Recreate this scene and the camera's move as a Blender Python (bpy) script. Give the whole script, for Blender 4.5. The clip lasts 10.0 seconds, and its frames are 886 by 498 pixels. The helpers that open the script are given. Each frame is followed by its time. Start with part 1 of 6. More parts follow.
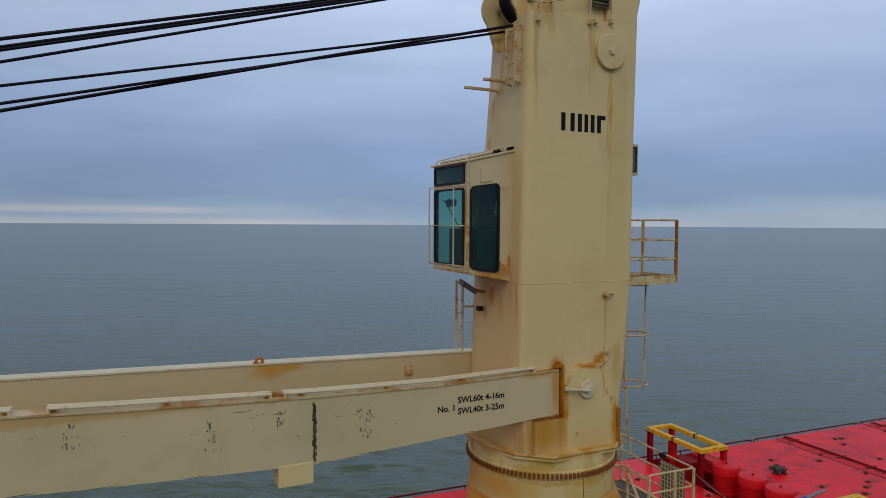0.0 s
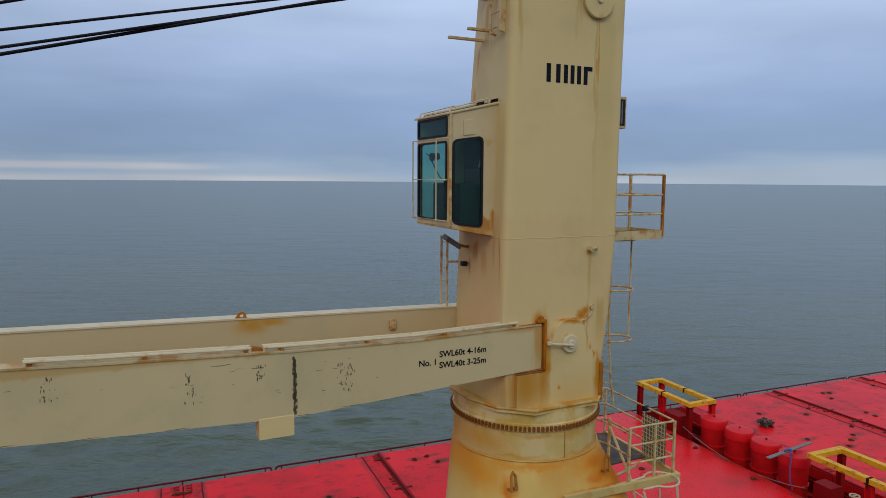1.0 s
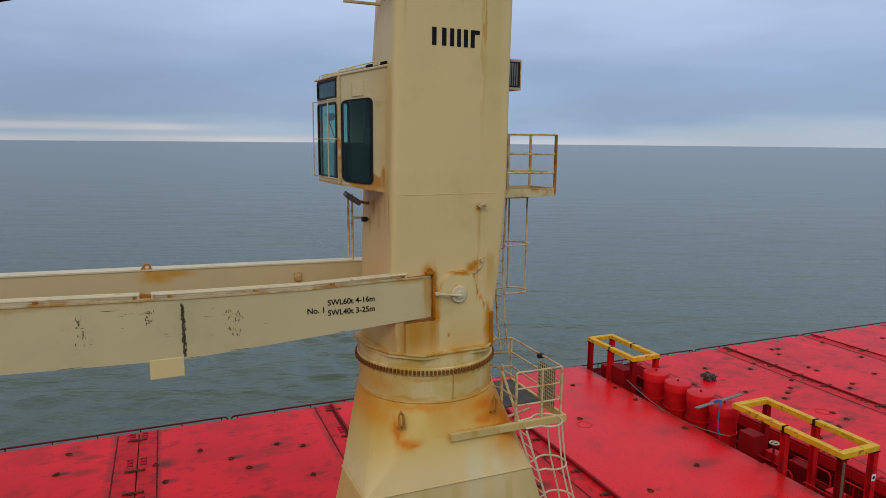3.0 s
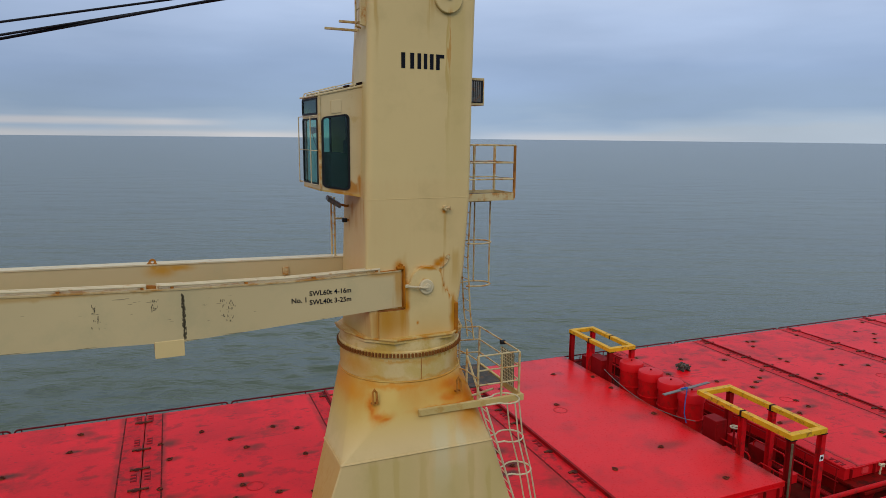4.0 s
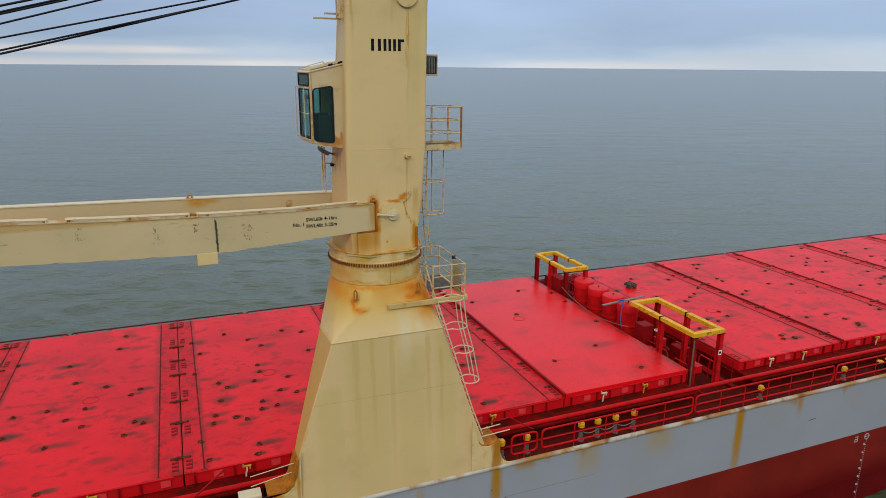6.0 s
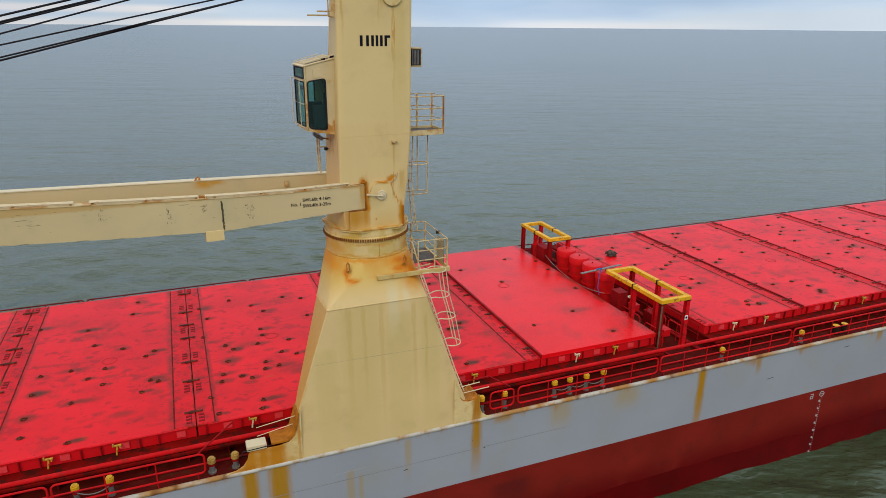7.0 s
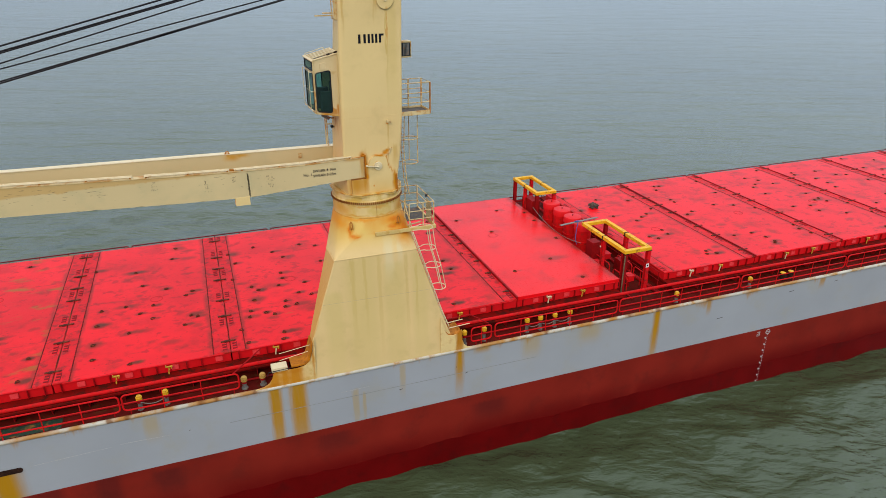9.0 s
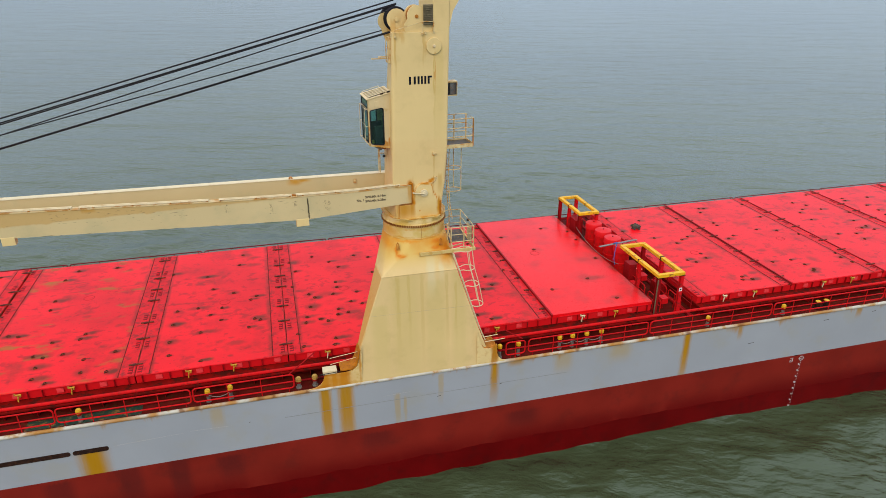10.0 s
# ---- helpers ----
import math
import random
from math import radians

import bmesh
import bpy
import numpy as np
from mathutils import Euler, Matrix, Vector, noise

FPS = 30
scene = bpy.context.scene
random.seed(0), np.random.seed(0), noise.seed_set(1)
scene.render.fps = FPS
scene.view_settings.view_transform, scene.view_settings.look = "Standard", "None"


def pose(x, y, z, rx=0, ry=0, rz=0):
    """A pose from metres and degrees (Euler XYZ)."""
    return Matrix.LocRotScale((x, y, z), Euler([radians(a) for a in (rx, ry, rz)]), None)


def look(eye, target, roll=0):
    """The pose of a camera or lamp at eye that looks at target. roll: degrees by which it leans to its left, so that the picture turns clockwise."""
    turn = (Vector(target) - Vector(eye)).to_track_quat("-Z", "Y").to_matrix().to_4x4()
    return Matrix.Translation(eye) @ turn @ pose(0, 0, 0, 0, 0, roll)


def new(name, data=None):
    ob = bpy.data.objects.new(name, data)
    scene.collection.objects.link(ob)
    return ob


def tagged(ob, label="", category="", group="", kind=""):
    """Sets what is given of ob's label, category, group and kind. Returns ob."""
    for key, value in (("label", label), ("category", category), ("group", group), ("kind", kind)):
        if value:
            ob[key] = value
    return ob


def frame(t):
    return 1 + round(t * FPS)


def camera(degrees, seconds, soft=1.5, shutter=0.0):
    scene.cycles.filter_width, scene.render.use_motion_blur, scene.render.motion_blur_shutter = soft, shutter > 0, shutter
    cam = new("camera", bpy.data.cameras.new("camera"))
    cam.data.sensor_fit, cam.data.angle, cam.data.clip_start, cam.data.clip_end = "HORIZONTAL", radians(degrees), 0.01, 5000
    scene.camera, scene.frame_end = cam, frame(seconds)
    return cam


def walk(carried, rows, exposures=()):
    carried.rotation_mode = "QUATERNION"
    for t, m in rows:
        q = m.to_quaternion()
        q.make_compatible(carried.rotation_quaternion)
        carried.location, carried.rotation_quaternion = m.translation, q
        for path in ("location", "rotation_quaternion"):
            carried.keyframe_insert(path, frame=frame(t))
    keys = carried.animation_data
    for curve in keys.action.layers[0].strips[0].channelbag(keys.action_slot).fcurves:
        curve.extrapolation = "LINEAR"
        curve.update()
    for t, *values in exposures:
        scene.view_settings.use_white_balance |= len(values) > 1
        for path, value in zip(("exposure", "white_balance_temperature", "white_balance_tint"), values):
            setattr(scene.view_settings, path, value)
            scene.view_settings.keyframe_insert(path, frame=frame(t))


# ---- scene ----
cam = camera(67.5, 10.0, soft=0.75)
PATH = [
    (0, (-0.591, -0.569, 19.060), (0.1754, 1.2764, 18.9806), 0.35),
    (0.5, (-0.499, -0.540, 18.999), (0.2683, 1.3023, 18.8603), 0.29),
    (1, (-0.254, -0.586, 19.011), (0.5114, 1.2505, 18.8022), 0.40),
    (1.5, (0.155, -0.814, 18.996), (0.9236, 1.0097, 18.7089), 0.58),
    (2, (0.710, -1.145, 18.959), (1.4769, 0.6732, 18.6358), 0.59),
    (2.5, (1.251, -1.530, 18.934), (2.0167, 0.2891, 18.6125), 0.48),
    (4, (1.464, -4.119, 19.350), (2.2128, -2.2951, 19.0141), 0.58),
    (4.5, (1.215, -5.455, 19.620), (1.9572, -3.6377, 19.2360), 0.50),
    (5, (1.040, -6.850, 19.910), (1.7749, -5.0427, 19.4707), 0.59),
    (5.5, (0.836, -8.251, 20.118), (1.5642, -6.4527, 19.6317), 0.52),
    (7, (0.435, -11.623, 21.544), (1.1454, -9.8677, 20.9007), 0.47),
    (7.5, (0.275, -12.692, 22.173), (0.9777, -10.9529, 21.4799), 0.41),
    (8, (0.200, -13.748, 22.793), (0.8958, -12.0266, 22.0490), 0.38),
    (8.5, (0.112, -14.925, 23.366), (0.7973, -13.2189, 22.5782), 0.18),
    (9, (0.067, -16.132, 24.153), (0.7028, -14.4222, 23.3322), 0.16),
    (9.5, (0.131, -17.314, 25.103), (0.6769, -15.5731, 24.2841), -0.13),
    (10, (0.284, -18.380, 26.148), (0.7497, -16.6166, 25.3277), -0.06),
]
walk(cam, [(t, look(eye, target, roll)) for t, eye, target, roll in PATH],
     [(0, -0.20, 6400, 10), (1.0, -0.05, 6490, 10), (2.0, 0.05, 6650, 10), (2.5, 0.08, 6730, 10), (4.0, 0.11, 6840, 10), (5.5, 0.32, 7030, 10), (7.5, 0.67, 7230, 10), (9.0, 0.91, 7280, 10), (10.0, 0.95, 7280, 10)])

# ---- light ----
world = bpy.data.worlds.new("overcast_sky")
scene.world = world
world.use_nodes = True


def build_sky(nt):
    """Overcast evening sky: grey-blue cloud deck, a darker bank low down and a pale slit over the horizon."""
    nt.nodes.clear()
    N, L = nt.nodes.new, nt.links.new
    tc = N("ShaderNodeTexCoord")
    sep = N("ShaderNodeSeparateXYZ")
    L(tc.outputs["Generated"], sep.inputs[0])
    # stretched cloud noise
    mp = N("ShaderNodeMapping")
    mp.inputs["Scale"].default_value = (2.2, 2.2, 16.0)
    L(tc.outputs["Generated"], mp.inputs[0])
    n1 = N("ShaderNodeTexNoise")
    n1.inputs["Scale"].default_value = 1.6
    n1.inputs["Detail"].default_value = 5.0
    n1.inputs["Roughness"].default_value = 0.45
    L(mp.outputs[0], n1.inputs["Vector"])
    # elevation, wobbled by the noise
    wob = N("ShaderNodeMath"); wob.operation = "MULTIPLY_ADD"
    L(n1.outputs["Fac"], wob.inputs[0]); wob.inputs[1].default_value = 0.10
    sub = N("ShaderNodeMath"); sub.operation = "SUBTRACT"
    L(sep.outputs["Z"], sub.inputs[0]); sub.inputs[1].default_value = 0.05
    L(sub.outputs[0], wob.inputs[2])
    ramp = N("ShaderNodeValToRGB")
    e = ramp.color_ramp.elements
    e[0].position, e[0].color = 0.0, (0.32, 0.39, 0.48, 1)
    e[1].position, e[1].color = 1.0, (0.56, 0.65, 0.82, 1)
    for pos, col in ((0.012, (0.30, 0.385, 0.50)), (0.04, (0.23, 0.325, 0.47)), (0.09, (0.245, 0.345, 0.53)), (0.17, (0.335, 0.44, 0.645)), (0.30, (0.475, 0.58, 0.78)), (0.55, (0.58, 0.68, 0.85))):
        k = e.new(pos)
        k.color = (*col, 1)
    L(wob.outputs[0], ramp.inputs[0])
    # pale slit of light just over the horizon, broken by the cloud
    mp2 = N("ShaderNodeMapping")
    mp2.inputs["Scale"].default_value = (2.6, 2.6, 70.0)
    L(tc.outputs["Generated"], mp2.inputs[0])
    n2 = N("ShaderNodeTexNoise")
    n2.inputs["Scale"].default_value = 1.1
    n2.inputs["Detail"].default_value = 3.0
    L(mp2.outputs[0], n2.inputs["Vector"])
    # bearing from the ship's beam, so that the two breaks in the cloud keep to their quarters
    az = N("ShaderNodeMath"); az.operation = "ARCTAN2"
    L(sep.outputs["X"], az.inputs[0]); L(sep.outputs["Y"], az.inputs[1])

    def bump(value, lo, rise, fall, hi):
        up = N("ShaderNodeMapRange"); up.interpolation_type = "SMOOTHSTEP"
        L(value, up.inputs["Value"]); up.inputs["From Min"].default_value, up.inputs["From Max"].default_value = lo, rise
        down = N("ShaderNodeMapRange"); down.interpolation_type = "SMOOTHSTEP"
        L(value, down.inputs["Value"]); down.inputs["From Min"].default_value, down.inputs["From Max"].default_value = hi, fall
        k = N("ShaderNodeMath"); k.operation = "MULTIPLY"
        L(up.outputs[0], k.inputs[0]); L(down.outputs[0], k.inputs[1])
        return k

    ragged = N("ShaderNodeMapRange")
    L(n2.outputs["Fac"], ragged.inputs["Value"])
    ragged.inputs["From Min"].default_value, ragged.inputs["From Max"].default_value = 0.32, 0.62
    ragged.inputs["To Min"].default_value = 0.35
    both = None
    # each break: bearing from, full, full, to; height over the horizon likewise; strength
    for side, lift, k in (((-1.3, -0.25, -0.02, 0.11), (0.0085, 0.0135, 0.016, 0.0235), 0.60),
                          ((-1.3, -0.3, 0.10, 0.42), (-0.03, -0.012, -0.002, 0.009), 0.55),
                          ((0.40, 0.52, 0.66, 0.86), (-0.03, -0.012, -0.001, 0.0105), 0.40)):
        a, b = bump(az.outputs[0], *side), bump(sep.outputs["Z"], *lift)
        p = N("ShaderNodeMath"); p.operation = "MULTIPLY"; L(a.outputs[0], p.inputs[0]); L(b.outputs[0], p.inputs[1])
        q = N("ShaderNodeMath"); q.operation = "MULTIPLY"; L(p.outputs[0], q.inputs[0]); q.inputs[1].default_value = k
        r = N("ShaderNodeMath"); r.operation = "MULTIPLY"; L(q.outputs[0], r.inputs[0]); L(ragged.outputs[0], r.inputs[1])
        if both is None:
            both = r
        else:
            m = N("ShaderNodeMath"); m.operation = "MAXIMUM"; L(both.outputs[0], m.inputs[0]); L(r.outputs[0], m.inputs[1])
            both = m
    mix = N("ShaderNodeMixRGB")
    mix.inputs[2].default_value = (0.58, 0.55, 0.55, 1)
    L(both.outputs[0], mix.inputs[0]); L(ramp.outputs[0], mix.inputs[1])
    bg = N("ShaderNodeBackground")
    bg.inputs["Strength"].default_value = 1.16
    mp3 = N("ShaderNodeMapping")
    mp3.inputs["Scale"].default_value = (1.6, 1.6, 5.5)
    L(tc.outputs["Generated"], mp3.inputs[0])
    n3 = N("ShaderNodeTexNoise")
    n3.inputs["Scale"].default_value = 1.7
    n3.inputs["Detail"].default_value = 6.0
    n3.inputs["Roughness"].default_value = 0.5
    L(mp3.outputs[0], n3.inputs["Vector"])
    puff = N("ShaderNodeMapRange")
    L(n3.outputs["Fac"], puff.inputs["Value"])
    puff.inputs["From Min"].default_value, puff.inputs["From Max"].default_value = 0.3, 0.7
    puff.inputs["To Min"].default_value, puff.inputs["To Max"].default_value = 0.93, 1.10
    vary = N("ShaderNodeVectorMath")
    vary.operation = "SCALE"
    aft = N("ShaderNodeMapRange"); aft.interpolation_type = "SMOOTHSTEP"
    L(az.outputs[0], aft.inputs["Value"])
    aft.inputs["From Min"].default_value, aft.inputs["From Max"].default_value = 0.35, -0.45
    aft.inputs["To Min"].default_value, aft.inputs["To Max"].default_value = 1.0, 0.80
    shade = N("ShaderNodeMath"); shade.operation = "MULTIPLY"
    L(puff.outputs[0], shade.inputs[0]); L(aft.outputs[0], shade.inputs[1])
    L(mix.outputs[0], vary.inputs[0]); L(shade.outputs[0], vary.inputs["Scale"])
    L(vary.outputs[0], bg.inputs[0])
    out = N("ShaderNodeOutputWorld")
    L(bg.outputs[0], out.inputs[0])


build_sky(world.node_tree)
sun = new("sun", bpy.data.lights.new("sun", "SUN"))
sun.data.energy, sun.data.angle, sun.data.color = 0.8, radians(25), (1.0, 0.88, 0.72)
sun.matrix_world = look((-40, -60, 70), (6, 12, 8))

# ---- materials ----
def material(name, rgb, rough=0.5, metal=0.0, spread=0.12, stain=None, scale=0.6, bump=0.02, fine=14.0, amount=0.5, edge=(0.5, 0.7), gloss=0.2):
    """Paint or metal: base colour, soft large-scale fading, stains of a second colour and fine relief."""
    m = bpy.data.materials.new(name)
    m.use_nodes = True
    nt = m.node_tree
    N, L = nt.nodes.new, nt.links.new
    b = nt.nodes["Principled BSDF"]
    b.inputs["Roughness"].default_value, b.inputs["Metallic"].default_value = rough, metal
    b.inputs["Specular IOR Level"].default_value = gloss
    tc = N("ShaderNodeTexCoord")
    big = N("ShaderNodeTexNoise"); big.inputs["Scale"].default_value = scale; big.inputs["Detail"].default_value = 4
    small = N("ShaderNodeTexNoise"); small.inputs["Scale"].default_value = fine; small.inputs["Detail"].default_value = 6
    for n in (big, small):
        L(tc.outputs["Object"], n.inputs["Vector"])
    ramp = N("ShaderNodeValToRGB")
    e = ramp.color_ramp.elements
    e[0].position, e[1].position = 0.3, 0.7
    e[0].color = (*[c * (1 - spread) for c in rgb], 1)
    e[1].color = (*[min(1, c * (1 + spread)) for c in rgb], 1)
    L(big.outputs["Fac"], ramp.inputs[0])
    last = ramp.outputs[0]
    if stain:
        mid = N("ShaderNodeTexNoise"); mid.inputs["Scale"].default_value = scale * 2.3; mid.inputs["Detail"].default_value = 9; mid.inputs["Roughness"].default_value = 0.62
        L(tc.outputs["Object"], mid.inputs["Vector"])
        k = N("ShaderNodeMath"); k.operation = "MULTIPLY_ADD"
        L(mid.outputs["Fac"], k.inputs[0]); k.inputs[1].default_value = 1.0
        k.inputs[2].default_value = 0.22
        r2 = N("ShaderNodeMapRange"); r2.interpolation_type = "SMOOTHSTEP"
        L(k.outputs[0], r2.inputs["Value"])
        r2.inputs["From Min"].default_value, r2.inputs["From Max"].default_value = edge[0] + 0.22, edge[1] + 0.22
        r2.inputs["To Max"].default_value = amount
        mx = N("ShaderNodeMixRGB"); mx.inputs[2].default_value = (*stain, 1)
        L(r2.outputs[0], mx.inputs[0]); L(last, mx.inputs[1])
        last = mx.outputs[0]
    L(last, b.inputs["Base Color"])
    rr = N("ShaderNodeMapRange")
    L(small.outputs["Fac"], rr.inputs["Value"])
    rr.inputs["To Min"].default_value, rr.inputs["To Max"].default_value = max(0.03, rough - 0.12), min(1, rough + 0.12)
    L(rr.outputs[0], b.inputs["Roughness"])
    if bump:
        bp = N("ShaderNodeBump"); bp.inputs["Strength"].default_value = 0.35; bp.inputs["Distance"].default_value = bump
        L(small.outputs["Fac"], bp.inputs["Height"]); L(bp.outputs[0], b.inputs["Normal"])
    m["last"] = last.node.name
    return m


RUST = (0.42, 0.15, 0.012)
CREAM = (0.658, 0.492, 0.224)


def streaks(m, marks, rgb=RUST, along="X", strength=0.8, lean=0.0, beyond=None):
    """Runs of rust down an upright face: each mark is (place along, top z, half width, length); beyond (y at z 0, lean) keeps them behind a plane."""
    nt = m.node_tree
    N, L = nt.nodes.new, nt.links.new
    b = nt.nodes["Principled BSDF"]
    tc = N("ShaderNodeTexCoord")
    sep = N("ShaderNodeSeparateXYZ"); L(tc.outputs["Object"], sep.inputs[0])
    mp = N("ShaderNodeMapping"); mp.inputs["Scale"].default_value = (5, 5, 0.6); L(tc.outputs["Object"], mp.inputs[0])
    nz = N("ShaderNodeTexNoise"); nz.inputs["Scale"].default_value = 2.2; nz.inputs["Detail"].default_value = 5; L(mp.outputs[0], nz.inputs["Vector"])
    wob = N("ShaderNodeMath"); wob.operation = "MULTIPLY_ADD"; L(nz.outputs["Fac"], wob.inputs[0]); wob.inputs[1].default_value = 0.22; L(sep.outputs[along], wob.inputs[2])
    zw = N("ShaderNodeMath"); zw.operation = "MULTIPLY_ADD"; L(nz.outputs["Fac"], zw.inputs[0]); zw.inputs[1].default_value = -0.3; L(sep.outputs["Z"], zw.inputs[2])
    if lean:
        tip = N("ShaderNodeMath"); tip.operation = "MULTIPLY_ADD"; L(sep.outputs["Z"], tip.inputs[0]); tip.inputs[1].default_value = -lean; L(wob.outputs[0], tip.inputs[2])
        wob = tip
    total = None
    for place, top, half, length in marks:
        d = N("ShaderNodeMath"); d.operation = "SUBTRACT"; L(wob.outputs[0], d.inputs[0]); d.inputs[1].default_value = place + 0.11
        a = N("ShaderNodeMath"); a.operation = "ABSOLUTE"; L(d.outputs[0], a.inputs[0])
        s = N("ShaderNodeMapRange"); s.interpolation_type = "SMOOTHSTEP"; L(a.outputs[0], s.inputs["Value"]); s.inputs["From Min"].default_value, s.inputs["From Max"].default_value = half * 1.5, half * 0.45
        z = N("ShaderNodeMapRange"); z.interpolation_type = "SMOOTHSTEP"; L(sep.outputs["Z"], z.inputs["Value"]); z.inputs["From Min"].default_value, z.inputs["From Max"].default_value = top - length, top - length * 0.25
        c = N("ShaderNodeMapRange"); c.interpolation_type = "SMOOTHSTEP"; L(zw.outputs[0], c.inputs["Value"]); c.inputs["From Min"].default_value, c.inputs["From Max"].default_value = top + 0.02, top - min(0.25, length * 0.2)
        p = N("ShaderNodeMath"); p.operation = "MULTIPLY"; L(s.outputs[0], p.inputs[0]); L(z.outputs[0], p.inputs[1])
        q = N("ShaderNodeMath"); q.operation = "MULTIPLY"; L(p.outputs[0], q.inputs[0]); L(c.outputs[0], q.inputs[1])
        if total is None:
            total = q
        else:
            t = N("ShaderNodeMath"); t.operation = "MAXIMUM"; L(total.outputs[0], t.inputs[0]); L(q.outputs[0], t.inputs[1]); total = t
    grain = N("ShaderNodeMapRange"); L(nz.outputs["Fac"], grain.inputs["Value"]); grain.inputs["From Min"].default_value, grain.inputs["From Max"].default_value = 0.2, 0.75; grain.inputs["To Min"].default_value = 0.9
    g = N("ShaderNodeMath"); g.operation = "MULTIPLY"; L(total.outputs[0], g.inputs[0]); L(grain.outputs[0], g.inputs[1])
    k = N("ShaderNodeMath"); k.operation = "MULTIPLY"; L(g.outputs[0], k.inputs[0]); k.inputs[1].default_value = strength
    if beyond is not None:
        edge = N("ShaderNodeMath"); edge.operation = "MULTIPLY_ADD"; L(sep.outputs["Z"], edge.inputs[0]); edge.inputs[1].default_value = -beyond[1]; L(sep.outputs["Y"], edge.inputs[2])
        far = N("ShaderNodeMath"); far.operation = "GREATER_THAN"; L(edge.outputs[0], far.inputs[0]); far.inputs[1].default_value = beyond[0]
        both = N("ShaderNodeMath"); both.operation = "MULTIPLY"; L(far.outputs[0], both.inputs[0]); L(k.outputs[0], both.inputs[1])
        k = both
    mx = N("ShaderNodeMixRGB"); mx.inputs[2].default_value = (*rgb, 1); L(k.outputs[0], mx.inputs[0])
    L(nt.nodes["Principled BSDF"].inputs["Base Color"].links[0].from_socket, mx.inputs[1])
    L(mx.outputs[0], b.inputs["Base Color"])
    return m


def wash(m, z0, z1, rgb, strength=0.7, scale=1.5, cut=(0.35, 0.65)):
    """A cloudy wash of rust that strengthens from z0 to z1 with ragged runs."""
    nt = m.node_tree
    N, L = nt.nodes.new, nt.links.new
    tc = N("ShaderNodeTexCoord")
    sep = N("ShaderNodeSeparateXYZ"); L(tc.outputs["Object"], sep.inputs[0])
    mp = N("ShaderNodeMapping"); mp.inputs["Scale"].default_value = (1, 1, 0.4); L(tc.outputs["Object"], mp.inputs[0])
    nz = N("ShaderNodeTexNoise"); nz.inputs["Scale"].default_value = scale; nz.inputs["Detail"].default_value = 7; L(mp.outputs[0], nz.inputs["Vector"])
    a = N("ShaderNodeMapRange"); a.interpolation_type = "SMOOTHSTEP"; L(sep.outputs["Z"], a.inputs["Value"]); a.inputs["From Min"].default_value, a.inputs["From Max"].default_value = z0, z1
    c = N("ShaderNodeMapRange"); c.interpolation_type = "SMOOTHSTEP"; L(nz.outputs["Fac"], c.inputs["Value"]); c.inputs["From Min"].default_value, c.inputs["From Max"].default_value = cut
    k = N("ShaderNodeMath"); k.operation = "MULTIPLY"; L(a.outputs[0], k.inputs[0]); L(c.outputs[0], k.inputs[1])
    q = N("ShaderNodeMath"); q.operation = "MULTIPLY"; L(k.outputs[0], q.inputs[0]); q.inputs[1].default_value = strength
    mx = N("ShaderNodeMixRGB"); mx.inputs[2].default_value = (*rgb, 1); L(q.outputs[0], mx.inputs[0])
    b = nt.nodes["Principled BSDF"]
    L(b.inputs["Base Color"].links[0].from_socket, mx.inputs[1]); L(mx.outputs[0], b.inputs["Base Color"])
    return m


def drips(m, top, length, rgb, density=0.5, scale=1.0, strength=0.8):
    """Short uneven rust runs hanging from a level edge at height top."""
    nt = m.node_tree
    N, L = nt.nodes.new, nt.links.new
    b = nt.nodes["Principled BSDF"]
    tc = N("ShaderNodeTexCoord")
    sep = N("ShaderNodeSeparateXYZ"); L(tc.outputs["Object"], sep.inputs[0])
    reach = N("ShaderNodeTexNoise"); reach.noise_dimensions = "1D"; reach.inputs["Scale"].default_value = scale; reach.inputs["Detail"].default_value = 5; reach.inputs["Roughness"].default_value = 0.7
    L(sep.outputs["X"], reach.inputs["W"])
    how = N("ShaderNodeMapRange"); L(reach.outputs["Fac"], how.inputs["Value"]); how.inputs["From Min"].default_value, how.inputs["From Max"].default_value = 1 - density, 0.95
    how.inputs["To Max"].default_value = length
    down = N("ShaderNodeMath"); down.operation = "SUBTRACT"; down.inputs[0].default_value = top; L(sep.outputs["Z"], down.inputs[1])
    left = N("ShaderNodeMath"); left.operation = "SUBTRACT"; L(how.outputs[0], left.inputs[0]); L(down.outputs[0], left.inputs[1])
    fade = N("ShaderNodeMapRange"); fade.interpolation_type = "SMOOTHSTEP"; L(left.outputs[0], fade.inputs["Value"]); fade.inputs["From Min"].default_value, fade.inputs["From Max"].default_value = 0.0, length * 0.45
    fade.inputs["To Max"].default_value = strength
    mx = N("ShaderNodeMixRGB"); mx.inputs[2].default_value = (*rgb, 1); L(fade.outputs[0], mx.inputs[0])
    L(b.inputs["Base Color"].links[0].from_socket, mx.inputs[1]); L(mx.outputs[0], b.inputs["Base Color"])
    return m


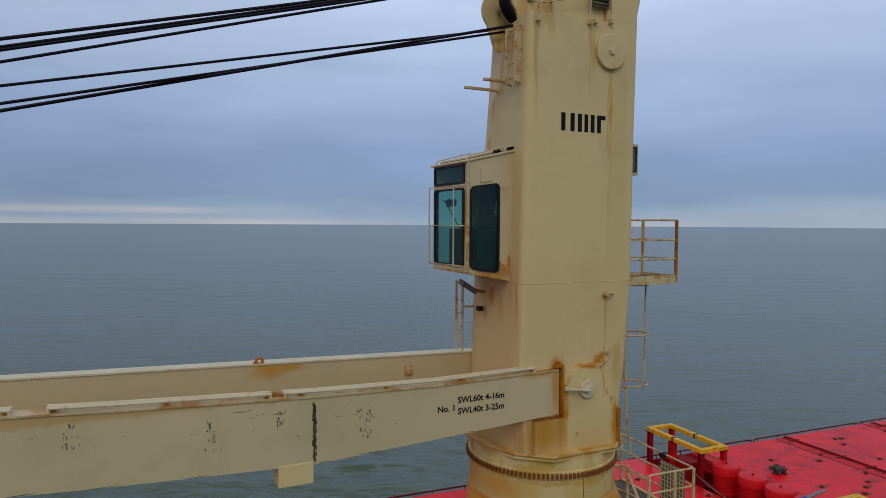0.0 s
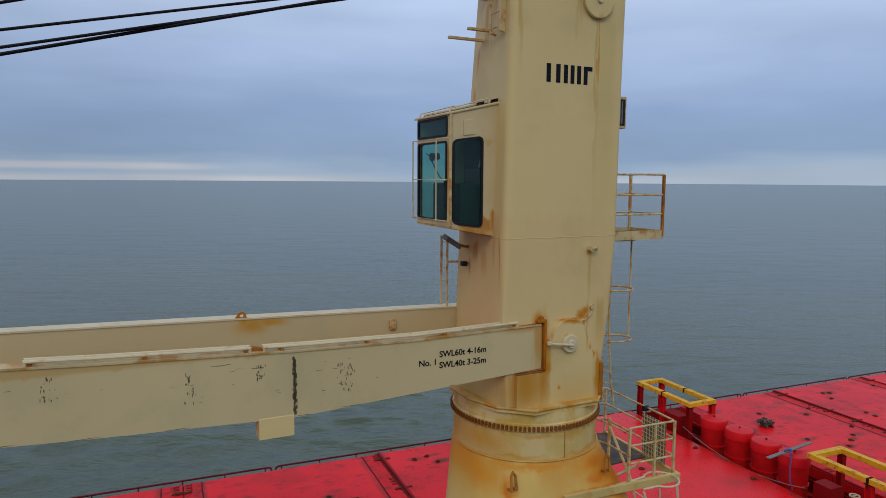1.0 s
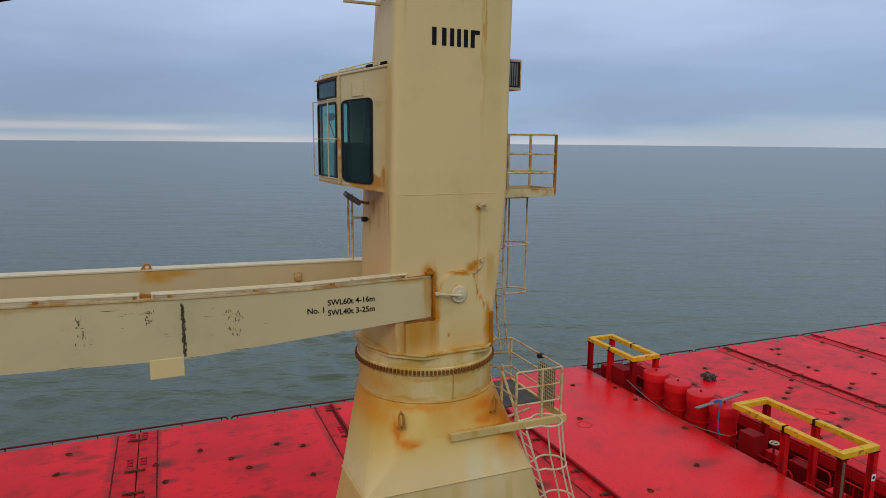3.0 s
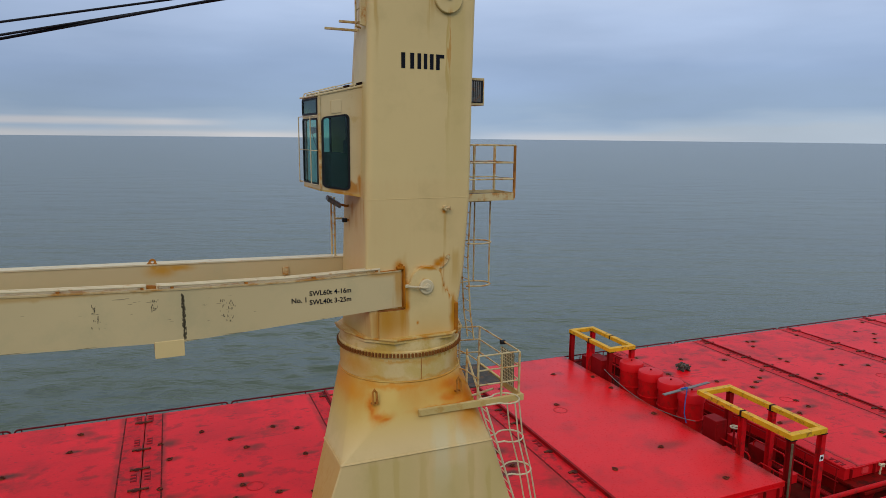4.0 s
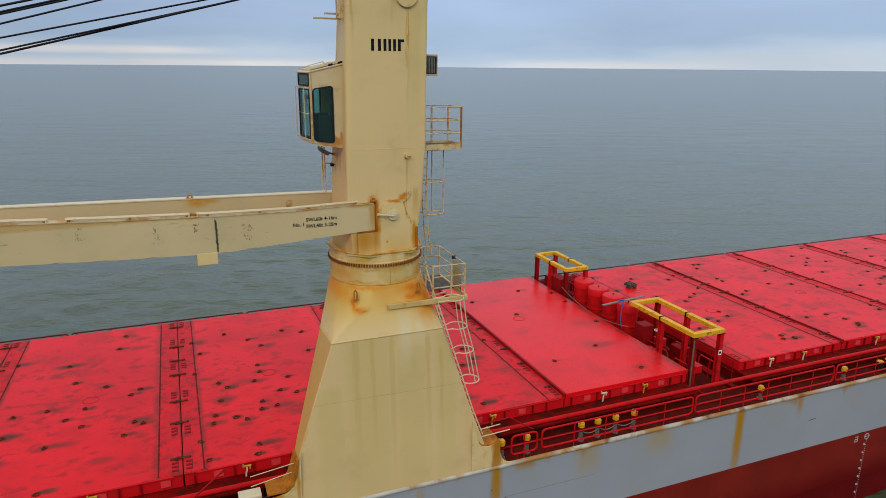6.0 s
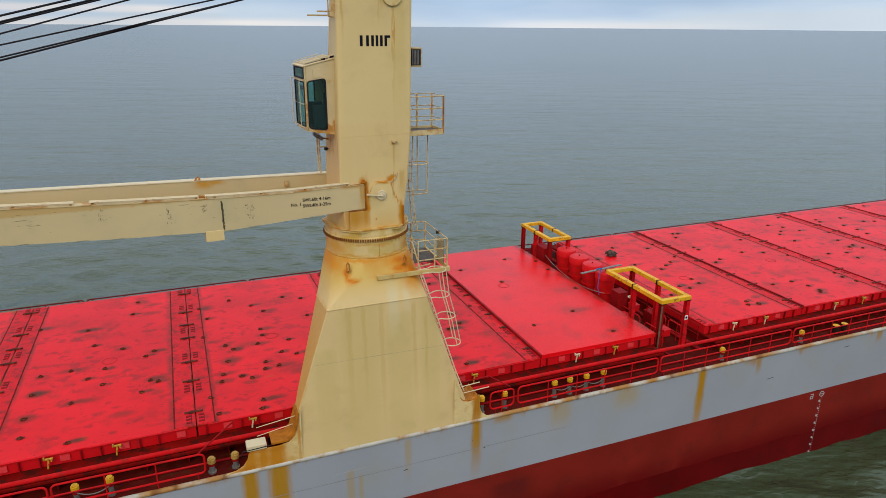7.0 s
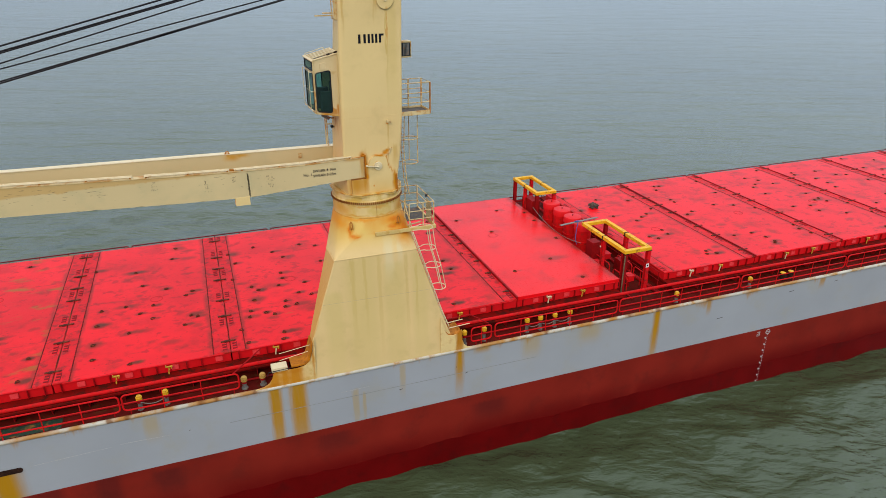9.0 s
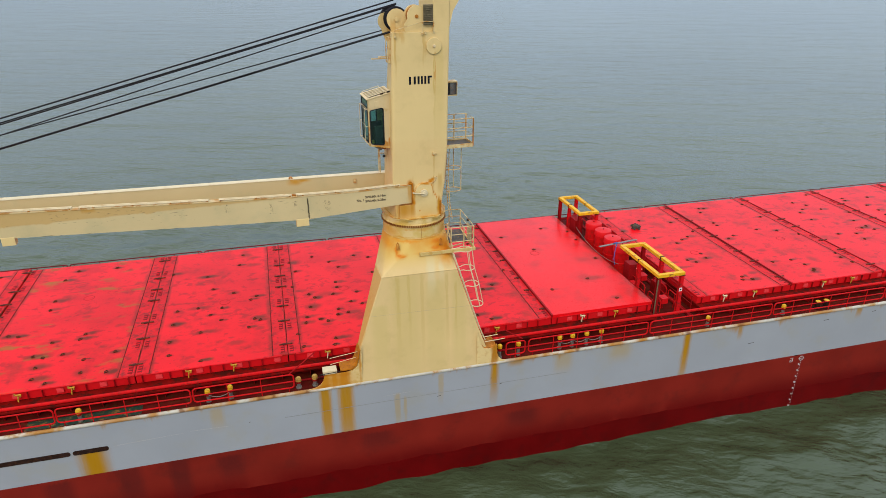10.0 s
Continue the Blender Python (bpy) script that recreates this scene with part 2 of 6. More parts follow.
def blotch(m, spots, rgb=(0.50, 0.17, 0.010), strength=0.95, ragged=0.16):
    """Ragged patches of rust on an upright face: each spot is (x, z, half width, half height)."""
    nt = m.node_tree
    N, L = nt.nodes.new, nt.links.new
    b = nt.nodes["Principled BSDF"]
    tc = N("ShaderNodeTexCoord")
    nz = N("ShaderNodeTexNoise"); nz.inputs["Scale"].default_value = 4.0; nz.inputs["Detail"].default_value = 6; L(tc.outputs["Object"], nz.inputs["Vector"])
    off = N("ShaderNodeVectorMath"); off.operation = "MULTIPLY_ADD"; L(nz.outputs["Color"], off.inputs[0]); off.inputs[1].default_value = (ragged,) * 3; L(tc.outputs["Object"], off.inputs[2])
    total = None
    for x, z, w, h in spots:
        s = N("ShaderNodeVectorMath"); s.operation = "SUBTRACT"; L(off.outputs[0], s.inputs[0]); s.inputs[1].default_value = (x + ragged / 2, 0, z + ragged / 2)
        k = N("ShaderNodeVectorMath"); k.operation = "MULTIPLY"; L(s.outputs[0], k.inputs[0]); k.inputs[1].default_value = (1 / w, 0, 1 / h)
        l = N("ShaderNodeVectorMath"); l.operation = "LENGTH"; L(k.outputs[0], l.inputs[0])
        r = N("ShaderNodeMapRange"); r.interpolation_type = "SMOOTHSTEP"; L(l.outputs["Value"], r.inputs["Value"]); r.inputs["From Min"].default_value, r.inputs["From Max"].default_value = 1.7, 0.1; r.inputs["To Max"].default_value = strength
        if total is None:
            total = r
        else:
            t = N("ShaderNodeMath"); t.operation = "MAXIMUM"; L(total.outputs[0], t.inputs[0]); L(r.outputs[0], t.inputs[1]); total = t
    mx = N("ShaderNodeMixRGB"); mx.inputs[2].default_value = (*rgb, 1); L(total.outputs[0], mx.inputs[0])
    L(b.inputs["Base Color"].links[0].from_socket, mx.inputs[1]); L(mx.outputs[0], b.inputs["Base Color"])
    return m


M = {}
M["red_rail"] = material("red_rail_paint", (0.52, 0.005, 0.007), 0.55, spread=0.15, stain=(0.10, 0.02, 0.012), scale=2.0, amount=0.6, gloss=0.1)
M["red"] = material("red_fitting_paint", (0.62, 0.006, 0.010), 0.5, spread=0.10, stain=(0.10, 0.028, 0.025), scale=0.22, amount=0.35, bump=0.004)
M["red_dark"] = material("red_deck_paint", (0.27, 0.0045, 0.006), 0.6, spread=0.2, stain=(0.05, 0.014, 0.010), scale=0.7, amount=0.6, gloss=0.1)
# deck red: stains, and the shade of the side passages darkened into the colour
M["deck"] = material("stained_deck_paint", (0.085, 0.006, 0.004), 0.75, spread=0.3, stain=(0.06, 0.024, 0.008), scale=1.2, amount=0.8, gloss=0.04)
M["red_worn"] = material("worn_red_paint", (0.60, 0.007, 0.012), 0.5, spread=0.14, stain=(0.13, 0.018, 0.014), scale=1.3, amount=0.75, edge=(0.47, 0.66), gloss=0.1)
M["black"] = material("dark_fitting", (0.022, 0.010, 0.007), 0.7, spread=0.4, stain=(0.12, 0.04, 0.01), scale=3, amount=0.4, gloss=0.08)
M["cream"] = material("cream_crane_paint", CREAM, 0.45, spread=0.07, stain=(0.42, 0.30, 0.12), scale=0.35, amount=0.4, bump=0.004)
M["cream_pale"] = material("pale_cream_paint", (0.60, 0.50, 0.31), 0.45, spread=0.06, stain=RUST, scale=2.0, amount=0.5, edge=(0.56, 0.7))
M["rust"] = material("rusty_steel", (0.38, 0.14, 0.02), 0.8, spread=0.3, stain=(0.13, 0.045, 0.012), scale=4, amount=0.7)
M["rail"] = material("worn_cream_rail", (0.55, 0.43, 0.22), 0.5, spread=0.1, stain=RUST, scale=2.5, amount=0.9, edge=(0.46, 0.64))
M["hull"] = material("grey_hull_paint", (0.288, 0.308, 0.332), 0.5, spread=0.06, stain=(0.30, 0.29, 0.24), scale=0.25, amount=0.4, bump=0.006)
M["hull_seam"] = material("hull_seam_paint", (0.21, 0.215, 0.215), 0.6, spread=0.15, stain=(0.30, 0.29, 0.26), scale=0.8, amount=0.8)
M["boot"] = material("red_antifouling", (0.185, 0.0135, 0.008), 0.65, spread=0.15, stain=(0.12, 0.012, 0.008), scale=0.35, amount=0.6, bump=0.006, gloss=0.08)
M["boot_wet"] = material("wet_antifouling", (0.105, 0.0015, 0.002), 0.4, spread=0.2, stain=(0.06, 0.003, 0.003), scale=0.5, amount=0.5, gloss=0.08)
M["gunwale"] = material("white_gunwale_paint", (0.46, 0.44, 0.37), 0.5, spread=0.2, stain=(0.36, 0.17, 0.03), scale=0.8, amount=0.9, edge=(0.45, 0.66))
M["scuff"] = material("scraped_paint", (0.13, 0.105, 0.06), 0.7, spread=0.3, scale=6)
M["flange"] = material("rusty_flange_paint", (0.54, 0.35, 0.11), 0.55, spread=0.15, stain=(0.46, 0.17, 0.01), scale=1.1, amount=0.9, edge=(0.44, 0.60))
M["gear"] = material("dark_gear_rust", (0.21, 0.07, 0.012), 0.75, spread=0.4, stain=(0.40, 0.16, 0.03), scale=5, amount=0.6)
M["rope"] = material("greased_wire_rope", (0.010, 0.010, 0.013), 0.5, spread=0.3, scale=5, gloss=0.12)
M["yellow"] = material("yellow_frame_paint", (0.68, 0.36, 0.015), 0.5, spread=0.12, stain=(0.20, 0.09, 0.02), scale=2.2, amount=0.85, edge=(0.52, 0.68))
M["cleat_yellow"] = material("chipped_yellow_paint", (0.52, 0.29, 0.03), 0.55, spread=0.15, stain=(0.22, 0.07, 0.015), scale=5.0, amount=0.85, edge=(0.46, 0.62))
M["ink"] = material("black_lettering", (0.008, 0.009, 0.014), 0.6, spread=0.1, gloss=0.08)
M["steel"] = material("grey_steel", (0.17, 0.17, 0.16), 0.5, metal=0.3, spread=0.2, stain=RUST, scale=4, amount=0.6)
M["green"] = material("green_deck_paint", (0.010, 0.034, 0.020), 0.6, spread=0.25, stain=RUST, scale=1.5, amount=0.5)
M["white"] = material("white_marking_paint", (0.7, 0.7, 0.68), 0.5, spread=0.08)
M["faded_white"] = material("faded_white_paint", (0.42, 0.41, 0.40), 0.6, spread=0.15, stain=(0.25, 0.18, 0.15), scale=3, amount=0.6)
M["ochre"] = material("ochre_cap_paint", (0.40, 0.23, 0.05), 0.6, spread=0.2, stain=(0.12, 0.06, 0.02), scale=5, amount=0.7)
M["orange"] = material("orange_rust", (0.40, 0.13, 0.006), 0.8, spread=0.25, stain=(0.20, 0.07, 0.012), scale=3, amount=0.7)
M["screen"] = material("olive_screen_mesh", (0.17, 0.155, 0.095), 0.6, spread=0.25, stain=RUST, scale=3, amount=0.5)
M["grating"] = material("dark_grating", (0.06, 0.055, 0.045), 0.6, spread=0.3, stain=RUST, scale=4, amount=0.4)
M["rubber"] = material("black_rubber", (0.012, 0.013, 0.015), 0.6, spread=0.2)
M["red_pale"] = material("faded_red_paint", (0.72, 0.045, 0.05), 0.55, spread=0.1, stain=(0.40, 0.01, 0.012), scale=3, amount=0.5)
M["socket"] = material("worn_socket_steel", (0.085, 0.016, 0.012), 0.7, spread=0.4, stain=(0.26, 0.12, 0.03), scale=7, amount=0.7, gloss=0.1)
# joint grime; also colours the strips that imitate shadow beside raised edges
M["seam"] = material("grimy_joint_paint", (0.19, 0.008, 0.007), 0.7, spread=0.35, stain=(0.035, 0.010, 0.008), scale=1.6, amount=0.8, edge=(0.45, 0.6), gloss=0.08)
M["red_far"] = material("dull_red_rail_paint", (0.14, 0.006, 0.010), 0.6, spread=0.25, stain=(0.04, 0.01, 0.01), scale=1.0, amount=0.6, gloss=0.1)
M["ring"] = drips(wash(material("slewing_ring_paint", CREAM, 0.5, spread=0.08, stain=(0.52, 0.32, 0.05), scale=0.9, amount=0.8, edge=(0.42, 0.62)), 14.5, 14.2, (0.50, 0.26, 0.03), 0.7, 1.6, (0.3, 0.6)), 14.68, 0.35, (0.50, 0.22, 0.015), density=0.62, scale=1.4, strength=0.85)
M["beam"] = material("ochre_cream_paint", (0.56, 0.40, 0.15), 0.5, spread=0.1, stain=(0.47, 0.24, 0.04), scale=1.5, amount=0.6, edge=(0.48, 0.64))
# coaming red with stains, its base lowered for the shade under the covers
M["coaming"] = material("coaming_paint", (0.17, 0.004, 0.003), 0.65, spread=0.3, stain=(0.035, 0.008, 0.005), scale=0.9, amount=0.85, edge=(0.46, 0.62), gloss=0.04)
M["stencil"] = material("dark_red_stencil", (0.20, 0.004, 0.006), 0.6, spread=0.3, stain=(0.06, 0.01, 0.008), scale=3, amount=0.6, gloss=0.1)
M["cream_seam"] = material("shallow_weld_paint", (0.40, 0.32, 0.18), 0.5, spread=0.15, scale=1.0)
M["flange_edge"] = material("rust_edged_flange_paint", (0.56, 0.42, 0.21), 0.55, spread=0.12, stain=(0.40, 0.17, 0.02), scale=0.9, amount=0.85, edge=(0.47, 0.62))
M["blue"] = material("blue_rope", (0.02, 0.09, 0.30), 0.7, spread=0.2)


def water():
    m = bpy.data.materials.new("sea_water")
    m.use_nodes = True
    nt = m.node_tree
    N, L = nt.nodes.new, nt.links.new
    b = nt.nodes["Principled BSDF"]
    b.inputs["Roughness"].default_value, b.inputs["IOR"].default_value = 0.24, 1.333
    b.inputs["Specular IOR Level"].default_value = 0.89
    b.inputs["Specular Tint"].default_value = (0.97, 1.0, 0.945, 1)
    tc = N("ShaderNodeTexCoord")
    rot = N("ShaderNodeMapping"); rot.inputs["Rotation"].default_value = (0, 0, radians(20)); L(tc.outputs["Object"], rot.inputs[0])
    heights = []
    for size, detail, weight in (((0.045, 0.10, 1), 4, 1.6), ((0.19, 0.40, 1), 6, 0.36), ((0.9, 1.8, 1), 6, 0.20)):
        mp = N("ShaderNodeMapping"); mp.inputs["Scale"].default_value = size; L(rot.outputs[0], mp.inputs[0])
        nz = N("ShaderNodeTexNoise"); nz.inputs["Scale"].default_value = 1.0; nz.inputs["Detail"].default_value = detail; L(mp.outputs[0], nz.inputs["Vector"])
        w = N("ShaderNodeMath"); w.operation = "MULTIPLY"; L(nz.outputs["Fac"], w.inputs[0]); w.inputs[1].default_value = weight
        heights.append(w)
    a = N("ShaderNodeMath"); L(heights[0].outputs[0], a.inputs[0]); L(heights[1].outputs[0], a.inputs[1])
    c = N("ShaderNodeMath"); L(a.outputs[0], c.inputs[0]); L(heights[2].outputs[0], c.inputs[1])
    bp = N("ShaderNodeBump"); bp.inputs["Strength"].default_value = 0.56; bp.inputs["Distance"].default_value = 1.4
    L(c.outputs[0], bp.inputs["Height"]); L(bp.outputs[0], b.inputs["Normal"])
    sc = N("ShaderNodeTexNoise"); sc.inputs["Scale"].default_value = 0.012; sc.inputs["Detail"].default_value = 3; L(tc.outputs["Object"], sc.inputs["Vector"])
    ramp = N("ShaderNodeValToRGB"); e = ramp.color_ramp.elements
    e[0].position, e[0].color = 0.35, (0.038, 0.057, 0.026, 1)
    e[1].position, e[1].color = 0.65, (0.049, 0.069, 0.032, 1)
    L(sc.outputs["Fac"], ramp.inputs[0]); L(ramp.outputs[0], b.inputs["Base Color"])
    return m


M["water"] = water()

# ---- shapes ----
def part(name, bm, mat, parent=None, label="", smooth=False, m=None):
    """Links a bmesh as one mesh object under a thing or a part."""
    me = bpy.data.meshes.new(name)
    bmesh.ops.recalc_face_normals(bm, faces=bm.faces[:])
    bm.to_mesh(me)
    bm.free()
    if smooth:
        me.shade_smooth()
        me.set_sharp_from_angle(angle=radians(35))
    me.materials.append(M[mat] if isinstance(mat, str) else mat)
    ob = new(name, me)
    if parent:
        ob.parent = parent
    if m is not None:
        ob.matrix_basis = m
    if label:
        ob["label"] = label
    return ob


def again(ob, parent, m):
    """Another object on the same mesh."""
    o = new(ob.name.split(".")[0], ob.data)
    o.parent = parent
    o.matrix_basis = m
    return o


def thing(name, m, label, category, group="", kind=""):
    ob = new(name)
    ob.empty_display_size = 0.2
    ob.matrix_basis = m
    return tagged(ob, label, category, group, kind)


def B():
    return bmesh.new()


def box(bm, x0, x1, y0, y1, z0, z1, bevel=0.0):
    v = [bm.verts.new(p) for p in ((x0, y0, z0), (x1, y0, z0), (x1, y1, z0), (x0, y1, z0), (x0, y0, z1), (x1, y0, z1), (x1, y1, z1), (x0, y1, z1))]
    fs = [bm.faces.new([v[i] for i in f]) for f in ((0, 3, 2, 1), (4, 5, 6, 7), (0, 1, 5, 4), (1, 2, 6, 5), (2, 3, 7, 6), (3, 0, 4, 7))]
    if bevel:
        es = list({e for f in fs for e in f.edges})
        bmesh.ops.bevel(bm, geom=es, offset=bevel, segments=2, affect="EDGES", profile=0.5)
    return bm


def loft(bm, rings, cap=True, closed=True):
    vs = [[bm.verts.new(p) for p in r] for r in rings]
    n = len(vs[0])
    for a, b in zip(vs, vs[1:]):
        for i in range(n if closed else n - 1):
            j = (i + 1) % n
            bm.faces.new((a[i], a[j], b[j], b[i]))
    if cap and closed:
        bm.faces.new(vs[0][::-1])
        bm.faces.new(vs[-1])
    return bm


def pipe(bm, pts, r, n=8, cap=True):
    """A round bar or pipe along a polyline."""
    pts = [Vector(p) for p in pts]
    rings = []
    side = None
    for i, p in enumerate(pts):
        a = (p - pts[i - 1]).normalized() if i else (pts[1] - p).normalized()
        b = (pts[i + 1] - p).normalized() if i < len(pts) - 1 else a
        d = (a + b).normalized() if (a + b).length > 1e-6 else a
        if side is None:
            side = d.cross(Vector((0, 0, 1)) if abs(d.z) < 0.9 else Vector((1, 0, 0))).normalized()
        side = (side - d * side.dot(d)).normalized()
        up = d.cross(side)
        k = 1 / max(0.5, d.dot(a))
        rings.append([p + (side * math.cos(2 * math.pi * j / n) + up * math.sin(2 * math.pi * j / n)) * r * (k if 0 < i < len(pts) - 1 else 1) for j in range(n)])
    return loft(bm, rings, cap)


def disc(bm, c, axis, r, h, n=32, bevel=0.0):
    """A short cylinder: its middle c, its axis, radius and thickness; bevel rounds both rims."""
    a = Vector(axis).normalized()
    c = Vector(c)
    s = a.cross(Vector((0, 0, 1)) if abs(a.z) < 0.9 else Vector((1, 0, 0))).normalized()
    t = a.cross(s)
    prof = [(-h / 2, r - bevel), (-h / 2 + bevel, r), (h / 2 - bevel, r), (h / 2, r - bevel)] if bevel else [(-h / 2, r), (h / 2, r)]
    return loft(bm, [[c + a * z + (s * math.cos(2 * math.pi * j / n) + t * math.sin(2 * math.pi * j / n)) * q for j in range(n)] for z, q in prof])


def prism(bm, poly, y0, y1):
    """An upright plate: outline in x and z, between two y."""
    return loft(bm, [[(x, y0, z) for x, z in poly], [(x, y1, z) for x, z in poly]])


def arc(cx, cy, r, a0, a1, n):
    return [(cx + r * math.cos(radians(a0 + (a1 - a0) * i / n)), cy + r * math.sin(radians(a0 + (a1 - a0) * i / n))) for i in range(n + 1)]


def rounded(x0, x1, y0, y1, r, n=5):
    """Rounded rectangle outline; r may be four radii from the corner x1 y1 anticlockwise."""
    r = r if isinstance(r, (tuple, list)) else (r,) * 4
    return arc(x1 - r[0], y1 - r[0], r[0], 0, 90, n) + arc(x0 + r[1], y1 - r[1], r[1], 90, 180, n) + arc(x0 + r[2], y0 + r[2], r[2], 180, 270, n) + arc(x1 - r[3], y0 + r[3], r[3], 270, 360, n)


def lettering(text, size, parent, m, mat="ink", name="lettering", label=""):
    cu = bpy.data.curves.new(name, "FONT")
    cu.body, cu.size, cu.extrude, cu.offset = text, size, 0.0015, 0.003
    tmp = bpy.data.objects.new(name, cu)
    scene.collection.objects.link(tmp)
    me = bpy.data.meshes.new_from_object(tmp.evaluated_get(bpy.context.evaluated_depsgraph_get()))
    bpy.data.objects.remove(tmp)
    me.materials.clear()
    me.materials.append(M[mat])
    ob = new(name, me)
    ob.parent = parent
    ob.matrix_basis = m
    if label:
        ob["label"] = label
    return ob

# ---- sea and hull ----
HULL_Y, FAR_Y = 9.0, 27.0
DECK = 6.55
HATCH = 7.63


def sea():
    bm = B()
    rings = [0.1, 4, 7] + list(np.arange(9, 60, 0.7)) + [66, 90, 150, 400, 1000, 2200, 4880]
    n = 400

    def swell(x, y, r):
        calm = min(1.0, max(0.0, (60 - r) / 20))
        return calm * (0.30 * noise.noise((x * 0.16, y * 0.25, 4.0)) + 0.20 * noise.noise((x * 0.55, y * 0.7, 9.0)))

    around = [(math.cos(2 * math.pi * j / n), math.sin(2 * math.pi * j / n)) for j in range(n)]
    loft(bm, [[(8 + r * c, 18 + r * d, swell(8 + r * c, 18 + r * d, r)) for c, d in around] for r in rings], cap=False)
    tagged(part("water", bm, "water", smooth=True), "grey-green choppy open sea under cloud", "sea", kind="structure")


sea()
X0, X1 = -70.0, 85.0


def hull():
    h = thing("hull", pose(0, 0, 0), "grey ship hull with red antifouling below, rust runs and white gunwale", "ship hull", kind="structure")
    runs = [(10.3, 6.9, 0.22, 3.6), (11.5, 6.6, 0.4, 0.5), (21.75, 6.6, 0.24, 4.6), (25.2, 6.6, 0.16, 1.2), (33.5, 6.6, 0.2, 0.9), (-9.25, 5.15, 0.62, 5.5), (-15, 6.6, 0.5, 2.0)]
    plating = streaks(M["hull"], runs, rgb=(0.34, 0.165, 0.006), strength=0.8)
    streaks(plating, [(5.10, 5.6, 0.14, 3.0), (5.5, 5.3, 0.07, 2.2), (7.4, 6.4, 0.14, 2.2), (-3.6, 6.4, 0.3, 1.6), (14.2, 6.5, 0.5, 1.6), (17.6, 6.5, 0.6, 1.4)], rgb=(0.36, 0.24, 0.06), strength=0.5)
    streaks(plating, [(1.52, 7.2, 0.26, 7.0), (2.52, 7.4, 0.36, 7.5), (10.3, 6.9, 0.10, 2.4), (21.75, 6.6, 0.12, 3.6), (-9.25, 5.15, 0.35, 4.5)], rgb=(0.37, 0.175, 0.003), strength=1.0)
    drips(plating, 6.52, 1.1, (0.34, 0.17, 0.03), density=0.52, scale=0.55, strength=0.75)
    bm = B()
    box(bm, X0, X1, HULL_Y, FAR_Y, 3.80, 6.50)
    part("topside_plating", bm, plating, h)
    wash(M["boot"], 2.7, 1.2, (0.11, 0.002, 0.002), 0.95, 0.5, (0.10, 0.55))
    bm = B()
    box(bm, X0, X1, HULL_Y, FAR_Y, 1.25, 3.797)
    part("boot_topping", bm, streaks(M["boot"], [(-7.9, 3.75, 0.5, 3.4), (-5.7, 3.8, 0.45, 4.0), (-3.3, 3.5, 0.6, 2.0), (-11.0, 3.6, 0.6, 3.0), (4.0, 3.4, 0.8, 1.6), (12.0, 3.2, 0.9, 1.5)], rgb=(0.05, 0.008, 0.008), strength=0.5), h, "dull red antifouling band")
    # ragged upper edge of the wet band, 3 mm proud of the plating
    bm = B()
    xs = np.linspace(X0, X1, 400)
    top = [1.32 + 0.22 * noise.noise((x * 0.35, 3.1, 0)) + 0.10 * noise.noise((x * 1.3, 8.1, 0)) for x in xs]
    loft(bm, [[(x, HULL_Y, -0.6), (x, HULL_Y - 0.012, -0.6), (x, HULL_Y - 0.012, z), (x, HULL_Y, z)] for x, z in zip(xs, top)])
    part("wet_band", bm, "boot_wet", h, "dark wet red band at the waterline")
    bm = B()
    box(bm, X0, X1, HULL_Y + 0.01, FAR_Y - 0.01, -4.0, 1.247)
    part("bottom_plating", bm, "boot_wet", h)
    bm = B()
    pipe(bm, [(X0, HULL_Y + 0.02, 6.60), (X1, HULL_Y + 0.02, 6.60)], 0.092, 12)
    blotch(M["gunwale"], [(11.9, 6.6, 0.9, 0.4), (14.6, 6.6, 0.35, 0.4), (17.2, 6.6, 0.5, 0.4), (20.6, 6.6, 0.7, 0.4), (25.4, 6.6, 0.9, 0.4), (30.6, 6.6, 1.2, 0.4), (-1.2, 6.6, 0.6, 0.4), (-4.6, 6.6, 0.5, 0.4), (-7.8, 6.6, 0.8, 0.4), (0.4, 6.6, 0.5, 0.4), (-2.9, 6.6, 0.35, 0.4), (-6.3, 6.6, 0.3, 0.4), (-11.0, 6.6, 0.6, 0.4), (13.1, 6.6, 0.3, 0.4), (18.8, 6.6, 0.35, 0.4), (22.6, 6.6, 0.5, 0.4), (28.2, 6.6, 0.6, 0.4)], rgb=(0.34, 0.14, 0.014), strength=0.9, ragged=0.5)
    blotch(M["gunwale"], [(-1.5, 6.6, 0.16, 0.3), (-0.9, 6.6, 0.12, 0.3), (-4.4, 6.6, 0.14, 0.3), (-5.1, 6.6, 0.10, 0.3), (0.7, 6.6, 0.16, 0.3), (15.0, 6.6, 0.12, 0.3), (19.9, 6.6, 0.2, 0.3), (21.7, 6.6, 0.14, 0.3), (25.1, 6.6, 0.2, 0.3)], rgb=(0.16, 0.05, 0.006), strength=0.8, ragged=0.4)
    part("gunwale", bm, "gunwale", h, "white rounded gunwale with rust", smooth=True)
    bm = B()
    pipe(bm, [(X0, FAR_Y - 0.02, 6.57), (X1, FAR_Y - 0.02, 6.57)], 0.10, 10)
    part("gunwale", bm, "red_dark", h, "dark red far gunwale", smooth=True)
    # plating colour carries the shade behind the rails as well as dirt
    bm = B()
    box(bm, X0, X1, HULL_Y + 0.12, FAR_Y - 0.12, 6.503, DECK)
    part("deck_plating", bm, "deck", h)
    bm = B()
    box(bm, -11.8, -6.9, 9.3, 10.2, DECK, DECK + 0.004)
    part("green_deck_patch", bm, "green", h, "green painted strip of deck")
    # weld seam and scratches on the topside
    bm = B()
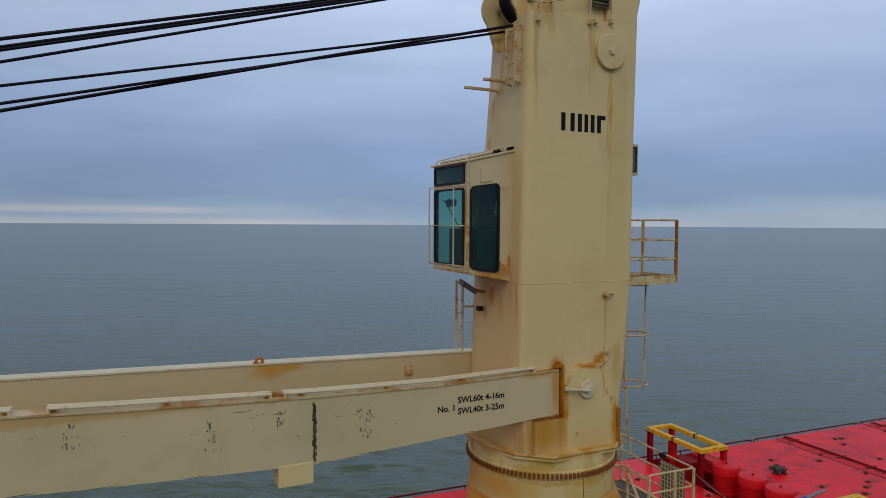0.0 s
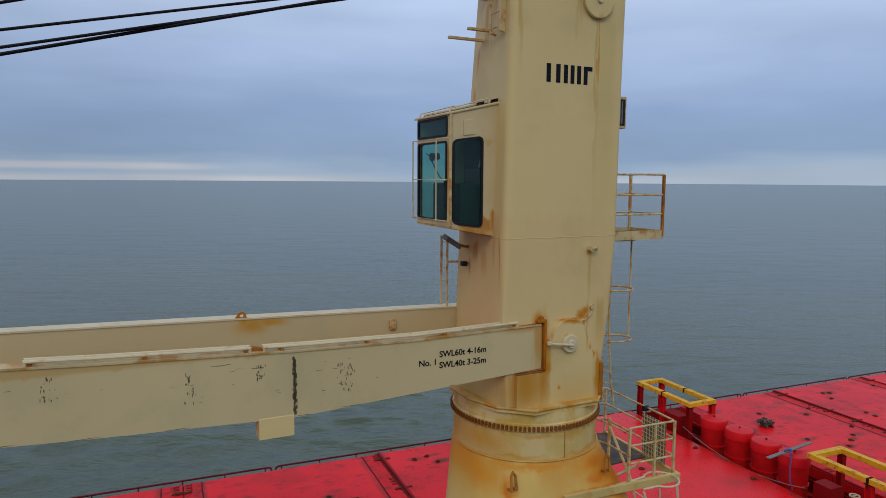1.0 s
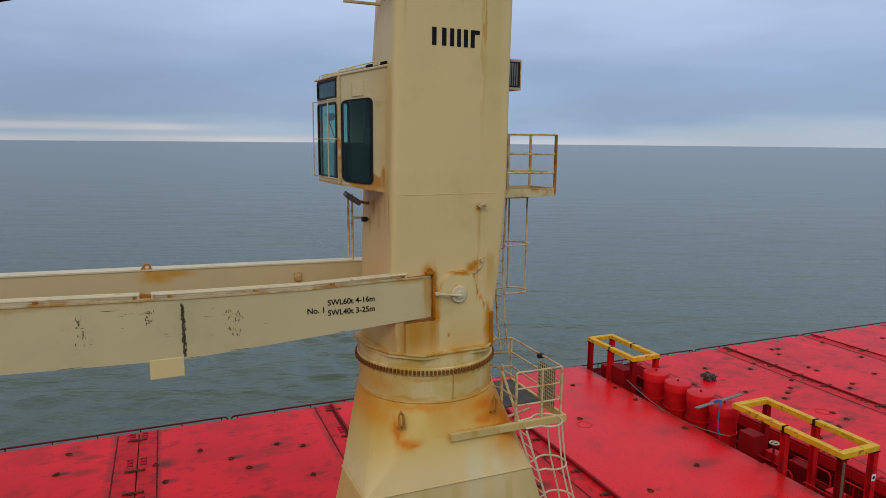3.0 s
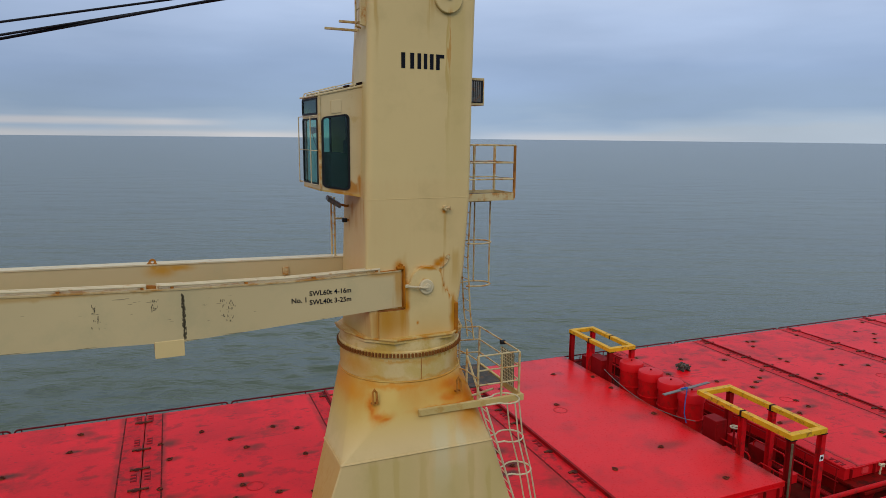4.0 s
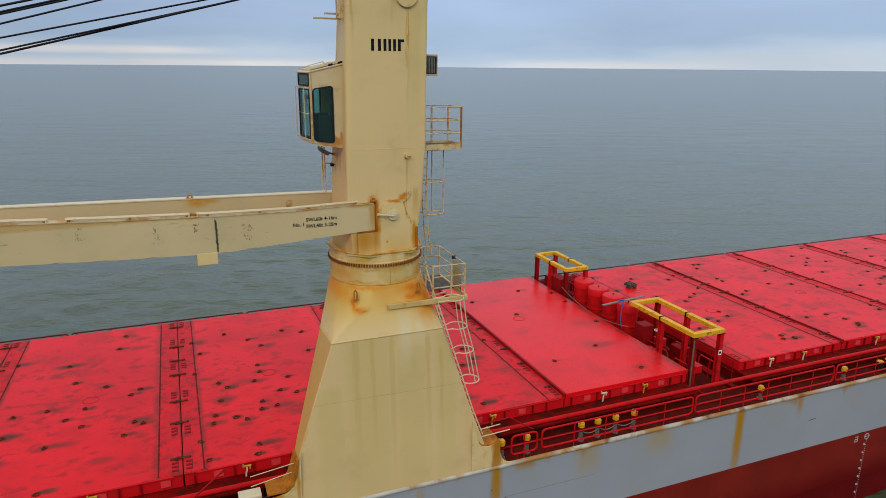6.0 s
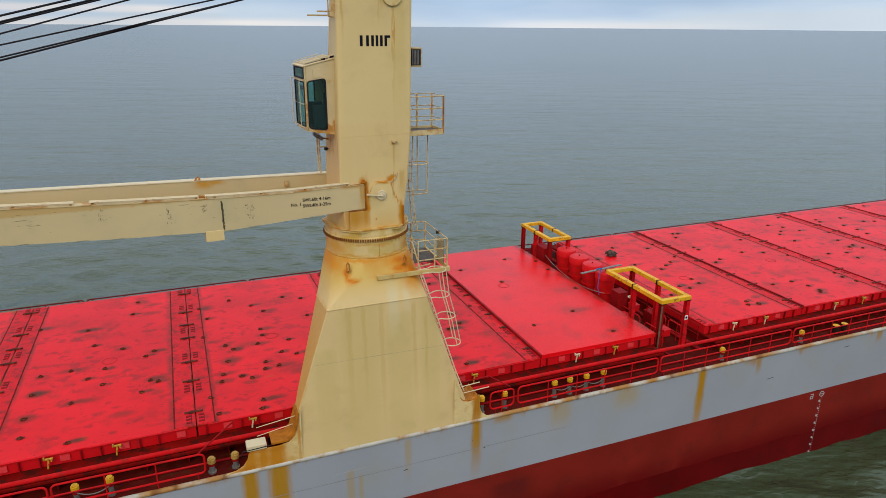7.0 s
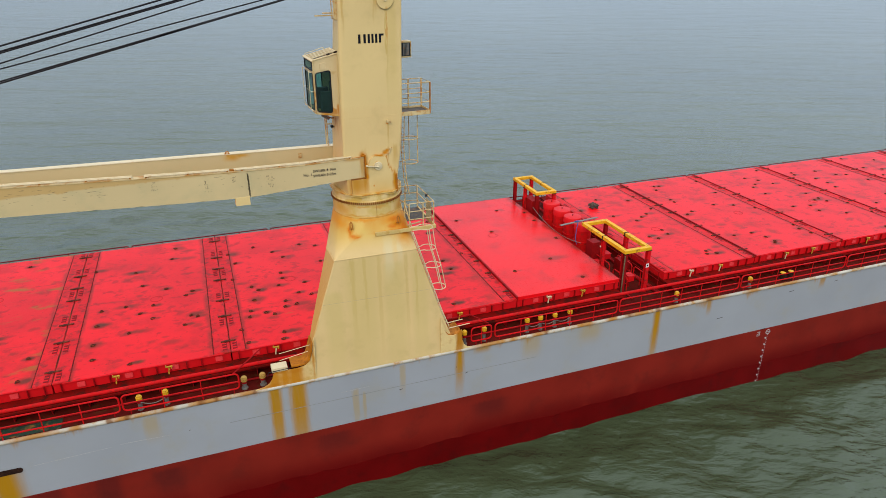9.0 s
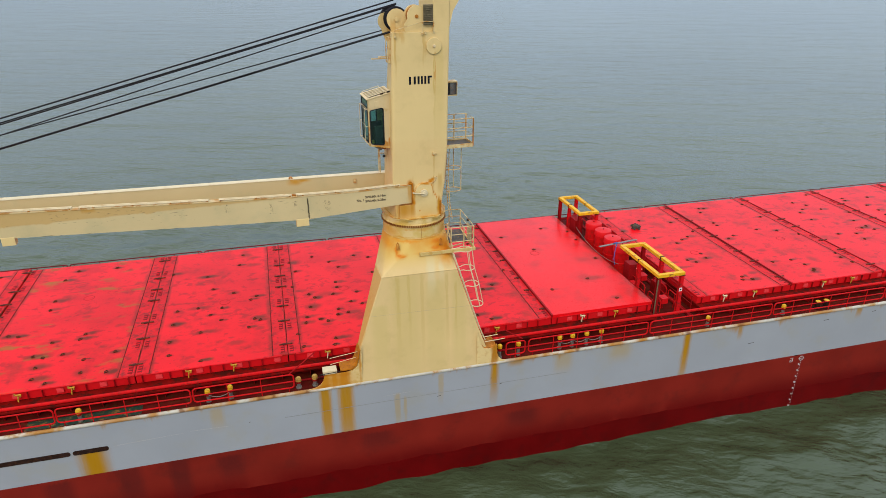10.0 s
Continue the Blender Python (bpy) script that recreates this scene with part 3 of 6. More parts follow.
    box(bm, -0.5, 14.5, HULL_Y - 0.008, HULL_Y, 5.27, 5.288)
    part("weld_seam", bm, "hull_seam", h)
    bm = B()
    for x, z, l in ((10.1, 5.65, 0.05), (10.6, 5.2, 0.12), (7.2, 5.05, 0.2), (25.9, 5.2, 0.45), (31.0, 6.0, 0.4), (34.5, 6.1, 0.3), (-2.2, 5.3, 0.06)):
        prism(bm, [(x, z), (x + l, z + 0.03), (x + l * 0.9, z + 0.055), (x + l * 0.1, z + 0.03)], HULL_Y - 0.003, HULL_Y)
    part("scrape_mark", bm, "black", h, "dark scrapes in the paint")
    bm = B()
    for x, z, l, d in ((-8.3, 5.22, 3.1, 0.10), (-4.9, 5.36, 1.9, -0.06), (4.4, 5.6, 1.4, 0.03)):
        prism(bm, [(x, z), (x + l, z + d), (x + l, z + d + 0.004), (x + l * 0.4, z + d * 0.4 + 0.012), (x, z + 0.006)], HULL_Y - 0.003, HULL_Y)
    part("scrape_mark", bm, "faded_white", h, "thin pale scratches in the paint")
    # mooring opening: black plates on the hull stand for the slot's shaded inside
    bm = B()
    for a, b in ((-13.4, -10.12), (-10.02, -8.5)):
        bm = B()
        prism(bm, rounded(a, b, 5.05, 5.29, 0.11, 6), HULL_Y - 0.02, HULL_Y + 0.0)
        part("fairlead_slot", bm, "black", h, "dark rust-rimmed mooring slot")
    # load-line ring, deck line and draught figures as plain marks
    out, back = HULL_Y - 0.024, HULL_Y - 0.004
    marks = B()
    for k in range(8):
        z = 3.12 - 0.44 * k
        box(marks, 29.92, 30.00, out, back, z - 0.04, z + 0.05)
        box(marks, 29.97, 30.06, out, back, z - 0.06, z - 0.035)
    for k in range(29):
        z = 3.30 - 0.115 * k
        box(marks, 30.06, 30.082, out, back, z, z + 0.03)
    part("draught_marks", marks, "faded_white", h, "white draught marks down the bow side")
    ringm = B()
    loft(ringm, [[(30.05 + r * math.cos(2 * math.pi * j / 24), HULL_Y - d, 3.52 + r * math.sin(2 * math.pi * j / 24)) for j in range(24)] for r, d in ((0.13, 0.004), (0.13, 0.024), (0.16, 0.024), (0.16, 0.004), (0.13, 0.004))], cap=False)
    box(ringm, 29.85, 30.25, out, back, 3.508, 3.532)
    for z in (3.36, 3.49, 3.62):
        box(ringm, 29.24, 29.44, out, back, z, z + 0.026)
    for x in (29.24, 29.415):
        box(ringm, x, x + 0.026, out, back, 3.386, 3.49)
    box(ringm, 29.415, 29.441, out, back, 3.516, 3.62)
    part("load_line_mark", ringm, "faded_white", h, "white load-line ring")
    dash = B()
    box(dash, 29.5, 29.78, out, back, 3.78, 3.81)
    part("deck_line_mark", dash, "black", h)
    return h


HULL = hull()

# ---- crane ----
CX, CY = 6.65, 11.42
CRANE = pose(CX, CY, 0, 0, 0, 3.1)


def ring_of(corners, radii, z, k=12):
    """A ring of 4 k points round four corners (far right, far left, near left, near right), each rounded by its radius."""
    out = []
    for i in range(4):
        c, a, b = Vector(corners[i]), Vector(corners[i - 1]), Vector(corners[(i + 1) % 4])
        p, q = c + (a - c).normalized() * radii[i], c + (b - c).normalized() * radii[i]
        for j in range(k):
            t = j / (k - 1)
            w = p * (1 - t) ** 2 + c * 2 * t * (1 - t) + q * t * t
            out.append((w.x, w.y, z))
    return out


def round_ring(r, z, n=48):
    return [(r * math.cos(2 * math.pi * (j + 0.5) / n), r * math.sin(2 * math.pi * (j + 0.5) / n), z) for j in range(n)]


def pedestal():
    p = thing("crane_pedestal", pose(CX, CY, 0), "cream steel crane pedestal flared into the ship's side, rust-streaked", "crane pedestal")

    def four(x0, x1, z, y0=8.972, back=9.3, y1=13.3):
        """Trunk outline: flat front, square front corners, a flank running back to a knuckle, chamfered behind."""
        flank, inset = max(0.1, min(0.4, back - y0 - 0.1)), 0.05 * (12.32 - z) / 5.7 - 0.04
        corners = [(x1 - 0.3, y1), (x0 + 1.5, y1), (x0 + inset, back), (x0, y0), (x1, y0)]
        radii, counts = [1.6, 1.0, 0.05, 0.05, 0.03], (12, 8, 6, 10, 12)
        out = []
        for i, (c, r, k) in enumerate(zip(corners, radii, counts)):
            c, a, b = Vector(c), Vector(corners[i - 1]), Vector(corners[(i + 1) % 5])
            p, q = c + (a - c).normalized() * r, c + (b - c).normalized() * r
            for n in range(k):
                t = n / (k - 1)
                w = p * (1 - t) ** 2 + c * 2 * t * (1 - t) + q * t * t
                out.append((w.x - CX, w.y - CY, z))
        return out

    cream = material("pedestal_paint", (0.615, 0.446, 0.205), 0.45, spread=0.06, stain=(0.45, 0.33, 0.13), scale=0.4, amount=0.35, bump=0.004)
    # olive weathering down the flat front, two washed-out bands below the platform beam
    streaks(cream, [(-0.9, 12.0, 0.7, 9.0), (0.55, 11.6, 0.5, 8.0), (1.75, 11.9, 0.35, 8.0), (-2.2, 10.6, 0.4, 6.0)], rgb=(0.50, 0.39, 0.14), strength=0.45)
    streaks(cream, [(-1.3, 12.0, 0.10, 5.0), (-0.75, 12.0, 0.07, 4.5), (-0.1, 12.0, 0.09, 6.0), (1.15, 11.9, 0.08, 5.0), (1.6, 11.4, 0.06, 4.0)], rgb=(0.44, 0.30, 0.07), strength=0.35)
    streaks(cream, [(0.38, 12.95, 0.20, 2.6), (0.90, 12.95, 0.12, 1.8)], rgb=(0.60, 0.53, 0.32), strength=0.6)
    # rust bleeding from the neck
    wash(cream, 12.12, 13.2, (0.56, 0.36, 0.075), 0.85, 0.5, (0.0, 0.30))
    wash(cream, 12.7, 13.66, (0.53, 0.20, 0.010), 0.85, 0.8, (0.40, 0.62))
    wash(cream, 13.58, 13.66, (0.50, 0.25, 0.03), 0.35, 1.6, (0.35, 0.75))
    blotch(cream, [(-1.16, 13.12, 0.14, 0.28), (-0.98, 12.95, 0.24, 0.12), (-1.5, 13.42, 0.20, 0.25), (0.75, 13.44, 0.45, 0.2), (0.95, 13.2, 0.45, 0.34), (1.25, 12.85, 0.42, 0.45), (1.35, 13.3, 0.4, 0.3), (-0.6, 13.54, 0.7, 0.06), (0.7, 12.98, 0.8, 0.07)], rgb=(0.57, 0.21, 0.004), strength=0.85, ragged=0.26)
    blotch(cream, [(-1.18, 13.17, 0.05, 0.16), (-1.08, 12.98, 0.10, 0.06), (-0.92, 12.9, 0.12, 0.04), (0.85, 13.44, 0.26, 0.10), (0.72, 13.2, 0.22, 0.07), (1.05, 13.3, 0.16, 0.22), (1.25, 13.05, 0.16, 0.22), (0.9, 13.0, 0.5, 0.03)], rgb=(0.54, 0.145, 0.001), strength=0.95, ragged=0.2)
    # left edge and flank: rust plus reflected glow of the red covers, both painted
    streaks(cream, [(-6.07, 12.08, 0.05, 12.0)], rgb=(0.50, 0.22, 0.02), strength=0.45, lean=0.3267)
    streaks(cream, [(-5.3, 12.08, 0.9, 30.0)], rgb=(0.54, 0.27, 0.04), strength=0.75, lean=0.3267, beyond=(-2.92, 0.077))
    bm = B()
    loft(bm, [four(4.62, 8.33, 12.10, 9.40, 10.95), round_ring(1.53, 13.62), round_ring(1.50, 13.655)])
    part("neck", bm, cream, p, smooth=True)
    collar = drips(material("collar_paint", CREAM, 0.5, spread=0.08, stain=(0.55, 0.37, 0.08), scale=0.8, amount=0.6, edge=(0.40, 0.62)), 14.2, 0.5, (0.54, 0.26, 0.03), density=0.5, scale=0.9, strength=0.4)
    blotch(collar, [(-1.3, 13.95, 0.3, 0.3), (-0.5, 14.14, 0.5, 0.05), (0.2, 14.1, 0.3, 0.08), (1.25, 13.9, 0.3, 0.35), (-0.9, 13.7, 0.5, 0.04), (0.6, 13.7, 0.6, 0.04)], rgb=(0.56, 0.25, 0.012), strength=0.65, ragged=0.22)
    bm = B()
    loft(bm, [round_ring(1.50, 13.657), round_ring(1.50, 14.2)])
    part("collar", bm, collar, p, smooth=True)
    bm = B()
    loft(bm, [four(2.84, 10.0, 6.55, 8.972, 9.15), four(3.13, 9.79, 7.7, 9.06, 9.5), four(3.49, 9.36, 8.9, 9.155, 9.85), four(4.62, 8.33, 12.08, 9.40, 10.95)])
    part("trunk", bm, cream, p, smooth=True)
    bm = B()
    pipe(bm, [(x, y, 12.09) for x, y, z in four(4.62, 8.33, 12.1, 9.40, 10.95)[22:]], 0.026, 6)
    part("shoulder_weld", bm, cream, p)
    bm = B()
    pipe(bm, [(-2.68, 9.250 - CY, 10.14), (2.25, 9.244 - CY, 10.06)], 0.007, 5)
    part("plate_seam", bm, "cream_seam", p)
    bm = B()
    pipe(bm, [(1.53 * math.cos(a), 1.53 * math.sin(a), 13.64) for a in np.linspace(-math.pi, 0.3, 40)], 0.02, 6)
    part("neck_weld", bm, cream, p)
    bm = B()
    box(bm, 0.05, 0.062, -1.506, -1.49, 13.66, 14.18)
    part("plate_seam", bm, "rust", p)
    # lifting eyes on the neck
    for x, y, z in ((-1.13, -1.64, 13.27), (0.97, -1.64, 13.28)):
        bm = B()
        pipe(bm, [(x - 0.045, y + 0.12, z - 0.02), (x - 0.05, y - 0.02, z + 0.02), (x - 0.045, y + 0.02, z + 0.27), (x, y + 0.03, z + 0.33), (x + 0.045, y + 0.02, z + 0.27), (x + 0.05, y - 0.02, z + 0.02), (x + 0.045, y + 0.12, z - 0.02)], 0.024, 8)
        part("lifting_eye", bm, "rust", p, "rusty lifting eye")
    # bulwark wings to either side, with hollowed ends
    bm = B()
    wing = [(2.0, 6.6), (3.4, 6.6), (3.42, 8.80), (3.39, 8.72), (3.33, 8.1), (3.18, 7.62), (2.95, 7.45), (2.60, 7.39), (1.66, 7.39), (1.56, 7.34), (1.49, 7.08), (1.34, 6.87), (1.10, 6.74), (0.6, 6.66), (0.6, 6.6)]
    prism(bm, [(x - CX, z) for x, z in wing], 8.968 - CY, 9.02 - CY)
    wing_rust = streaks(material("wing_paint", CREAM, 0.6, spread=0.15, stain=(0.52, 0.30, 0.06), scale=0.8, amount=0.7, edge=(0.46, 0.66)), [(-3.33, 8.9, 0.05, 3.2)], rgb=(0.46, 0.17, 0.010), strength=0.9)
    streaks(wing_rust, [(1.55 - CX, 7.6, 0.20, 6.0), (2.50 - CX, 7.6, 0.26, 6.0), (2.05 - CX, 7.5, 0.12, 1.6)], rgb=(0.44, 0.165, 0.004), strength=0.95)
    blotch(wing_rust, [(-4.6, 6.95, 0.85, 0.5)], rgb=(0.50, 0.19, 0.010), strength=0.85)
    blotch(wing_rust, [(-5.3, 6.75, 0.5, 0.10), (-4.15, 7.3, 0.30, 0.12), (-4.9, 7.35, 0.45, 0.06)], rgb=(0.46, 0.16, 0.008), strength=0.9)
    part("bulwark_wing", bm, wing_rust, p, "rust-stained bulwark wing")
    bm = B()
    wing = [(11.0, 6.6), (9.3, 6.6), (9.3, 8.6), (9.50, 8.0), (9.56, 7.74), (9.70, 7.58), (9.95, 7.52), (10.2, 7.58), (10.33, 7.74), (10.38, 7.74), (10.4, 7.2), (10.5, 6.92), (10.7, 6.74), (11.0, 6.66)]
    prism(bm, [(x - CX, z) for x, z in wing[::-1]], 8.968 - CY, 9.02 - CY)
    part("bulwark_wing", bm, streaks(material("wing_paint", CREAM, 0.5, spread=0.08, stain=RUST, scale=1.2, amount=0.4), [(3.62, 7.8, 0.20, 2.4)], rgb=(0.38, 0.14, 0.004), strength=1.0), p, "rust-stained bulwark wing")
    # inner faces of the two hollows
    bm = B()
    prism(bm, [(x - CX, z) for x, z in ((9.56, 7.80), (9.70, 7.63), (9.95, 7.57), (10.2, 7.63), (10.3, 7.78), (10.3, 7.70), (10.2, 7.54), (9.95, 7.48), (9.70, 7.54), (9.54, 7.72))], 9.02 - CY, 9.9 - CY)
    part("bracket", bm, "rust", p, "rusty knee bracket")
    bm = B()
    prism(bm, [(x - CX, z) for x, z in ((2.35, 7.46), (2.95, 7.47), (3.16, 7.64), (3.30, 8.1), (3.35, 8.5), (3.31, 8.5), (3.22, 8.15), (3.08, 7.72), (2.9, 7.54), (2.35, 7.52))], 9.02 - CY, 9.75 - CY)
    part("bracket", bm, "orange", p, "rusty knee bracket")
    return p


pedestal()


def crane_house():
    c = thing("deck_crane", CRANE, "cream slewing crane house with rust streaks above a toothed ring", "deck crane")
    cream = material("house_paint", CREAM, 0.45, spread=0.05, stain=(0.47, 0.35, 0.15), scale=0.3, amount=0.35, bump=0.004)
    streaks(cream, [(0.76, 22.08, 0.022, 3.4), (0.30, 22.9, 0.03, 1.6), (0.38, 22.9, 0.03, 1.2), (0.72, 17.62, 0.05, 1.3), (-0.95, 22.9, 0.05, 2.2), (1.0, 16.6, 0.12, 1.2)], rgb=(0.47, 0.27, 0.05), strength=0.6)
    streaks(cream, [(0.70, 16.5, 0.03, 0.7), (-0.36, 15.6, 0.12, 1.4), (-0.9, 15.3, 0.25, 0.9), (0.95, 15.4, 0.12, 1.2)], rgb=(0.47, 0.19, 0.012), strength=0.65)
    streaks(cream, [(1.02, 22.3, 0.20, 5.0), (0.80, 22.05, 0.06, 5.0)], rgb=(0.54, 0.40, 0.13), strength=0.4)
    streaks(cream, [(0.82, 22.08, 0.018, 2.2)], rgb=(0.50, 0.22, 0.03), strength=0.8)
    blotch(cream, [(0.56, 16.38, 0.12, 0.07), (0.66, 16.46, 0.09, 0.06), (0.30, 16.30, 0.26, 0.03), (0.62, 16.05, 0.04, 0.30), (-0.30, 15.9, 0.07, 0.5), (0.30, 16.28, 0.25, 0.05), (0.95, 15.0, 0.10, 0.45), (-0.45, 16.35, 0.12, 0.15)], rgb=(0.50, 0.20, 0.006), strength=0.95)
    streaks(cream, [(-0.85, 23.4, 0.10, 0.9), (-0.62, 22.95, 0.07, 0.5), (-0.72, 22.98, 0.10, 0.3)], rgb=(0.52, 0.27, 0.05), strength=0.5)
    streaks(cream, [(-0.75, 22.3, 0.06, 0.9), (-0.3, 22.6, 0.05, 0.8), (0.2, 22.4, 0.06, 0.9), (0.6, 21.5, 0.05, 0.5), (0.7, 20.8, 0.08, 1.0), (-0.72, 17.95, 0.05, 0.8), (-0.3, 17.5, 0.10, 0.5)], rgb=(0.48, 0.23, 0.03), along="Y", strength=0.75)
    streaks(cream, [(-0.2, 18.3, 0.8, 4.5), (0.7, 18.3, 0.6, 4.5)], rgb=(0.60, 0.35, 0.15), along="Y", strength=0.55)
    streaks(cream, [(0.36, 17.28, 0.035, 0.35), (-0.95, 17.95, 0.03, 1.2), (0.1, 17.6, 0.10, 0.3)], rgb=(0.52, 0.20, 0.01), along="Y", strength=0.8)
    wash(cream, 15.6, 14.3, (0.53, 0.28, 0.03), 0.6, 0.8, (0.25, 0.68))
    streaks(cream, [(-0.68, 15.34, 0.30, 1.0), (-0.42, 15.36, 0.08, 0.9), (0.93, 15.5, 0.05, 0.9)], rgb=(0.47, 0.20, 0.008), strength=0.8)
    blotch(cream, [(0.55, 16.34, 0.10, 0.04), (0.64, 16.42, 0.06, 0.05), (-0.30, 15.42, 0.07, 0.12), (-0.02, 14.98, 0.03, 0.04), (0.70, 15.78, 0.03, 0.10), (0.80, 15.62, 0.03, 0.12), (0.22, 16.30, 0.16, 0.025), (-0.34, 16.1, 0.03, 0.2), (0.70, 17.60, 0.05, 0.05), (0.13, 15.98, 0.05, 0.06)], rgb=(0.53, 0.18, 0.002), strength=1.0, ragged=0.09)
    bm = B()
    loft(bm, [round_ring(1.5, 14.12), round_ring(1.5, 14.2), round_ring(1.53, 14.22), round_ring(1.53, 14.36), round_ring(1.50, 14.38), round_ring(1.50, 14.62)])
    ringp = part("slewing_ring", bm, "ring", c, smooth=True)
    # many-sided foot flange of the house and the gear teeth below it
    foot = [(-1.50, 0.55), (-1.50, -0.30), (-1.25, -0.98), (-0.70, -1.47), (0.78, -1.45), (1.28, -0.98), (1.51, -0.30), (1.48, 0.9), (0.7, 1.42), (-0.8, 1.38)]
    bm = B()
    loft(bm, [[(x, y, z) for x, y in foot] for z in (14.59, 14.68)])
    part("foot_flange", bm, "ring", c)
    bm = B()
    pipe(bm, [(x, y, 14.675) for x, y in foot[:8]], 0.030, 8)
    part("flange_rim", bm, "flange", ringp)
    tooth = None
    for k in range(112):
        a = 2 * math.pi * k / 112
        m = pose(1.53 * math.cos(a), 1.53 * math.sin(a), 14.29, 0, 0, math.degrees(a))
        if tooth is None:
            bm = B()
            box(bm, -0.03, 0.045, -0.027, 0.027, -0.05, 0.045, 0.012)
            tooth = part("gear_tooth", bm, "gear", ringp, m=m)
        else:
            again(tooth, ringp, m)
    bm = B()
    z3 = lambda z, nl, fl, r, v=1.14: ring_of([(r - 0.02, v), (fl, v - 0.06), (nl, -v), (r, -v)], [0.35, 0.2, 0.20, 0.12], z)
    loft(bm, [ring_of([(1.14, 1.08), (-1.36, 0.72), (-1.13, -1.15), (1.07, -1.15)], [0.35, 0.35, 0.08, 0.15], 14.66), ring_of([(1.20, 1.12), (-1.28, 0.95), (-1.18, -1.15), (1.13, -1.16)], [0.35, 0.3, 0.06, 0.15], 15.30), ring_of([(1.30, 1.16), (-1.15, 1.10), (-1.24, -1.13), (1.30, -1.16)], [0.35, 0.2, 0.05, 0.2], 16.3), z3(17.92, -1.24, -1.10, 1.40), z3(20.7, -1.18, -0.86, 1.44, 1.12), z3(23.0, -1.10, -0.70, 1.50, 1.10)])
    house = part("house", bm, cream, c, smooth=True)
    bm = B()
    pipe(bm, [(x, y, 17.92) for x, y, z in z3(0, -1.24, -1.10, 1.40)[20:]] + [(1.40, -1.0, 17.92)], 0.007, 5)
    part("weld_seam", bm, cream, house)
    # brand mark as plain dark strokes
    for u, w in ((-0.38, 0.095), (-0.165, 0.095), (0.01, 0.09), (0.165, 0.085), (0.315, 0.09), (0.47, 0.09)):
        bm = B()
        box(bm, u, u + w, -1.124, -1.119, 20.83, 21.17)
        part("maker_mark", bm, "ink", house, "black plain stroke of a maker's mark")
    bm = B()
    box(bm, 0.562, 0.67, -1.124, -1.119, 21.09, 21.17)
    part("maker_mark", bm, "ink", house, "black plain stroke of a maker's mark")
    # cover disc with hub
    bm = B()
    disc(bm, (0.75, -1.145, 22.42), (0, 1, 0), 0.345, 0.09, 40, 0.015)
    d = part("cover_disc", bm, cream, house, smooth=True)
    bm = B()
    disc(bm, (0.75, -1.20, 22.42), (0, 1, 0), 0.065, 0.05, 20, 0.01)
    part("hub", bm, "cream_pale", d, smooth=True)
    # lug stubs
    bm = B()
    pipe(bm, [(0.70, -1.05, 17.68), (0.70, -1.26, 17.68)], 0.055, 12)
    pipe(bm, [(0.70, -1.24, 17.68), (0.78, -1.26, 17.70), (0.80, -1.25, 17.64)], 0.03, 8)
    part("lug", bm, "rail", house, "rusty pipe stub")
    bm = B()
    pipe(bm, [(0.54, -1.1, 16.24), (0.62, -1.19, 16.26), (0.76, -1.19, 16.37), (0.83, -1.15, 16.53), (0.84, -1.1, 16.47)], 0.018, 6)
    disc(bm, (0.79, -1.15, 16.50), (0, 1, 0), 0.05, 0.1, 10)
    part("grab_bar", bm, "rail", house)
    # vertical rusty fin at the right
    bm = B()
    box(bm, 0.945, 1.04, -1.285, -1.0, 14.6, 15.38, 0.012)
    part("fin", bm, "orange", house, "rusty orange upright fin")
    # jib pivot cheek
    bm = B()
    out = [(-0.33, 15.335), (-0.98, 15.335), (-0.98, 14.68), (0.975, 14.68), (0.975, 15.40)] + [(0.22 + 0.42 * math.cos(radians(a)), 15.9 + 0.42 * math.sin(radians(a))) for a in range(-10, 181, 12)] + [(-0.33, 15.9)]
    prism(bm, out, -1.262, -1.1)
    ck = part("pivot_cheek", bm, cream, house)
    bm = B()
    disc(bm, (0.18, -1.30, 15.85), (0, 1, 0), 0.175, 0.09, 32, 0.015)
    disc(bm, (0.18, -1.36, 15.85), (0, 1, 0), 0.085, 0.06, 20, 0.01)
    part("pivot_pin", bm, "cream_pale", ck, smooth=True)
    bm = B()
    pipe(bm, [(0.18, -1.40, 15.84), (-0.33, -1.36, 15.91)], 0.028, 8)
    box(bm, -0.38, -0.29, -1.39, -1.33, 15.885, 15.955, 0.01)
    part("lever", bm, "cream_pale", ck)
    bm = B()
    box(bm, -0.37, -0.33, -1.25, -0.9, 15.38, 16.36, 0.01)
    box(bm, -0.52, -0.36, -1.24, -0.95, 16.29, 16.36, 0.02)
    disc(bm, (-0.42, -1.18, 16.38), (0, 1, 0), 0.045, 0.06, 12)
    part("pivot_plate", bm, "orange", ck, "rusty plate at the jib foot")
    # thin dark strip imitates the shadow gap under the jib foot
    bm = B()
    box(bm, -0.99, -0.36, -1.268, -1.0, 15.337, 15.352, 0.004)
    part("pocket_lip", bm, "gear", ck)
    # vent box on the far right side
    bm = B()
    box(bm, 1.42, 2.06, -0.52, -0.10, 20.10, 20.76, 0.015)
    v = part("vent_box", bm, "rail", house, "louvred vent box with a dark grille")
    bm = B()
    box(bm, 1.60, 2.02, -0.526, -0.52, 20.16, 20.70)
    part("grille", bm, "rubber", v)
    for i in range(5):
        bm = B()
        box(bm, 1.70 + 0.055 * i, 1.73 + 0.055 * i, -0.535, -0.515, 20.19, 20.67)
        part("slat", bm, "steel", v)
    # sheave head
    bm = B()
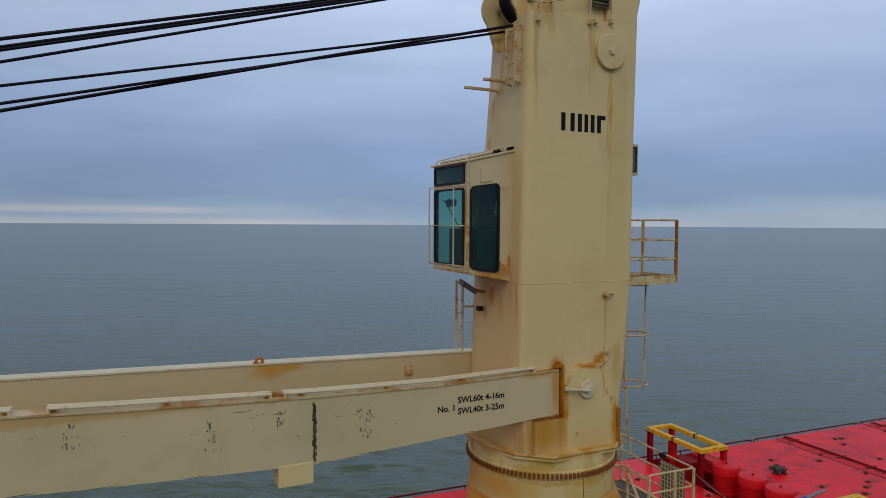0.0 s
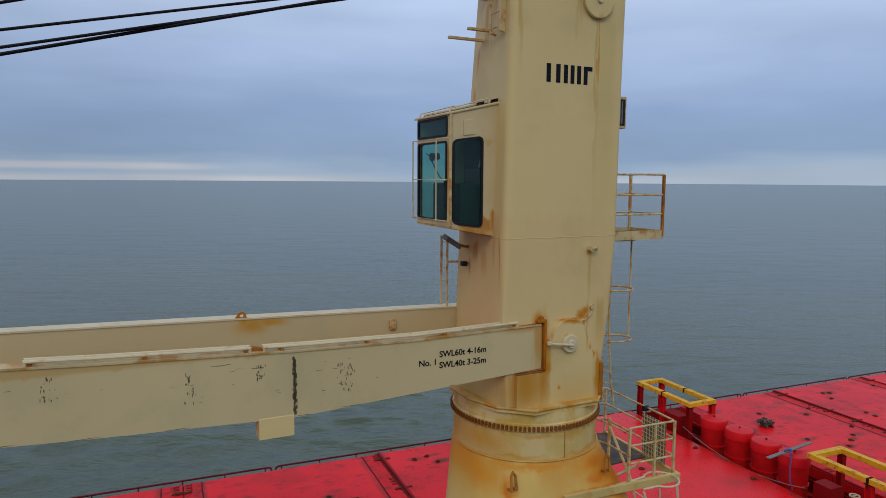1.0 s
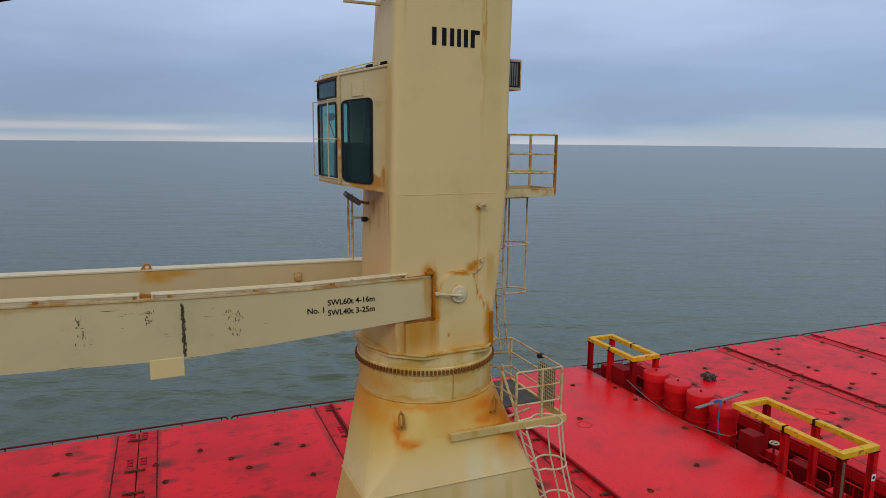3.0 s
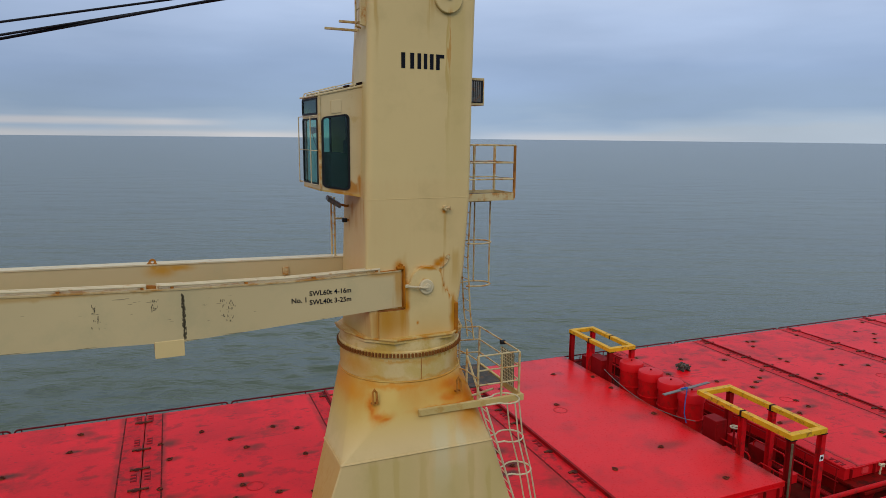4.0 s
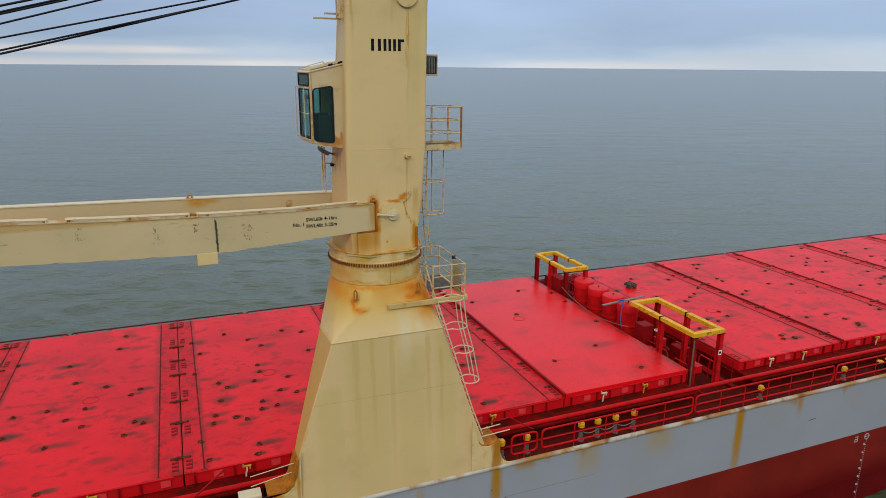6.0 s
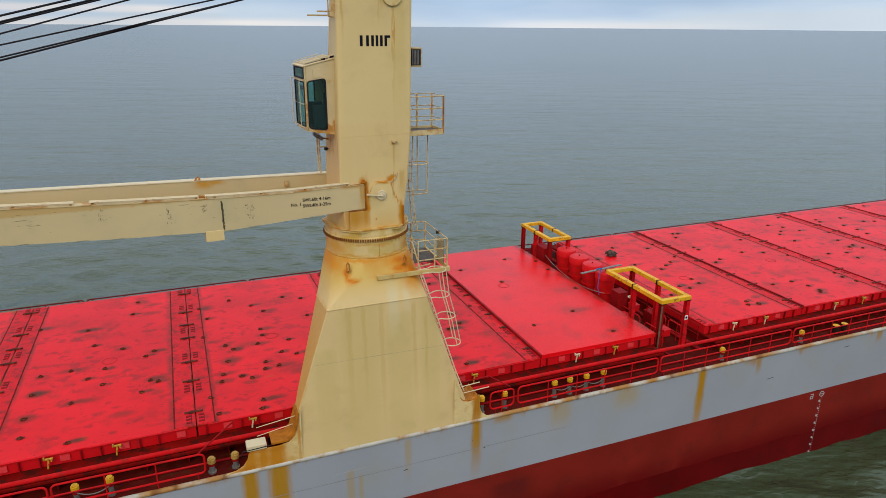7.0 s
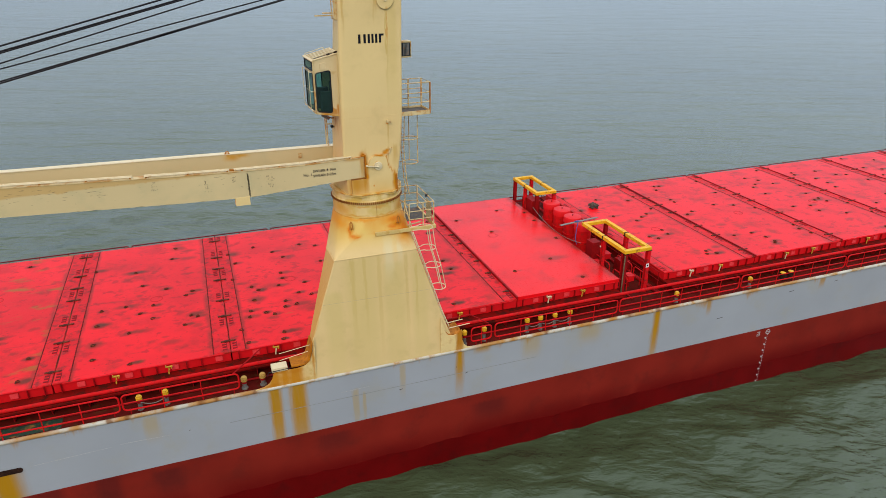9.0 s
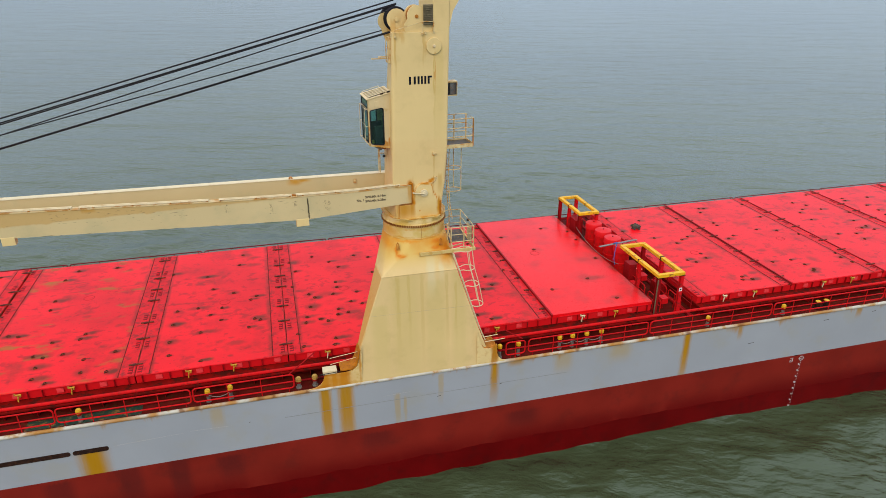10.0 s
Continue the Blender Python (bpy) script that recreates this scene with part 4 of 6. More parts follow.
    loft(bm, [ring_of([(1.49, 1.08), (0.72, 1.08), (0.74, -1.09), (1.49, -1.09)], [0.3, 0.1, 0.05, 0.07], z) for z in (22.98, 25.4)])
    part("head_tower", bm, cream, c, smooth=True)
    for v0, cu, cz, cr in ((-0.42, -0.68, 23.49, 0.43), (0.30, -0.93, 23.36, 0.41)):
        bm = B()
        out = [(cu - 0.1, 22.55)] + [(cu + cr * math.cos(radians(a)), cz + cr * math.sin(radians(a))) for a in range(225, 20, -10)] + [(0.1, cz - 0.1), (0.1, 22.6)]
        hole = [(cu - 0.02 + 0.055 * math.cos(2 * math.pi * i / len(out) - 2.2), cz - 0.09 - 0.055 * math.sin(2 * math.pi * i / len(out) - 2.2)) for i in range(len(out))]
        loft(bm, [[(x, y, z) for x, z in o] for o, y in ((out, v0 - 0.03), (hole, v0 - 0.03), (hole, v0 + 0.03), (out, v0 + 0.03), (out, v0 - 0.03))], cap=False)
        part("sheave_cheek", bm, cream, c)
    for v0 in (-0.32, -0.16, 0.50):
        bm = B()
        ctr = Vector((-0.68, v0, 23.49))
        prof = [(-0.07, 0.49), (-0.05, 0.51), (-0.02, 0.45), (0.02, 0.45), (0.05, 0.51), (0.07, 0.49), (0.07, 0.1), (-0.07, 0.1)]
        loft(bm, [[ctr + Vector((r * math.cos(2 * math.pi * j / 40), d, r * math.sin(2 * math.pi * j / 40))) for j in range(40)] for d, r in prof + prof[:1]], cap=False)
        part("sheave", bm, "rope", c, "black grooved rope sheave", smooth=True)
    bm = B()
    disc(bm, (-0.68, 0, 23.49), (0, 1, 0), 0.09, 1.0, 16)
    part("sheave_pin", bm, cream, c)
    for v0 in (-0.95, -0.45):
        bm = B()
        out = [(-0.45, 22.9), (0.72, 22.9), (0.72, 23.6), (0.45, 24.0)] + [(0.06 + 0.42 * math.cos(radians(a)), 23.65 + 0.42 * math.sin(radians(a))) for a in range(30, 200, 12)] + [(-0.5, 23.3)]
        prism(bm, out, v0 - 0.025, v0 + 0.025)
        part("winch_cheek", bm, cream, c)
    bm = B()
    disc(bm, (0.06, -0.7, 23.65), (0, 1, 0), 0.36, 0.46, 32, 0.02)
    disc(bm, (0.05, -0.985, 23.63), (0, 1, 0), 0.075, 0.06, 16)
    part("winch_drum", bm, "rust", c, smooth=True)
    # rail along the top edge of the near face
    bm = B()
    pipe(bm, [(-0.95, -1.12, 22.85), (-0.95, -1.16, 23.12), (0.25, -1.16, 23.42), (0.74, -1.16, 23.42)], 0.014, 6)
    pipe(bm, [(0.25, -1.14, 22.95), (0.25, -1.16, 23.42)], 0.014, 6)
    pipe(bm, [(0.74, -1.14, 23.0), (0.74, -1.16, 23.55)], 0.014, 6)
    part("top_rail", bm, "rail", c)
    for u, z in ((-0.95, 22.85), (0.24, 22.95), (0.38, 22.98), (0.75, 23.02)):
        bm = B()
        box(bm, u - 0.03, u + 0.03, -1.2, -1.08, z - 0.06, z + 0.04, 0.01)
        part("bracket", bm, "rail", c)
    bm = B()
    box(bm, 0.32, 0.74, -1.10, -1.06, 23.28, 24.1)
    for i in range(11):
        box(bm, 0.34, 0.72, -1.13, -1.10, 23.32 + 0.07 * i, 23.35 + 0.07 * i)
    part("vent_grille", bm, "scuff", c, "brown slatted vent")
    bm = B()
    prism(bm, [(1.47, 23.0), (1.66, 23.8), (1.93, 24.24), (1.95, 25.4), (1.47, 25.4)], -1.0, -0.2)
    part("head_bracket", bm, cream, c)
    # small ladder and struts on the front face
    bm = B()
    for v0 in (-0.78, -0.44):
        pipe(bm, [(-1.06, v0, 22.80), (-1.20, v0, 22.76), (-1.20, v0, 21.75), (-1.08, v0, 21.72)], 0.022, 8)
    box(bm, -1.19, -1.04, -0.80, -0.785, 21.74, 22.78)
    part("ladder_stile", bm, "rail", c)
    for i in range(4):
        bm = B()
        pipe(bm, [(-1.20, -0.78, 21.82 + 0.27 * i), (-1.20, -0.44, 21.82 + 0.27 * i)], 0.013, 6)
        part("rung", bm, "rail", c)
    for v0, z, l in ((0.35, 21.78, 0.62), (0.0, 21.90, 0.38)):
        bm = B()
        box(bm, -0.95 - l - 0.12, -0.9, v0 - 0.04, v0 + 0.04, z - 0.025, z + 0.025, 0.006)
        part("strut", bm, "rail", c)
    return c


crane_house()


def jib():
    j = thing("crane_jib", CRANE, "cream twin-beam crane jib with scuffed sides and rusty fittings", "crane jib")
    top = [(-0.42, 16.24), (-3.0, 16.19), (-5.15, 16.23), (-8.0, 16.34), (-17, 16.80), (-25, 17.15)]
    bot = [(-25, 16.2), (-15.6, 15.70), (-8.0, 15.27), (-5.17, 15.15), (-0.40, 15.40)]
    paint = material("jib_paint", (0.57, 0.445, 0.235), 0.45, spread=0.05, stain=(0.40, 0.36, 0.2), scale=0.3, amount=0.4, bump=0.003)
    streaks(paint, [(-0.46, 16.25, 0.12, 1.3), (-0.8, 16.26, 0.4, 0.16), (-13.9, 16.66, 0.25, 0.22)], rgb=(0.48, 0.22, 0.02), strength=0.7)
    drips(paint, 16.22, 0.16, (0.46, 0.24, 0.04), density=0.5, scale=0.8, strength=0.5)
    far_paint = blotch(material("far_jib_paint", (0.545, 0.425, 0.225), 0.45, spread=0.05, stain=(0.40, 0.36, 0.2), scale=0.3, amount=0.4, bump=0.003), [(-5.45, 16.24, 0.30, 0.14), (-5.1, 16.27, 0.30, 0.08), (-5.6, 16.32, 0.10, 0.08)], rgb=(0.50, 0.24, 0.02), strength=0.9, ragged=0.12)
    beams = []
    for v0, v1, dz in ((-1.19, -0.88, 0.0), (1.0, 1.31, 0.0)):
        if v0 > 0:
            top = [(-0.42, 16.24), (-25, 16.85)]
        bm = B()
        prism(bm, [(u, z + dz) for u, z in top[::-1]] + bot[::-1], v0, v1)
        b = part("near_beam" if v0 < 0 else "far_beam", bm, paint if v0 < 0 else far_paint, j)
        beams.append(b)
        # top flange, a pale edge
        bm = B()
        prism(bm, [(u, z + dz + 0.035) for u, z in top[::-1]] + [(u, z + dz + 0.004) for u, z in top], v0 - 0.02, v1 + 0.02)
        part("top_flange", bm, "cream_pale" if v0 > 0 else "flange_edge", b, "pale worn top flange")
    near, far = beams
    tz = lambda u: float(np.interp(u, [-25, -17, -8, -5.15, -3, -0.42], [17.15, 16.80, 16.34, 16.23, 16.19, 16.24]))
    for a, b in ((-0.95, -5.62), (-5.85, -8.85), (-9.3, -14.2), (-14.5, -20.0)):
        for v0 in (-1.155, -1.02):
            bm = B()
            pts = [(u, v0, tz(u) + 0.10) for u in np.linspace(a, b, 8)]
            pipe(bm, [(a, v0, tz(a) + 0.03)] + pts + [(b, v0, tz(b) + 0.03)], 0.026, 8)
            part("hose_pipe", bm, "cream_pale", near, "pale conduit along the beam")
        for u in np.arange(a - 0.05, b, -1.45):
            bm = B()
            box(bm, u - 0.03, u + 0.03, -1.17, -0.92, tz(u) + 0.03, tz(u) + 0.09, 0.006)
            part("clip", bm, "rust", near)
    for u0, u1 in ((-5.74, -5.18), (-17.2, -16.72)):
        bm = B()
        zb = float(np.interp(u0, [-25, -15.6, -8.0, -5.17], [16.2, 15.7, 15.27, 15.15]))
        box(bm, u0, u1, -1.20, -0.86, zb - 0.32, zb + 0.03, 0.01)
        part("rest_pad", bm, "cream", near)
    # rust-stained lugs
    bm = B()
    hump = [(-5.78, 16.37)] + [(-5.63 + 0.082 * math.cos(radians(a)), 16.44 + 0.082 * math.sin(radians(a))) for a in range(170, -11, -18)] + [(-5.50, 16.37)]
    eye = [(-5.63 + 0.036 * math.cos(radians(200 - 300 * i / (len(hump) - 1))), 16.445 + 0.036 * math.sin(radians(200 - 300 * i / (len(hump) - 1)))) for i in range(len(hump))]
    loft(bm, [[(x, y, z) for x, z in o] for o, y in ((hump, 1.0), (eye, 1.0), (eye, 1.05), (hump, 1.05), (hump, 1.0))], cap=False)
    part("lug", bm, "rust", far, "rusty lifting lug")
    bm = B()
    box(bm, -2.70, -2.56, 0.93, 1.0, 15.92, 16.12, 0.008)
    part("bracket", bm, "rail", far)
    bm = B()
    prism(bm, [(-5.9, 16.24), (-5.6, 16.24), (-5.65, 16.33), (-5.8, 16.36)], -1.1, -1.0)
    part("lug", bm, "rust", near, "rusty lifting lug")
    bm = B()
    prism(bm, [(-0.92, 16.243), (-0.46, 16.262), (-0.46, 16.285), (-0.92, 16.268)], -1.205, -0.89)
    part("foot_strap", bm, "orange", near, "rusty orange strap at the jib foot")
    # scuffs: thin dark scraped flakes on the near side
    rnd = random.Random(4)
    bm = B()

    def flake(u, z, w, h):
        k = 5
        pts = [(u + w * math.cos(2 * math.pi * i / k) * rnd.uniform(0.5, 1), z + h * math.sin(2 * math.pi * i / k) * rnd.uniform(0.5, 1)) for i in range(k)]
        prism(bm, pts, -1.1925, -1.189)

    for i in range(130):
        z = rnd.uniform(15.22, 16.15)
        flake(-5.16 + rnd.gauss(0, 0.012), z, rnd.uniform(0.008, 0.024), rnd.uniform(0.02, 0.07))
    for u, z0, z1, n in ((-5.70, 15.85, 16.1, 12), (-6.75, 15.6, 16.1, 12), (-4.25, 15.45, 15.95, 13), (-4.4, 15.5, 16.0, 7), (-8.6, 15.9, 16.25, 9)):
        for i in range(n):
            for q in range(2):
                flake(u + rnd.gauss(0, 0.045), rnd.uniform(z0, z1), rnd.uniform(0.004, 0.014), rnd.uniform(0.012, 0.05))
    for i in range(46):
        u = rnd.uniform(-17, -3.3)
        z = rnd.uniform(15.5, 16.1) + max(0, -u - 6) * 0.045
        flake(u, z, rnd.uniform(0.02, 0.07), rnd.uniform(0.002, 0.006))
    for u0, n in ((-6.05, 6), (-15.0, 14), (-13.5, 12), (-12.0, 14), (-10.8, 12)):
        for i in range(n):
            u = u0 + rnd.gauss(0, 0.4)
            flake(u, tz(u) - 0.10 - abs(rnd.gauss(0, 0.22)), rnd.uniform(0.04, 0.16), rnd.uniform(0.003, 0.007))
    for i in range(16):
        u = rnd.uniform(-16, -0.8)
        zb = float(np.interp(u, [-25, -15.6, -8.0, -5.17, -0.40], [16.2, 15.7, 15.27, 15.15, 15.40]))
        flake(u, zb + 0.010, rnd.uniform(0.08, 0.4), 0.006)
    part("scuffing", bm, "scuff", near, "dark scrapes and scuffs in the paint")["kind"] = "stuff"
    # load plate lettering
    face = lambda u, z: pose(u, -1.195, z, 90, 0, 0)
    lettering("No. 1", 0.155, near, face(-2.98, 15.73))
    lettering("SWL60t 4-16m", 0.155, near, face(-2.58, 15.86))
    lettering("SWL40t 3-25m", 0.155, near, face(-2.58, 15.66))
    # jib head, far off beyond the view
    bm = B()
    box(bm, -25.6, -24.6, -1.3, 1.4, 16.1, 18.6, 0.03)
    part("jib_head", bm, paint, j)
    return j


JIB = jib()


def wire_ropes():
    # across and height of each rope at the sheave and 15.65 m out
    for v0, v1, z0, z1, r in ((0.60, 1.03, 24.12, 20.11, 0.031), (0.12, 1.20, 24.01, 19.92, 0.027), (0.10, 1.18, 23.97, 19.86, 0.027), (-0.28, 1.00, 23.88, 19.49, 0.025),
                              (0.35, 0.59, 23.04, 19.54, 0.024), (0.14, 0.42, 22.94, 19.08, 0.025), (-0.26, 1.12, 22.97, 18.93, 0.029)):
        bm = B()
        pipe(bm, [(-0.85 - s, v0 + (v1 - v0) * s / 15.65, z0 + (z1 - z0) * s / 15.65) for s in np.linspace(-0.3, 23.9, 9)], r, 8)
        tagged(part("wire_rope", bm, "rope", m=CRANE, smooth=True), "black greased wire rope running to the jib tip", "wire rope", "luffing ropes")


wire_ropes()

# ---- hatch covers ----
PANELS = [(-29.6, -22.5, 0.0), (-22.5, -15.3, 0.10), (-15.3, -7.24, 0.0), (-7.24, -0.04, 0.0), (-0.04, 7.55, 0.0), (7.55, 14.28, 0.02), (14.28, 20.48, 0.14), (23.46, 30.0, 0.0), (30.0, 36.9, 0.02), (36.9, 43.8, 0.02), (43.8, 50.7, 0.02), (50.7, 57.6, 0.02), (57.6, 64.5, 0.02)]
NEAR_Y, AFT_Y = 10.95, 24.95
SOCKETS = {-15.3: "2.9 3.0, 3.4 2.8, 3.3 1.9, 3.4 0.9, 4.1 0.4, 4.3 2.9, 5.4 2.1, 5.5 0.9, 6.7 0.7, 6.8 2.5, 3.5 4.2, 4.8 4.2, 5.0 4.7, 2.5 8.0, 2.5 9.1, 2.4 11.9, 2.9 13.1, 5.2 13.0, 1.1 5.5, 1.6 5.3",
           -7.24: "1.4 6.0, 2.5 6.1, 1.3 4.5, 2.8 3.3, 1.3 2.7, 1.4 1.4, 3.0 0.5, 3.2 5.1, 3.8 5.8, 3.8 4.4, 5.3 3.2, 5.6 4.1, 5.9 3.9, 5.4 6.4, 5.7 6.8, 4.4 7.5, 3.2 8.3, 0.7 11.0, 2.8 10.1, 4.7 11.4, 4.9 12.9",
           14.28: "1.2 2.8, 4.4 0.9, 3.9 3.6, 2.3 8.5, 4.2 11.8, 5.8 9.3, 5.8 10.8, 0.9 11.0, 5.7 6.2",
           -0.04: "0.6 1.8, 0.8 0.5, 2.5 0.9, 2.4 0.3, 1.2 3.5, 1.1 2.9, 1.9 3.1, 2.3 2.8, 3.0 4.0, 2.9 3.4, 3.5 3.5, 1.5 4.6, 1.5 6.2, 1.8 5.7, 2.9 5.9, 3.2 7.4, 4.3 5.8, 3.1 10.4, 0.6 10.9, 0.9 9.5, 5.6 8.2, 6.2 6.1, 3.6 9.5, 3.2 6.7, 0.6 7.4, 3.8 4.7, 4.4 4.3, 5.4 5.4, 4.8 11.0, 5.7 10.5, 2.1 11.5"}


# panels whose after edge stands up as a lip against the next one
RAISED = (14.28, 30.0, 36.9, 43.8, 50.7, 57.6, -22.5, 7.55)


def hatch_covers():
    rnd = random.Random(11)
    sock = hinge = dash = None
    for a, b, up in PANELS:
        t = thing("hatch_cover", pose(a, NEAR_Y, 0), "red steel hatch cover panel with dark scuffs round its deck fittings", "hatch cover", "hatch covers")
        w, d, top = b - a, AFT_Y - NEAR_Y, HATCH + up
        pts = [tuple(float(q) for q in s.split()) for s in SOCKETS[a].split(",")] if a in SOCKETS else [(rnd.uniform(0.6, w - 0.6), rnd.uniform(0.5, d - 0.5)) for i in range(20)]
        bm = B()
        box(bm, 0.014, w - 0.014, 0, d, HATCH - 0.06, top, 0.012)
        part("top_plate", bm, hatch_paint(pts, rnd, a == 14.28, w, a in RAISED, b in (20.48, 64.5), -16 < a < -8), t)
        bm = B()
        box(bm, 0.03, w - 0.03, 0.05, d - 0.05, 7.16, HATCH - 0.06)
        part("skirt", bm, "red", t)
        # drip lip pieces, brackets and panels along the near side
        for i in range(int(w / 0.62)):
            x = 0.3 + i * 0.62
            bm = B()
            if i % 3 == 1:
                box(bm, x, x + 0.3, -0.012, 0.05, 7.28, 7.5, 0.004)
            else:
                box(bm, x, x + 0.035, -0.05, 0.05, 7.18, 7.56, 0.004)
            part("side_bracket", bm, "red_dark" if i % 3 != 1 else "red_pale", t)
        bm = B()
        box(bm, 0.4, w * 0.45, -0.035, 0.0, 7.585, 7.615, 0.004)
        box(bm, w * 0.5, w - 0.3, -0.035, 0.0, 7.585, 7.615, 0.004)
        part("drip_lip", bm, "red", t)
        # deck fittings
        for x, y in pts:
            m = pose(x, y, top, 0, 0, rnd.uniform(0, 360))
            if sock is None:
                bm = B()
                prof = [(0.0, 0.105), (0.035, 0.095), (0.045, 0.080), (0.035, 0.058), (0.003, 0.052)]
                loft(bm, [[(r * math.cos(2 * math.pi * j / 12), r * math.sin(2 * math.pi * j / 12), z) for j in range(12)] for z, r in prof], cap=False)
                box(bm, -0.15, -0.09, -0.03, 0.03, 0, 0.03)
                sock = part("container_socket", bm, "socket", t, m=m)
            else:
                again(sock, t, m)
        # hinged joint to the next panel: strips, hinge bars and stencil dashes
        plain = b in (20.48, 64.5)
        step = a in RAISED
        if not step:
            bm = B()
            box(bm, 0.05, 0.62, 0.05, d - 0.05, top, top + 0.012, 0.004)
            part("joint_strip", bm, "red_worn", t)
            bm = B()
            box(bm, 0.622, 0.672, 0.05, d - 0.05, top, top + 0.006)
            part("seam", bm, "seam", t)
        if not plain:
            bm = B()
            box(bm, w - 0.72, w - 0.05, 0.05, d - 0.05, top, top + 0.012, 0.004)
            part("joint_strip", bm, "red_worn", t)
            bm = B()
            box(bm, w - 0.775, w - 0.722, 0.05, d - 0.05, top, top + 0.006)
            part("seam", bm, "seam", t)
            for y in (0.95, 3.4, 5.07, 7.65, 9.15, 10.7, 13.3):
                m = pose(w - 0.03, y + rnd.uniform(-0.1, 0.1), top + 0.012)
                if hinge is None:
                    bm = B()
                    box(bm, -0.36, 0.30, -0.05, 0.05, 0, 0.045, 0.01)
                    box(bm, -0.2, -0.05, -0.11, 0.11, 0, 0.03, 0.008)
                    hinge = part("hinge_bar", bm, "socket", t, m=m)
                else:
                    again(hinge, t, m)
        for xx in ([] if plain else [w - 0.34]) + ([] if step else [0.10]):
            for y in (0.5, 2.85, 5.75, 8.5, 11.35, 13.6):
                m = pose(xx, y, top + 0.012)
                if dash is None:
                    bm = B()
                    box(bm, 0.175, 0.205, -0.31, 0.31, 0, 0.010)
                    for i in range(3):
                        box(bm, 0.0, 0.173, -0.28 + 0.22 * i, -0.18 + 0.22 * i, 0.0, 0.014)
                    dash = part("tread_bar", bm, "stencil", t, m=m)
                else:
                    again(dash, t, m)
        if step:
            bm = B()
            box(bm, -0.05, 0.05, 0.0, d, top - 0.16, top + (0.02 if a == 14.28 else 0.06), 0.012)
            part("edge_bar", bm, "red_dark", t)
            # dark strip laid before the raised edge in place of its shadow
            bm = B()
            box(bm, -0.16, -0.052, 0.02, d - 0.02, HATCH - 0.02, HATCH + 0.022)
            part("gutter", bm, "seam", t)
    # painted rings
    for x, y in ((-3.3, 17.44), (3.55, 17.44), (16.44, 18.88), (27.0, 16.5), (34.2, 17.0), (-11.0, 20.0), (41.0, 17.0)):
        up = [u for a, b, u in PANELS if a <= x < b][0]
        bm = B()
        loft(bm, [[(x + r * math.cos(2 * math.pi * j / 32), y + r * math.sin(2 * math.pi * j / 32), HATCH + up + z) for j in range(32)] for r, z in ((0.26, 0.0), (0.26, 0.006), (0.31, 0.006), (0.31, 0.0))], cap=False)
        tagged(part("painted_ring", bm, "red_rail"), "thin dark red ring painted on a hatch cover", "painted mark", "painted rings")


